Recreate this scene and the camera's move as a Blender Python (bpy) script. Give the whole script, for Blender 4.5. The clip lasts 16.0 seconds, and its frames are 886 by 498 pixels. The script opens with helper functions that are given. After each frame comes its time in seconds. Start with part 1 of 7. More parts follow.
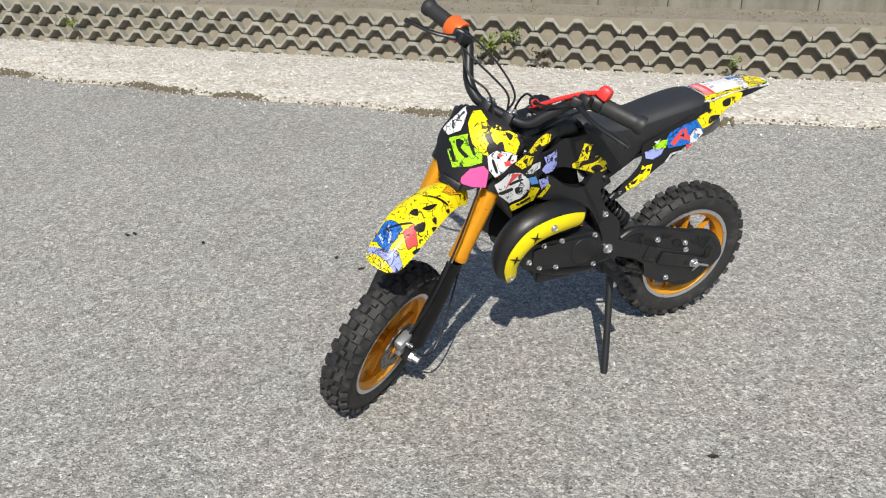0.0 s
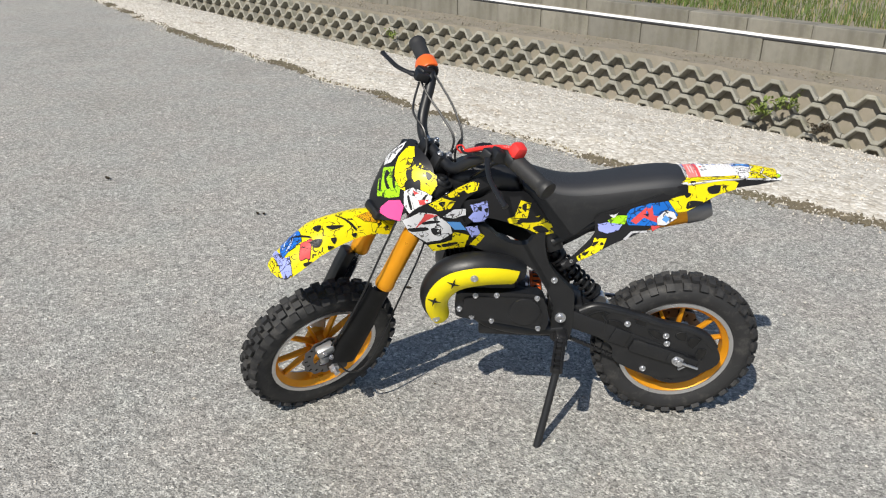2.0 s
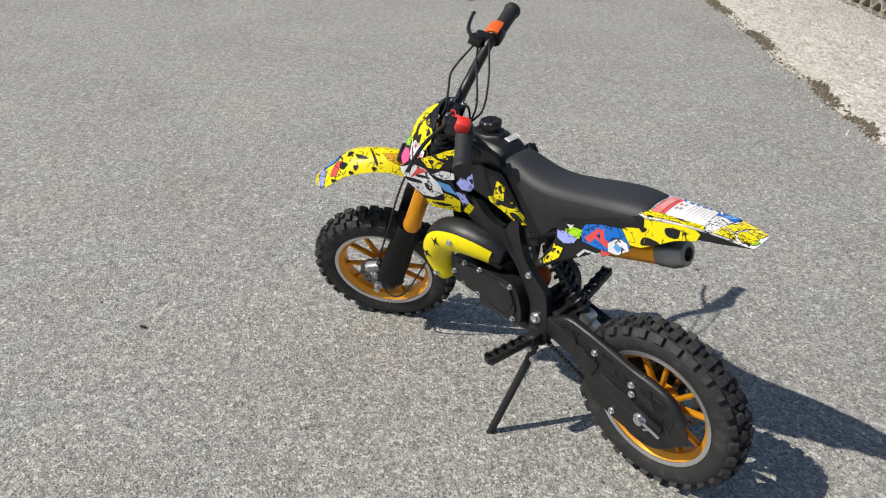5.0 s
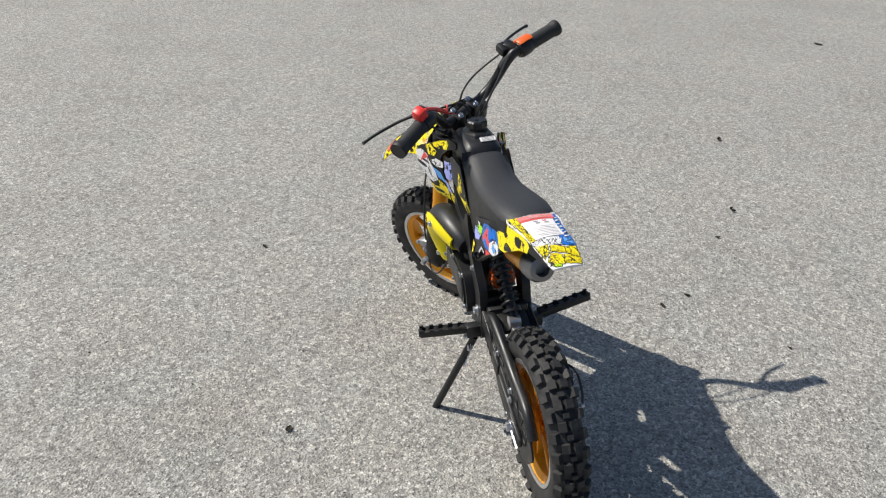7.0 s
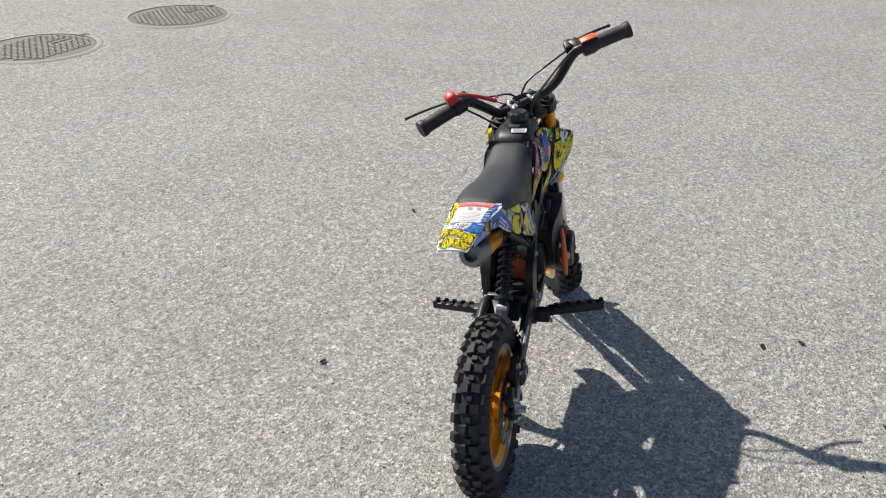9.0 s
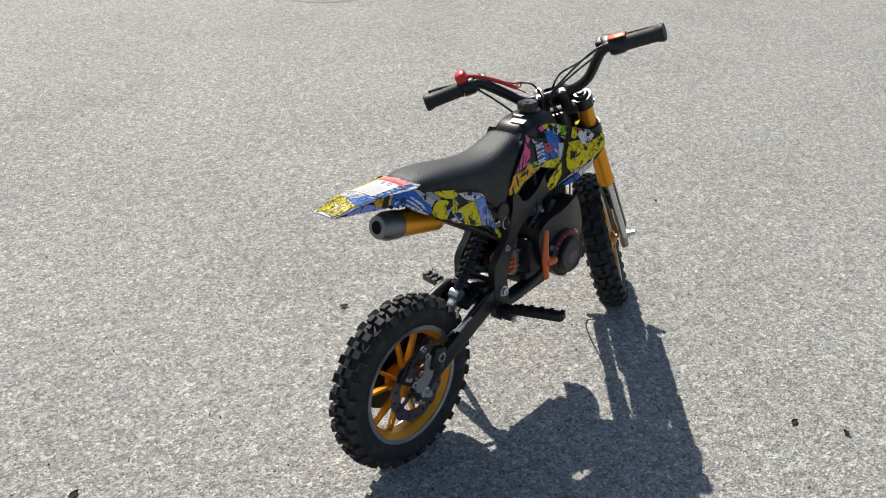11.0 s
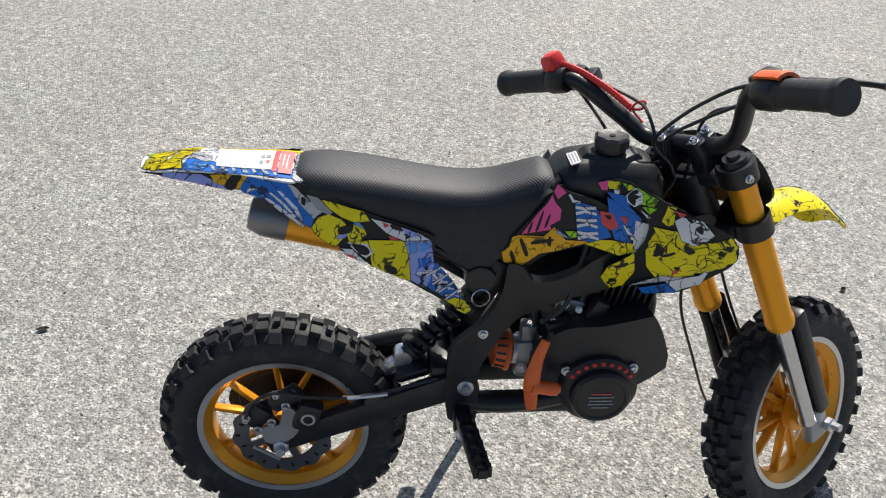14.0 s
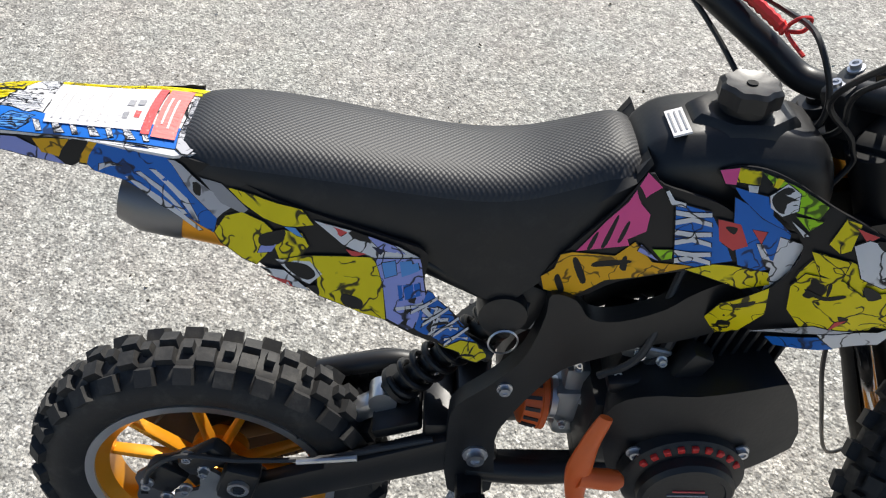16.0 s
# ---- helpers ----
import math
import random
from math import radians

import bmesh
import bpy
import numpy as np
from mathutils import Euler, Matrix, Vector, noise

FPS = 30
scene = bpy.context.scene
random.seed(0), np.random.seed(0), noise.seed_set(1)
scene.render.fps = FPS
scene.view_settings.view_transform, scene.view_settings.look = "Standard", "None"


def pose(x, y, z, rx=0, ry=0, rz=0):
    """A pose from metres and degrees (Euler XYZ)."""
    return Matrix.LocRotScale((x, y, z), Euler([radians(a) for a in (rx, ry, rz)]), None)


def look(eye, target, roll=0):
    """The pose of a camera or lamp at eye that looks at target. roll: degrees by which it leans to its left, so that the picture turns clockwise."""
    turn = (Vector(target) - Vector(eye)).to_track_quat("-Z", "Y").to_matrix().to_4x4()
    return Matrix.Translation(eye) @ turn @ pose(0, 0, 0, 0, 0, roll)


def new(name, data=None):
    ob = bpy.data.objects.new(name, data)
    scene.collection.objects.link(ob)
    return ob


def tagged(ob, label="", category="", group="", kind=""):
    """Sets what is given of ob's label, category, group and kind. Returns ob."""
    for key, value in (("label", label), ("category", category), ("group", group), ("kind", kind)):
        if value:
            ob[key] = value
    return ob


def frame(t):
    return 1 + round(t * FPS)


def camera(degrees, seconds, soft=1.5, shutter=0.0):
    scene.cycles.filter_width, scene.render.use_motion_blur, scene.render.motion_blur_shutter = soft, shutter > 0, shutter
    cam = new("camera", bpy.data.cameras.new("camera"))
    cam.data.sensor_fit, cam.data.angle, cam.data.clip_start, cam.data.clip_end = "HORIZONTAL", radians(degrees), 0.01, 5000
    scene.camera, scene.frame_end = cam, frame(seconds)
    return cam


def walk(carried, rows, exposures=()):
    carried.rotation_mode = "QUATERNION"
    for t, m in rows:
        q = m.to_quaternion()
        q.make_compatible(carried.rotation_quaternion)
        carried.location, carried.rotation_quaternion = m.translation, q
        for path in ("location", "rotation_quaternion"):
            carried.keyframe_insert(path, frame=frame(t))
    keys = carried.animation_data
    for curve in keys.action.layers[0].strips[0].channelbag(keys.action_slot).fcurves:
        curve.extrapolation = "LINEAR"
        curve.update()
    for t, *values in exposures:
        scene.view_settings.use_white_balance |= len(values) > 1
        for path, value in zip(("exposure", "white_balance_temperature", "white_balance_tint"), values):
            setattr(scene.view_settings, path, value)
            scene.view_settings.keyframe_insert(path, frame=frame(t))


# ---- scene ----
cam = camera(57.2, 16.0, soft=1.15)
PATH = [
    (0, (0.45, 0.182, 1.147), (0.216, 1.949, 0.241), -1.9),
    (0.5, (0.629, 0.199, 1.143), (0.134, 1.919, 0.25), -1.3),
    (1, (0.839, 0.258, 1.155), (0.132, 1.912, 0.28), -1.0),
    (1.5, (1.072, 0.341, 1.155), (0.214, 1.932, 0.3), 0.2),
    (2, (1.237, 0.442, 1.146), (0.245, 1.972, 0.326), 0.6),
    (2.5, (1.336, 0.554, 1.144), (0.195, 1.986, 0.34), -0.5),
    (3, (1.444, 0.664, 1.157), (0.153, 1.954, 0.339), -0.5),
    (5.5, (2.022, 1.571, 1.201), (0.281, 1.723, 0.228), 1.3),
    (6, (2.07, 1.795, 1.214), (0.34, 1.693, 0.216), 0.6),
    (6.5, (2.118, 2.059, 1.23), (0.398, 1.735, 0.261), 1.1),
    (7, (2.09, 2.265, 1.223), (0.395, 1.733, 0.305), 2.6),
    (7.5, (2.042, 2.448, 1.248), (0.438, 1.685, 0.329), 2.1),
    (8, (1.995, 2.644, 1.249), (0.524, 1.683, 0.294), 1.4),
    (8.5, (1.901, 2.81, 1.245), (0.543, 1.704, 0.278), 1.2),
    (9, (1.787, 2.945, 1.26), (0.556, 1.691, 0.305), 0.6),
    (11.5, (0.963, 3.368, 1.287), (0.603, 1.674, 0.285), 1.7),
    (12, (0.769, 3.283, 1.289), (0.623, 1.535, 0.327), 2.3),
    (12.5, (0.58, 3.2, 1.26), (0.701, 1.453, 0.293), 2.3),
    (13, (0.448, 3.042, 1.221), (0.81, 1.362, 0.198), 2.4),
    (13.5, (0.339, 2.876, 1.198), (0.906, 1.323, 0.073), 2.9),
    (14, (0.225, 2.733, 1.166), (0.931, 1.304, -0.041), 2.8),
    (14.5, (0.281, 2.592, 1.128), (1.011, 1.223, -0.133), 2.3),
    (15, (0.352, 2.474, 1.087), (1.079, 1.174, -0.248), 1.2),
    (15.5, (0.378, 2.385, 1.035), (1.088, 1.147, -0.367), 0.9),
    (16, (0.395, 2.344, 0.992), (1.061, 1.141, -0.46), 3.0),
]
EXPOSURES = [(0.0, 0.12), (3.0, 0.1), (5.5, -0.05), (6.5, 0.05), (9.0, 0.19), (12.5, 0.2), (14.5, 0.38), (15.2, 0.44), (16.0, 0.5)]
walk(cam, [(t, look(eye, target, roll)) for t, eye, target, roll in PATH], EXPOSURES)
SUN_STRENGTH, SKY_STRENGTH = 4.75, 0.082

import mathutils

# ---- light ----
SUN_TO = Vector((0.064, -0.78, 0.838)).normalized()
world = bpy.data.worlds.new("sky")
scene.world = world
world.use_nodes = True
wn = world.node_tree.nodes
sky = wn.new("ShaderNodeTexSky")
sky.sky_type = "NISHITA"
sky.sun_disc = False
sky.sun_elevation = math.asin(SUN_TO.z)
sky.sun_rotation = math.atan2(SUN_TO.x, SUN_TO.y)
sky.air_density, sky.dust_density, sky.ozone_density = 1.0, 0.9, 1.5
wn["Background"].inputs["Strength"].default_value = SKY_STRENGTH
world.node_tree.links.new(sky.outputs[0], wn["Background"].inputs["Color"])
sun = new("sun", bpy.data.lights.new("sun", "SUN"))
sun.data.energy, sun.data.angle, sun.data.color = SUN_STRENGTH, radians(0.53), (1.0, 0.95, 0.86)
sun.matrix_world = look(SUN_TO * 20, (0, 0, 0))


# ---- materials ----
def node_mat(name):
    m = bpy.data.materials.new(name)
    m.use_nodes = True
    nt = m.node_tree
    return m, nt, nt.nodes["Principled BSDF"]


def mix_rgb(nt, fac, a, b, blend="MIX"):
    n = nt.nodes.new("ShaderNodeMix")
    n.data_type, n.blend_type = "RGBA", blend
    for sock, val in ((n.inputs[0], fac), (n.inputs[6], a), (n.inputs[7], b)):
        if isinstance(val, bpy.types.NodeSocket):
            nt.links.new(val, sock)
        else:
            sock.default_value = val if isinstance(val, float) else (*val, 1.0)
    return n.outputs[2]


def ramp(nt, fac, stops):
    n = nt.nodes.new("ShaderNodeValToRGB")
    els = n.color_ramp.elements
    while len(els) < len(stops):
        els.new(0.5)
    for e, (p, c) in zip(els, stops):
        e.position = p
        e.color = (*c, 1.0) if isinstance(c, tuple) else (c, c, c, 1.0)
    nt.links.new(fac, n.inputs[0])
    return n.outputs[0]


def coords(nt):
    return nt.nodes.new("ShaderNodeTexCoord").outputs["Object"]


def noise_tex(nt, vec, scale, detail=4.0, rough=0.55):
    n = nt.nodes.new("ShaderNodeTexNoise")
    n.inputs["Scale"].default_value, n.inputs["Detail"].default_value, n.inputs["Roughness"].default_value = scale, detail, rough
    nt.links.new(vec, n.inputs["Vector"])
    return n.outputs["Fac"]


def voronoi(nt, vec, scale, feature="F1", out="Distance", rnd=1.0):
    n = nt.nodes.new("ShaderNodeTexVoronoi")
    n.feature = feature
    n.inputs["Scale"].default_value, n.inputs["Randomness"].default_value = scale, rnd
    nt.links.new(vec, n.inputs["Vector"])
    return n.outputs[out]


def bump(nt, bsdf, height, strength, dist):
    n = nt.nodes.new("ShaderNodeBump")
    n.inputs["Strength"].default_value, n.inputs["Distance"].default_value = strength, dist
    nt.links.new(height, n.inputs["Height"])
    nt.links.new(n.outputs[0], bsdf.inputs["Normal"])


def plain(name, col, rough=0.5, metal=0.0, var=0.25, scale=18.0, fine=250.0, bumps=0.15, dust=0.02, coat=0.0):
    """A solid stuff with patchy tone, fine grain, uneven gloss and a little pale dust."""
    m, nt, b = node_mat(name)
    v = coords(nt)
    big, small = noise_tex(nt, v, scale, 5.0), noise_tex(nt, v, fine, 3.0)
    dark = tuple(c * (1 - var) for c in col)
    lite = tuple(min(1.0, c * (1 + var)) for c in col)
    c = mix_rgb(nt, big, dark, lite)
    d = ramp(nt, noise_tex(nt, v, scale * 2.3, 8.0, 0.7), [(0.5, 0.0), (0.78, dust * 2)])
    c = mix_rgb(nt, d, c, (0.42, 0.39, 0.34))
    nt.links.new(c, b.inputs["Base Color"])
    nt.links.new(ramp(nt, big, [(0.3, max(0.05, rough - 0.08)), (0.7, min(1.0, rough + 0.1))]), b.inputs["Roughness"])
    b.inputs["Metallic"].default_value = metal
    b.inputs["Coat Weight"].default_value = coat
    b.inputs["Coat Roughness"].default_value = 0.12
    bump(nt, b, small, bumps, 0.0006)
    return m


def printed(name, col, ink=0.0, spots=0.0):
    """Glossy printed vinyl: one ink colour, thin drawn lines and blots in black."""
    m, nt, b = node_mat(name)
    v = coords(nt)
    warp = nt.nodes.new("ShaderNodeVectorMath")
    warp.operation = "MULTIPLY_ADD"
    nz = nt.nodes.new("ShaderNodeTexNoise")
    nz.inputs["Scale"].default_value = 45.0
    nt.links.new(v, nz.inputs["Vector"])
    nt.links.new(nz.outputs["Color"], warp.inputs[0])
    warp.inputs[1].default_value = (0.02, 0.02, 0.02)
    nt.links.new(v, warp.inputs[2])
    wv = warp.outputs[0]
    c = mix_rgb(nt, noise_tex(nt, v, 30.0), tuple(x * 0.82 for x in col), col)
    if ink > 0:
        # drawn lines: thin bands where two warped noises cross their middle, broken up by a third
        for scale, wide in ((26.0, 0.016), (48.0, 0.020)):
            off = nt.nodes.new("ShaderNodeMath")
            off.operation = "SUBTRACT"
            nt.links.new(noise_tex(nt, wv, scale, 1.5, 0.5), off.inputs[0])
            off.inputs[1].default_value = 0.5
            mag = nt.nodes.new("ShaderNodeMath")
            mag.operation = "ABSOLUTE"
            nt.links.new(off.outputs[0], mag.inputs[0])
            line = ramp(nt, mag.outputs[0], [(wide * 0.5, ink), (wide, 0.0)])
            gate = ramp(nt, noise_tex(nt, v, scale * 0.7, 2.0), [(0.44, 0.0), (0.48, 1.0)])
            c = mix_rgb(nt, mix_rgb(nt, 1.0, line, gate, "MULTIPLY"), c, (0.012, 0.011, 0.012))
    if spots > 0:
        blot = ramp(nt, noise_tex(nt, wv, 34.0, 2.5, 0.55), [(1 - spots - 0.01, 0.0), (1 - spots + 0.01, 1.0)])
        c = mix_rgb(nt, blot, c, (0.012, 0.011, 0.012))
    nt.links.new(c, b.inputs["Base Color"])
    b.inputs["Roughness"].default_value = 0.42
    b.inputs["Specular IOR Level"].default_value = 0.28
    b.inputs["Coat Weight"].default_value = 0.03
    b.inputs["Coat Roughness"].default_value = 0.15
    bump(nt, b, noise_tex(nt, v, 70.0), 0.08, 0.001)
    return m


def asphalt():
    m, nt, b = node_mat("worn_asphalt")
    v = coords(nt)

    def chips(scale, stops):
        sep = nt.nodes.new("ShaderNodeSeparateColor")
        nt.links.new(voronoi(nt, v, scale, "F1", "Color"), sep.inputs[0])
        return ramp(nt, sep.outputs[0], stops)
    # pale crushed chippings in two sizes, bound by dark bitumen that shows in pits
    fine = chips(190.0, [(0.0, (0.15, 0.147, 0.14)), (0.25, (0.28, 0.274, 0.26)), (0.7, (0.40, 0.39, 0.368)), (0.95, (0.60, 0.586, 0.555))])
    coarse = chips(105.0, [(0.0, (0.20, 0.196, 0.187)), (0.4, (0.34, 0.333, 0.315)), (0.8, (0.45, 0.44, 0.415)), (1.0, (0.68, 0.665, 0.63))])
    c = mix_rgb(nt, ramp(nt, noise_tex(nt, v, 75.0, 2.0), [(0.42, 0.0), (0.58, 1.0)]), fine, coarse)
    gap = ramp(nt, voronoi(nt, v, 190.0, "DISTANCE_TO_EDGE"), [(0.0, 0.9), (0.10, 0.0)])
    c = mix_rgb(nt, mix_rgb(nt, 1.0, gap, ramp(nt, noise_tex(nt, v, 150.0, 2.0), [(0.40, 0.2), (0.6, 1.0)]), "MULTIPLY"), c, (0.085, 0.082, 0.078))
    pit = ramp(nt, noise_tex(nt, v, 105.0, 3.0, 0.65), [(0.30, 0.95), (0.44, 0.0)])
    c = mix_rgb(nt, pit, c, (0.06, 0.058, 0.055))
    clump = ramp(nt, noise_tex(nt, v, 30.0, 5.0, 0.7), [(0.28, (0.72, 0.72, 0.72)), (0.5, (1.0, 1.0, 1.0)), (0.72, (1.22, 1.22, 1.21))])
    c = mix_rgb(nt, 1.0, c, clump, "MULTIPLY")
    patch = ramp(nt, noise_tex(nt, v, 1.3, 7.0, 0.62), [(0.3, (0.91, 0.90, 0.88)), (0.5, (1.02, 1.02, 1.02)), (0.72, (1.10, 1.09, 1.06))])
    c = mix_rgb(nt, 1.0, c, patch, "MULTIPLY")
    tint = ramp(nt, noise_tex(nt, v, 4.0, 3.0), [(0.35, (1.015, 0.99, 0.965)), (0.65, (0.985, 1.0, 0.985))])
    c = mix_rgb(nt, 1.0, c, tint, "MULTIPLY")
    oil = ramp(nt, noise_tex(nt, v, 0.9, 9.0, 0.72), [(0.60, 0.0), (0.80, 0.42)])
    c = mix_rgb(nt, oil, c, (0.12, 0.116, 0.11))
    nt.links.new(c, b.inputs["Base Color"])
    b.inputs["Roughness"].default_value = 0.82
    h = nt.nodes.new("ShaderNodeMath")
    h.operation = "ADD"
    nt.links.new(ramp(nt, voronoi(nt, v, 170.0, "F1"), [(0.1, 1.0), (0.6, 0.0)]), h.inputs[0])
    nt.links.new(noise_tex(nt, v, 105.0, 3.0, 0.65), h.inputs[1])
    bump(nt, b, h.outputs[0], 0.6, 0.003)
    return m


def gravel():
    m, nt, b = node_mat("pale_limestone_gravel")
    v = coords(nt)
    sep = nt.nodes.new("ShaderNodeSeparateColor")
    nt.links.new(voronoi(nt, v, 48.0, "F1", "Color"), sep.inputs[0])
    stone = ramp(nt, sep.outputs[0], [(0.0, (0.41, 0.37, 0.31)), (0.3, (0.58, 0.54, 0.47)), (0.7, (0.69, 0.65, 0.58)), (1.0, (0.79, 0.76, 0.70))])
    gap = ramp(nt, voronoi(nt, v, 48.0, "DISTANCE_TO_EDGE"), [(0.0, 0.5), (0.12, 0.0)])
    c = mix_rgb(nt, gap, stone, (0.36, 0.31, 0.24))
    soil = ramp(nt, noise_tex(nt, v, 2.6, 8.0, 0.7), [(0.56, 0.0), (0.72, 0.8)])
    c = mix_rgb(nt, soil, c, (0.40, 0.33, 0.25))
    nt.links.new(c, b.inputs["Base Color"])
    b.inputs["Roughness"].default_value = 0.92
    bump(nt, b, ramp(nt, voronoi(nt, v, 48.0, "F1"), [(0.05, 1.0), (0.7, 0.0)]), 0.6, 0.006)
    return m


def concrete(name, col, moss=0.3, streak=0.0):
    m, nt, b = node_mat(name)
    v = coords(nt)
    info = nt.nodes.new("ShaderNodeObjectInfo")
    c = mix_rgb(nt, noise_tex(nt, v, 9.0, 8.0, 0.7), tuple(x * 0.72 for x in col), tuple(x * 1.2 for x in col))
    c = mix_rgb(nt, 1.0, c, ramp(nt, info.outputs["Random"], [(0.0, (0.86, 0.86, 0.86)), (1.0, (1.1, 1.09, 1.06))]), "MULTIPLY")
    g = ramp(nt, noise_tex(nt, v, 4.0, 9.0, 0.75), [(0.5, 0.0), (0.7, moss)])
    c = mix_rgb(nt, g, c, (0.13, 0.125, 0.07))
    if streak > 0:
        mp = nt.nodes.new("ShaderNodeMapping")
        mp.inputs["Scale"].default_value = (7.0, 7.0, 0.9)
        nt.links.new(v, mp.inputs[0])
        s = ramp(nt, noise_tex(nt, mp.outputs[0], 1.0, 5.0), [(0.45, 0.0), (0.65, streak)])
        c = mix_rgb(nt, s, c, (0.13, 0.12, 0.10))
    nt.links.new(c, b.inputs["Base Color"])
    b.inputs["Roughness"].default_value = 0.9
    bump(nt, b, noise_tex(nt, v, 120.0, 6.0, 0.7), 0.5, 0.004)
    return m


def dotted_vinyl():
    """Black seat vinyl with a raised dot grip."""
    m, nt, b = node_mat("dotted_black_vinyl")
    v = coords(nt)
    sep = nt.nodes.new("ShaderNodeSeparateXYZ")
    nt.links.new(v, sep.inputs[0])

    def wave(sock, k):
        mul = nt.nodes.new("ShaderNodeMath")
        mul.operation = "MULTIPLY"
        nt.links.new(sock, mul.inputs[0])
        mul.inputs[1].default_value = k
        sn = nt.nodes.new("ShaderNodeMath")
        sn.operation = "SINE"
        nt.links.new(mul.outputs[0], sn.inputs[0])
        return sn.outputs[0]
    pr = nt.nodes.new("ShaderNodeMath")
    pr.operation = "MULTIPLY"
    nt.links.new(wave(sep.outputs[0], 1500.0), pr.inputs[0])
    nt.links.new(wave(sep.outputs[1], 1500.0), pr.inputs[1])
    c = mix_rgb(nt, noise_tex(nt, v, 14.0, 4.0), (0.017, 0.018, 0.021), (0.026, 0.027, 0.031))
    nt.links.new(c, b.inputs["Base Color"])
    b.inputs["Roughness"].default_value = 0.56
    b.inputs["Specular IOR Level"].default_value = 0.6
    bump(nt, b, pr.outputs[0], 0.35, 0.0006)
    return m


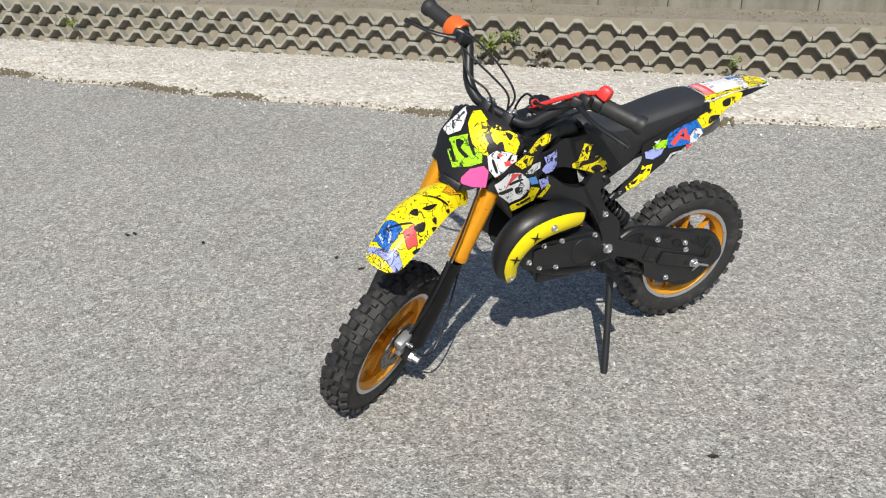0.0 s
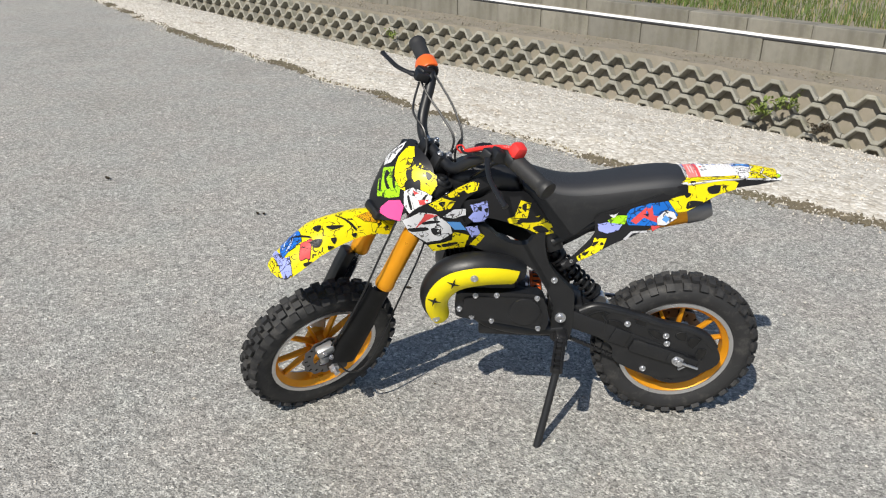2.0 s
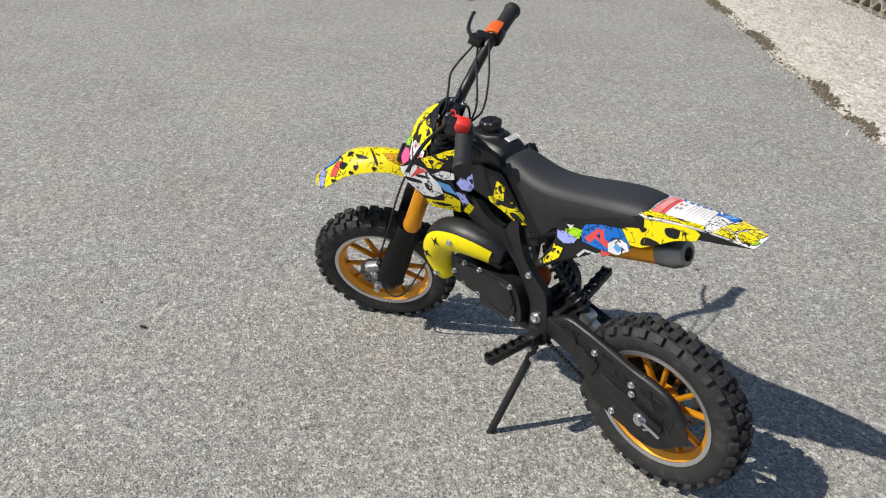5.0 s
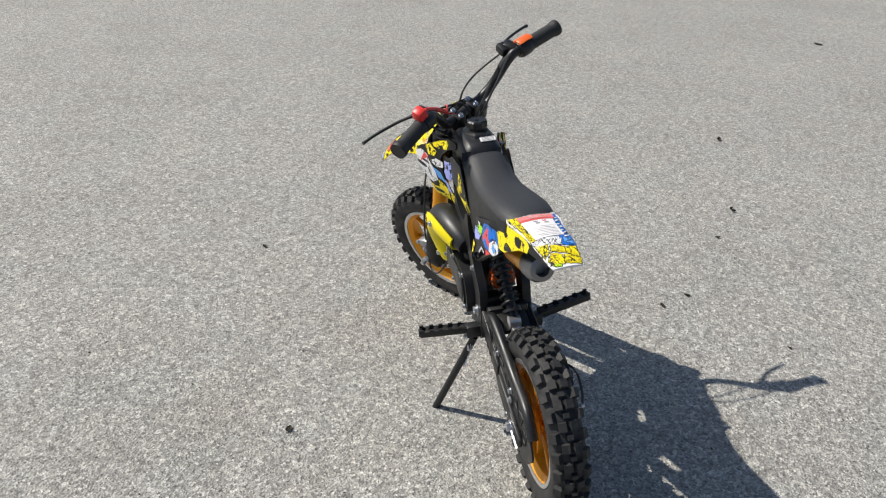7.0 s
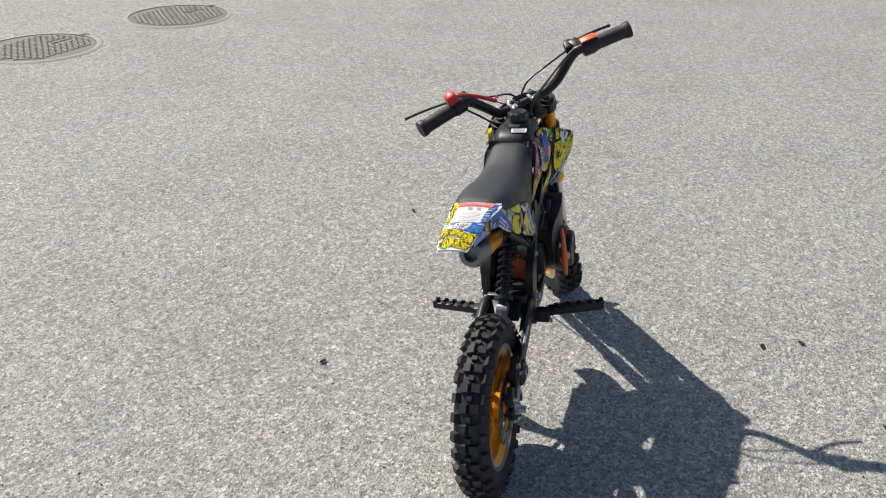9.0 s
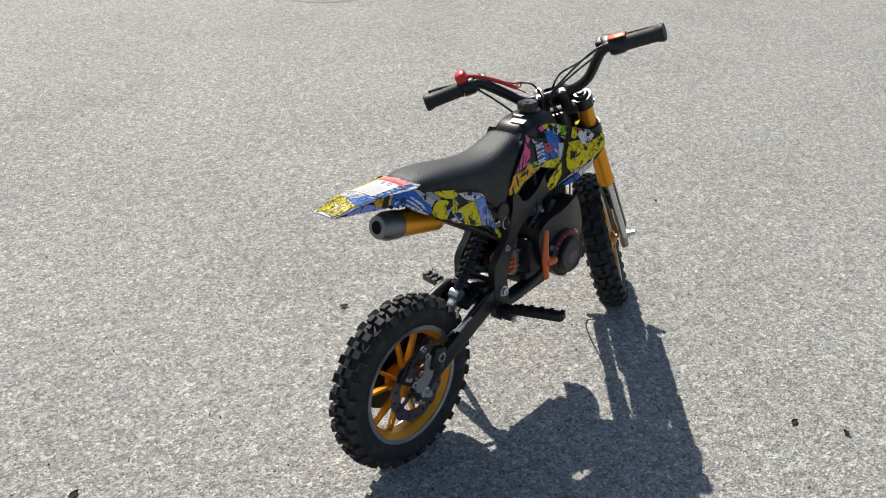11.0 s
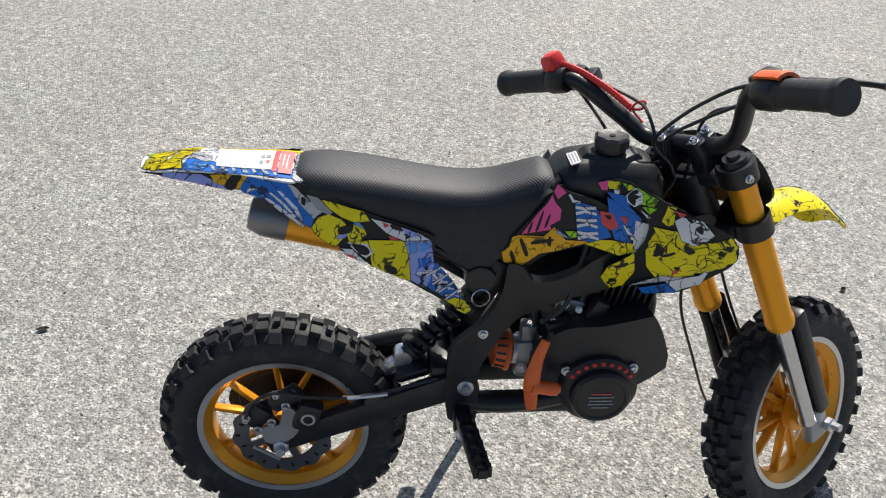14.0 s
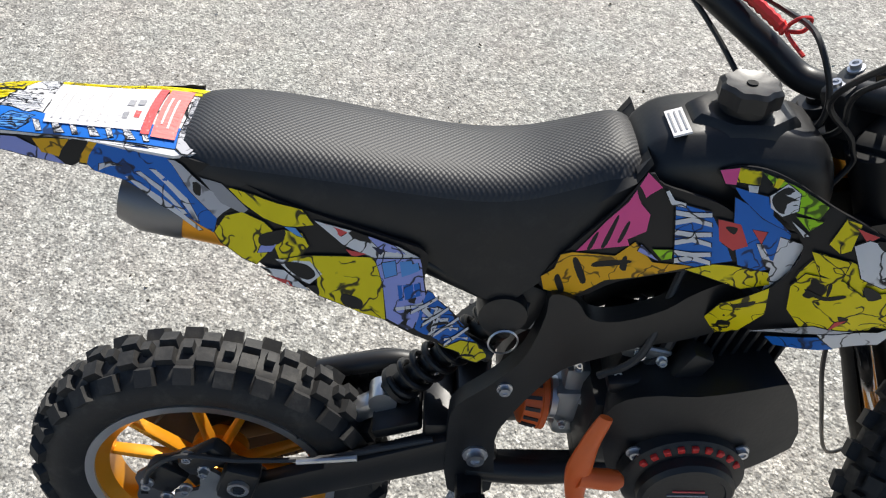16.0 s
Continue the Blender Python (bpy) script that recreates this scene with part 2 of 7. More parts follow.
M = {
    "edge_soil": concrete("dark_mossy_soil", (0.15, 0.128, 0.09), 0.6),
    "asphalt": asphalt(), "gravel": gravel(),
    "lattice": concrete("mossy_concrete_lattice", (0.30, 0.29, 0.25), 0.6),
    "kerb_block": concrete("streaked_concrete_block", (0.24, 0.228, 0.195), 0.6, 0.7),
    "soil": concrete("dry_soil", (0.27, 0.24, 0.19), 0.5),
    "black": printed("black_print", (0.014, 0.014, 0.016)),
    "yellow": printed("yellow_print", (0.90, 0.74, 0.006), 0.95, 0.33),
    "blue": printed("blue_print", (0.012, 0.16, 0.62), 0.8), "sky": printed("light_blue_print", (0.12, 0.36, 0.80)),
    "white": printed("white_print", (0.78, 0.78, 0.80), 0.95, 0.33), "grey": printed("grey_print", (0.55, 0.55, 0.58), 0.6),
    "lilac": printed("lilac_print", (0.34, 0.39, 0.82), 0.9, 0.3), "pink": printed("pink_print", (0.88, 0.10, 0.33)),
    "red": printed("red_print", (0.70, 0.08, 0.08)), "green": printed("lime_print", (0.38, 0.74, 0.015), 0.8),
    "orange": printed("amber_print", (0.88, 0.46, 0.012), 0.8), "navy": printed("navy_print", (0.01, 0.015, 0.05)),
    "plastic": plain("black_plastic", (0.0095, 0.010, 0.0115), 0.42, var=0.3),
    "frame": plain("black_powder_coat", (0.0095, 0.010, 0.0115), 0.42, var=0.3, dust=0.006),
    "rubber": plain("black_rubber", (0.018, 0.018, 0.019), 0.68, var=0.35, bumps=0.4, dust=0.06),
    "grip": plain("black_grip_rubber", (0.02, 0.02, 0.021), 0.6, var=0.2, bumps=0.5),
    "gold": plain("gold_anodised_alloy", (0.86, 0.36, 0.015), 0.34, 0.55, var=0.12, dust=0.02),
    "rim": plain("orange_gold_painted_alloy", (0.80, 0.33, 0.012), 0.33, 0.35, var=0.12, dust=0.04),
    "silver": plain("machined_alloy", (0.62, 0.62, 0.63), 0.32, 0.9, var=0.1, dust=0.02),
    "chrome": plain("chrome", (0.55, 0.55, 0.57), 0.14, 1.0, var=0.05, dust=0.0),
    "disc": plain("dark_steel_disc", (0.16, 0.16, 0.17), 0.35, 0.8, var=0.2),
    "dull_alloy": plain("dull_brushed_alloy", (0.22, 0.22, 0.23), 0.42, 0.85, var=0.2),
    "steel": plain("zinc_bolt", (0.6, 0.61, 0.64), 0.3, 0.9, var=0.15),
    "engine": plain("black_engine_casting", (0.0095, 0.010, 0.0115), 0.42, var=0.3, bumps=0.3, dust=0.006),
    "alloy": plain("grey_cast_alloy", (0.36, 0.37, 0.38), 0.42, 0.7, var=0.2),
    "guard_yellow": printed("yellow_painted_guard", (0.90, 0.74, 0.006)),
    "red_plastic": plain("red_plastic", (0.72, 0.035, 0.03), 0.35, var=0.1),
    "orange_plastic": plain("orange_plastic", (0.78, 0.13, 0.02), 0.38, var=0.1),
    "seat": dotted_vinyl(), "seat_side": plain("smooth_black_vinyl", (0.0095, 0.010, 0.0115), 0.55, var=0.2, dust=0.02),
    "label": plain("white_label", (0.78, 0.76, 0.76), 0.4, var=0.05, dust=0.0),
    "label_faint": plain("faint_label_print", (0.60, 0.59, 0.60), 0.5), "label_pink": plain("pink_label_print", (0.82, 0.22, 0.20), 0.45),
    "label_text": plain("grey_label_print", (0.32, 0.32, 0.34), 0.5), "label_red": plain("red_label_print", (0.75, 0.10, 0.10), 0.45),
    "cast_iron": concrete("dusty_cast_iron", (0.40, 0.375, 0.33), 0.1), "iron_gap": concrete("dark_gap", (0.21, 0.20, 0.18), 0.0),
    "leaf": plain("dead_leaf", (0.07, 0.055, 0.035), 0.8, var=0.4), "weed": plain("weed_leaf", (0.13, 0.17, 0.03), 0.6, var=0.4),
    "grass": plain("grass_blade", (0.10, 0.15, 0.03), 0.65, var=0.5), "dry_grass": plain("dry_grass_blade", (0.30, 0.25, 0.12), 0.7, var=0.4),
    "pipe_white": plain("white_pipe", (0.74, 0.74, 0.73), 0.4, var=0.1), "pipe_black": plain("black_pipe", (0.03, 0.03, 0.032), 0.5),
    # near-black colour that stands in for the shade inside slots and hollows
    "gap_black": plain("painted_hollow_shade", (0.002, 0.002, 0.002), 0.8),
    "post": plain("dark_fence_post", (0.05, 0.05, 0.055), 0.5),
}


# ---- building blocks ----
def bm_obj(name, bm, mat, parent=None, smooth=True):
    me = bpy.data.meshes.new(name)
    bmesh.ops.recalc_face_normals(bm, faces=bm.faces)
    bm.to_mesh(me)
    bm.free()
    if smooth:
        me.polygons.foreach_set("use_smooth", [True] * len(me.polygons))
        me.set_sharp_from_angle(angle=radians(38))
    for one in (mat if isinstance(mat, (list, tuple)) else [mat]):
        me.materials.append(M[one])
    ob = new(name, me)
    ob.parent = parent
    return ob


def part(name, bm, mat, parent, label="", smooth=True):
    bm.transform(TO_BASE)
    ob = bm_obj(name, bm, mat, parent, smooth)
    return tagged(ob, label) if label else ob


def spline(pts, n=6, closed=False):
    """Points of a smooth line through the given ones."""
    ps = [Vector(p) for p in pts]
    out, m = [], len(ps)
    for i in range(m if closed else m - 1):
        a, b, c, d = (ps[(i + k) % m] if closed else ps[min(max(i + k, 0), m - 1)] for k in (-1, 0, 1, 2))
        for j in range(n):
            t = j / n
            out.append(0.5 * ((2 * b) + (c - a) * t + (2 * a - 5 * b + 4 * c - d) * t * t + (3 * b - a - 3 * c + d) * t ** 3))
    if not closed:
        out.append(ps[-1])
    return out


def sweep(bm, pts, radius, seg=12, flat=1.0, side=None, cap=True):
    """A tube along points; radius a number or one for each point; flat squeezes it across."""
    pts = [Vector(p) for p in pts]
    rings, up = [], Vector(side) if side else None
    for i, p in enumerate(pts):
        d = (pts[min(i + 1, len(pts) - 1)] - pts[max(i - 1, 0)]).normalized()
        if up is None:
            up = d.orthogonal().normalized()
        up = (up - d * up.dot(d)).normalized()
        w = d.cross(up)
        r = radius[i] if isinstance(radius, (list, tuple)) else radius
        rings.append([bm.verts.new(p + (up * math.cos(a) * flat + w * math.sin(a)) * r) for a in (2 * math.pi * k / seg for k in range(seg))])
    for r0, r1 in zip(rings, rings[1:]):
        for k in range(seg):
            bm.faces.new((r0[k], r0[(k + 1) % seg], r1[(k + 1) % seg], r1[k]))
    if cap:
        bm.faces.new(rings[0][::-1])
        bm.faces.new(rings[-1])
    return bm


def tube(pts, radius, seg=12, **kw):
    return sweep(bmesh.new(), pts, radius, seg, **kw)


def lathe(bm, profile, m, seg=48, close=False):
    """Turn (radius, along) pairs round the z axis of the pose m."""
    rings = []
    for r, z in profile:
        if r < 1e-6:
            rings.append([bm.verts.new(m @ Vector((0, 0, z)))])
        else:
            rings.append([bm.verts.new(m @ Vector((r * math.cos(2 * math.pi * k / seg), r * math.sin(2 * math.pi * k / seg), z))) for k in range(seg)])
    pairs = list(zip(rings, rings[1:])) + ([(rings[-1], rings[0])] if close else [])
    for a, b in pairs:
        for k in range(seg):
            quad = [a[k % len(a)], a[(k + 1) % len(a)], b[(k + 1) % len(b)], b[k % len(b)]]
            quad = [q for i, q in enumerate(quad) if q not in quad[:i]]
            if len(quad) > 2:
                bm.faces.new(quad)
    return bm


def turned(profile, m, seg=48, close=False):
    return lathe(bmesh.new(), profile, m, seg, close)


def along(p, d, up=(0, 0, 1)):
    """A pose at p whose z axis points along d."""
    z = Vector(d).normalized()
    x = Vector(up)
    if abs(x.normalized().dot(z)) > 0.95:
        x = Vector((1, 0, 0))
    x = (x - z * x.dot(z)).normalized()
    y = z.cross(x)
    return Matrix((x, y, z)).transposed().to_4x4() if p is None else Matrix.Translation(p) @ Matrix((x, y, z)).transposed().to_4x4()


def block(bm, m, sx, sy, sz, bevel=0.0, taper=1.0):
    """A bevelled box of full sizes round the pose m."""
    vs = [m @ Vector((x * sx / 2 * (taper if z > 0 else 1), y * sy / 2 * (taper if z > 0 else 1), z * sz / 2)) for x in (-1, 1) for y in (-1, 1) for z in (-1, 1)]
    v = [bm.verts.new(p) for p in vs]
    fs = [bm.faces.new([v[i] for i in q]) for q in ((0, 1, 3, 2), (4, 6, 7, 5), (0, 4, 5, 1), (2, 3, 7, 6), (0, 2, 6, 4), (1, 5, 7, 3))]
    bmesh.ops.recalc_face_normals(bm, faces=fs)
    if bevel:
        es = {e for f in fs for e in f.edges}
        bmesh.ops.bevel(bm, geom=list(es), offset=bevel, segments=2, profile=0.5, affect="EDGES", clamp_overlap=True)
    return bm


def slab(outline, place, thick, res=0.02, bm=None):
    """A sheet of some thickness with a rounded outline, laid on a surface place(a, b) -> point."""
    bm = bm or bmesh.new()
    t = bmesh.new()
    vs, _, tris, *_ = mathutils.geometry.delaunay_2d_cdt([Vector(q) for q in outline], [], [list(range(len(outline)))], 1, 1e-7)
    flat = [t.verts.new((q.x, q.y, 0)) for q in vs]
    for tri in tris:
        t.faces.new([flat[i] for i in tri])
    bmesh.ops.recalc_face_normals(t, faces=t.faces)
    if t.faces and sum(f.normal.z for f in t.faces) < 0:
        bmesh.ops.reverse_faces(t, faces=t.faces)
    for _ in range(6):
        es = [e for e in t.edges if e.calc_length() > res]
        if not es:
            break
        bmesh.ops.subdivide_edges(t, edges=es, cuts=1)
        bmesh.ops.triangulate(t, faces=[x for x in t.faces if len(x.verts) > 3])
    t.verts.index_update()
    pts = [(v.co.x, v.co.y) for v in t.verts]
    faces = [[v.index for v in x.verts] for x in t.faces]
    edges = [[v.index for v in e.verts] for e in t.edges if len(e.link_faces) == 1]
    t.free()
    h = 1e-4
    top, low = [], []
    for a, b in pts:
        p = Vector(place(a, b))
        nrm = (Vector(place(a + h, b)) - p).cross(Vector(place(a, b + h)) - p).normalized()
        top.append(bm.verts.new(p + nrm * max(thick, 0)))
        low.append(bm.verts.new(p + nrm * min(thick, 0)))
    for x in faces:
        bm.faces.new([top[i] for i in x])
        bm.faces.new([low[i] for i in reversed(x)])
    for a, b in edges:
        bm.faces.new((top[a], top[b], low[b], low[a]))
    return bm


def rounded(pts, n=4):
    return [(p.x, p.y) for p in spline([(a, b, 0) for a, b in pts], n, True)]


# ---- the dirt bike ----
# bike axes: x ahead, y to its left, z up in its own plane, from the rear axle
LEAN, AHEAD = radians(6.5), Vector((-0.857, -0.515, 0)).normalized()
left = Vector((-AHEAD.y, AHEAD.x, 0)) * math.cos(LEAN) - Vector((0, 0, math.sin(LEAN)))
BIKE = Matrix.Translation((0.803, 2.084, 0.185)) @ Matrix((AHEAD, left, AHEAD.cross(left))).transposed().to_4x4()
BASE = Vector((0.4, 0.0, -0.183))
TO_BASE = Matrix.Translation(-BASE)
bike = new("dirt_bike")
bike.empty_display_size = 0.1
bike.matrix_world = BIKE @ Matrix.Translation(BASE)
tagged(bike, "small yellow graffiti-print dirt bike on its side stand, front wheel turned", "motorbike")

# steering axes: ahead, left, up along the fork, from the front axle
RAKE, STEER = radians(25.8), radians(36)
fork_up = Vector((-math.sin(RAKE), 0, math.cos(RAKE)))
ahead0 = Vector((math.cos(RAKE), 0, math.sin(RAKE)))
fork_ahead = ahead0 * math.cos(STEER) + Vector((0, 1, 0)) * math.sin(STEER)
S = Matrix.Translation((0.810, 0.0215, -0.009)) @ Matrix((fork_ahead, fork_up.cross(fork_ahead), fork_up)).transposed().to_4x4()
WHEEL_R = 0.187


def steered(bm):
    bm.transform(S)
    return bm


def on_y(m):
    """Turns a pose so that its z axis lies along its y axis."""
    return m @ pose(0, 0, 0, -90, 0, 0)


def bolt(name, parent, p, d, r=0.006, h=0.006):
    bm = turned([(0, 0), (r * 1.45, 0), (r * 1.45, h * 0.25), (r, h * 0.3), (r, h), (r * 0.55, h), (r * 0.5, h * 0.75), (0, h * 0.75)], along(p, d), 12)
    return part(name, bm, "steel", parent)


def wheel(name, m, spin, disc_side, label):
    """A knobbly tyre on a gold cast wheel; m carries its axle along y."""
    ax = on_y(m)
    w = part(name, turned([(0.126, -0.024), (0.138, -0.031), (0.152, -0.034), (0.165, -0.031), (0.174, -0.022), (0.179, -0.009), (0.179, 0.009), (0.174, 0.022),
                           (0.165, 0.031), (0.152, 0.034), (0.138, 0.031), (0.126, 0.024)], ax, 72, True), "rubber", bike, label)
    bm, rnd = bmesh.new(), random.Random(7)
    n = 60
    for i in range(n):
        a = 2 * math.pi * i / n
        for y, wide, tilt, r, long in (((-0.0098, 0.0165, -14, 0.1805, 0.0185), (0.0098, 0.0165, 14, 0.1805, 0.0185)) if i % 2 else ((-0.027, 0.018, -48, 0.1725, 0.0195), (0.027, 0.018, 48, 0.1725, 0.0195), (0.0, 0.012, 0, 0.1815, 0.010))):
            jig = rnd.uniform(-0.6, 0.6)
            mm = m @ Matrix.Rotation(a + radians(jig * 0.5), 4, "Y") @ pose(0, y, 0) @ pose(0, 0, r) @ pose(0, 0, 0, -tilt, 0, jig * 2)
            block(bm, mm, long, wide, 0.012, 0.0, 0.86)
    part("tread", bm, "rubber", w, "chunky tread knobs", smooth=False)
    part("rim", turned([(0.121, -0.025), (0.126, -0.022), (0.118, -0.018), (0.113, -0.012), (0.111, 0.0), (0.113, 0.012), (0.118, 0.018), (0.126, 0.022), (0.121, 0.025),
                        (0.115, 0.019), (0.108, 0.013), (0.106, 0.0), (0.108, -0.013), (0.115, -0.019)], ax, 72, True), "rim", w, "orange-gold cast rim")
    for s in (-1, 1):
        part("rim_edge", turned([(0.1195, s * 0.0215), (0.1195, s * 0.0265), (0.1285, s * 0.0275), (0.129, s * 0.0225)], ax, 72, True), "silver", w, "bare machined rim edge")
    part("hub", turned([(0, -0.040), (0.017, -0.040), (0.019, -0.03), (0.030, -0.026), (0.031, -0.014), (0.022, -0.008), (0.022, 0.008), (0.031, 0.014), (0.030, 0.026), (0.019, 0.03), (0.017, 0.040), (0, 0.040)], ax, 32), "rim", w)
    for i in range(5):
        for off in (-15, 15):
            a = radians(72 * i + spin)
            b = a + radians(off)
            p0 = Vector((math.cos(a + radians(off * 0.5)) * 0.024, 0, math.sin(a + radians(off * 0.5)) * 0.024))
            p1 = Vector((math.cos(b) * 0.110, 0, math.sin(b) * 0.110))
            sp = bmesh.new()
            d = (p1 - p0)
            mid = (p0 + p1) / 2
            block(sp, m @ along(mid, d, (0, 1, 0)), 0.016, 0.0085, d.length, 0.002, 0.8)
            part("spoke", sp, "rim", w)
    # brake disc with a wavy edge
    dd, big = disc_side * 0.036, 0.074 if disc_side < 0 else 0.058
    bm = bmesh.new()
    ring = [[], [], [], []]
    for k in range(72):
        a = 2 * math.pi * k / 72
        ro = big + 0.0025 * math.sin(a * 12)
        for j, (r, y) in enumerate(((ro, dd - 0.0015), (ro, dd + 0.0015), (big - 0.024, dd + 0.0015), (big - 0.024, dd - 0.0015))):
            ring[j].append(bm.verts.new(m @ Vector((r * math.cos(a), y, r * math.sin(a)))))
    for j in range(4):
        for k in range(72):
            bm.faces.new((ring[j][k], ring[j][(k + 1) % 72], ring[(j + 1) % 4][(k + 1) % 72], ring[(j + 1) % 4][k]))
    part("brake_disc", bm, "disc", w, "wavy steel brake disc")
    # the disc is uncut: near-black blocks paint the shade of its slots
    for k in range(18):
        a = math.pi / 9 * k
        hole = bmesh.new()
        block(hole, m @ along(((big - 0.011 + 0.004 * (k % 2)) * math.cos(a), dd, (big - 0.011 + 0.004 * (k % 2)) * math.sin(a)), (math.cos(a), 0, math.sin(a)), (0, 1, 0)), 0.0036, 0.0045, 0.0075)
        part("disc_slot_shade", hole, "gap_black", w)
    for k in range(4):
        a = math.pi / 2 * k + 0.4
        sp = bmesh.new()
        block(sp, m @ along(((big - 0.024) * 0.68 * math.cos(a), dd, (big - 0.024) * 0.68 * math.sin(a)), (math.cos(a), 0, math.sin(a)), (0, 1, 0)), 0.003, 0.012, big - 0.034)
        part("disc_arm", sp, "disc", w)
    return w


REAR = pose(0, 0, 0.004)
rear_wheel = wheel("rear_wheel", REAR, 8, -1, "rear wheel with knobbly black tyre")
front_wheel = wheel("front_wheel", S, 31, 1, "front wheel with knobbly black tyre")

# --- fork, clamps, front axle
for s in (-1, 1):
    y = 0.061 * s
    part("fork_tube", steered(turned([(0, 0.235), (0.0195, 0.235), (0.021, 0.24), (0.021, 0.25), (0.0195, 0.255), (0.0195, 0.405), (0.0185, 0.41), (0.0185, 0.495), (0, 0.495)], pose(-0.029, y, 0), 28)), "gold", bike, "gold anodised upper fork tube")
    part("fork_slider", steered(turned([(0, 0.03), (0.0135, 0.03), (0.0135, 0.24), (0, 0.24)], pose(-0.029, y, 0), 20)), "chrome", bike, "chromed lower fork tube")
    g = bmesh.new()
    secs = []
    for k in (0.02, 0.05, 0.12, 0.2, 0.232):
        wide = 1.0 if k < 0.2 else 0.82
        row = []
        for i in range(13):
            a = radians(-120 + 240 * i / 12)
            row.append(g.verts.new((-0.029 + 0.006 + 0.033 * wide * math.sin(a), y + 0.020 * wide * math.cos(a), k)))
        secs.append(row)
    for a, b in zip(secs, secs[1:]):
        for i in range(12):
            g.faces.new((a[i], a[i + 1], b[i + 1], b[i]))
    bmesh.ops.solidify(g, geom=g.faces[:], thickness=0.003)
    if s > 0:
        part("fork_guard", steered(g), "plastic", bike, "black plastic fork guard")
    else:
        g.free()
        gb = bmesh.new()
        block(gb, pose(0.0, y, 0.135), 0.026, 0.034, 0.205, 0.007)
        part("fork_guard", steered(gb), "plastic", bike, "black plastic fork guard")
    lug = bmesh.new()
    block(lug, pose(-0.014, y, 0.012, 0, 12, 0), 0.05, 0.022, 0.055, 0.008, 0.8)
    part("fork_foot", steered(lug), "alloy" if s < 0 else "frame", bike, "cast fork foot")
    part("axle_nut", steered(turned([(0, 0), (0.0115, 0), (0.0115, 0.008), (0.007, 0.009), (0.007, 0.022), (0, 0.022)], pose(0, y + s * 0.011, 0, -90 * s, 0, 0), 6)), "steel", bike)
    part("fork_cap", steered(turned([(0.018, 0.49), (0.018, 0.519), (0.015, 0.524), (0.009, 0.524), (0.008, 0.529), (0, 0.529)], pose(-0.029, y, 0), 20)), "frame", bike)
    for k, w_ in ((0.418, 0.026), (0.503, 0.0245)):
        part("clamp_ring", steered(turned([(0.0187, k - 0.014), (w_, k - 0.014), (w_, k + 0.014), (0.0187, k + 0.014)], pose(-0.029, y, 0), 28, True)), "frame", bike)
    bolt("clamp_bolt", bike, S @ Vector((-0.029 - 0.01, y + s * 0.022, 0.501)), S.to_3x3() @ Vector((-0.4, s, 0)), 0.004)
for k in (0.418, 0.503):
    c = bmesh.new()
    block(c, pose(-0.037, 0, k), 0.042, 0.10, 0.024, 0.006)
    part("triple_clamp", steered(c), "frame", bike, "black triple clamp")
part("head_tube", steered(turned([(0, 0.40), (0.024, 0.40), (0.024, 0.51), (0, 0.51)], pose(-0.046, 0, 0), 24)), "frame", bike)
part("front_axle", steered(tube([(0, -0.066, 0), (0, 0.066, 0)], 0.006, 10)), "steel", bike)
cal = bmesh.new()
block(cal, pose(0.026, 0.050, 0.034, 0, 35, 0), 0.042, 0.022, 0.026, 0.006)
block(cal, pose(0.006, 0.05, 0.006, 0, 10, 0), 0.036, 0.016, 0.024, 0.006)
caliper = part("front_brake_caliper", steered(cal), "alloy", bike, "silver front brake caliper")
for q in ((0.04, 0.066, 0.04), (0.016, 0.066, 0.028)):
    bolt("caliper_bolt", caliper, S @ Vector(q), S.to_3x3() @ Vector((0, 1, 0)), 0.004)

# --- handlebar
bar_pts = [(-0.078, 0.254, 0.648), (-0.062, 0.165, 0.648), (-0.055, 0.135, 0.640), (-0.045, 0.09, 0.584), (-0.04, 0.065, 0.552), (-0.038, 0.03, 0.545),
           (-0.038, -0.03, 0.545), (-0.04, -0.06, 0.550), (-0.046, -0.092, 0.574), (-0.058, -0.130, 0.634), (-0.066, -0.16, 0.646), (-0.088, -0.250, 0.657)]
part("handlebar", steered(tube(spline(bar_pts, 6), 0.0112, 14)), "frame", bike, "black bent handlebar")
for s in (-1, 1):
    c = bmesh.new()
    block(c, pose(-0.038, 0.026 * s, 0.534), 0.038, 0.024, 0.046, 0.005)
    riser = part("handlebar_clamp", steered(c), "frame", bike)
    for f in (-0.05, -0.026):
        bolt("clamp_screw", riser, S @ Vector((f, 0.026 * s, 0.557)), fork_up, 0.0045)


def steer_pt(*p):
    return S @ Vector(p)


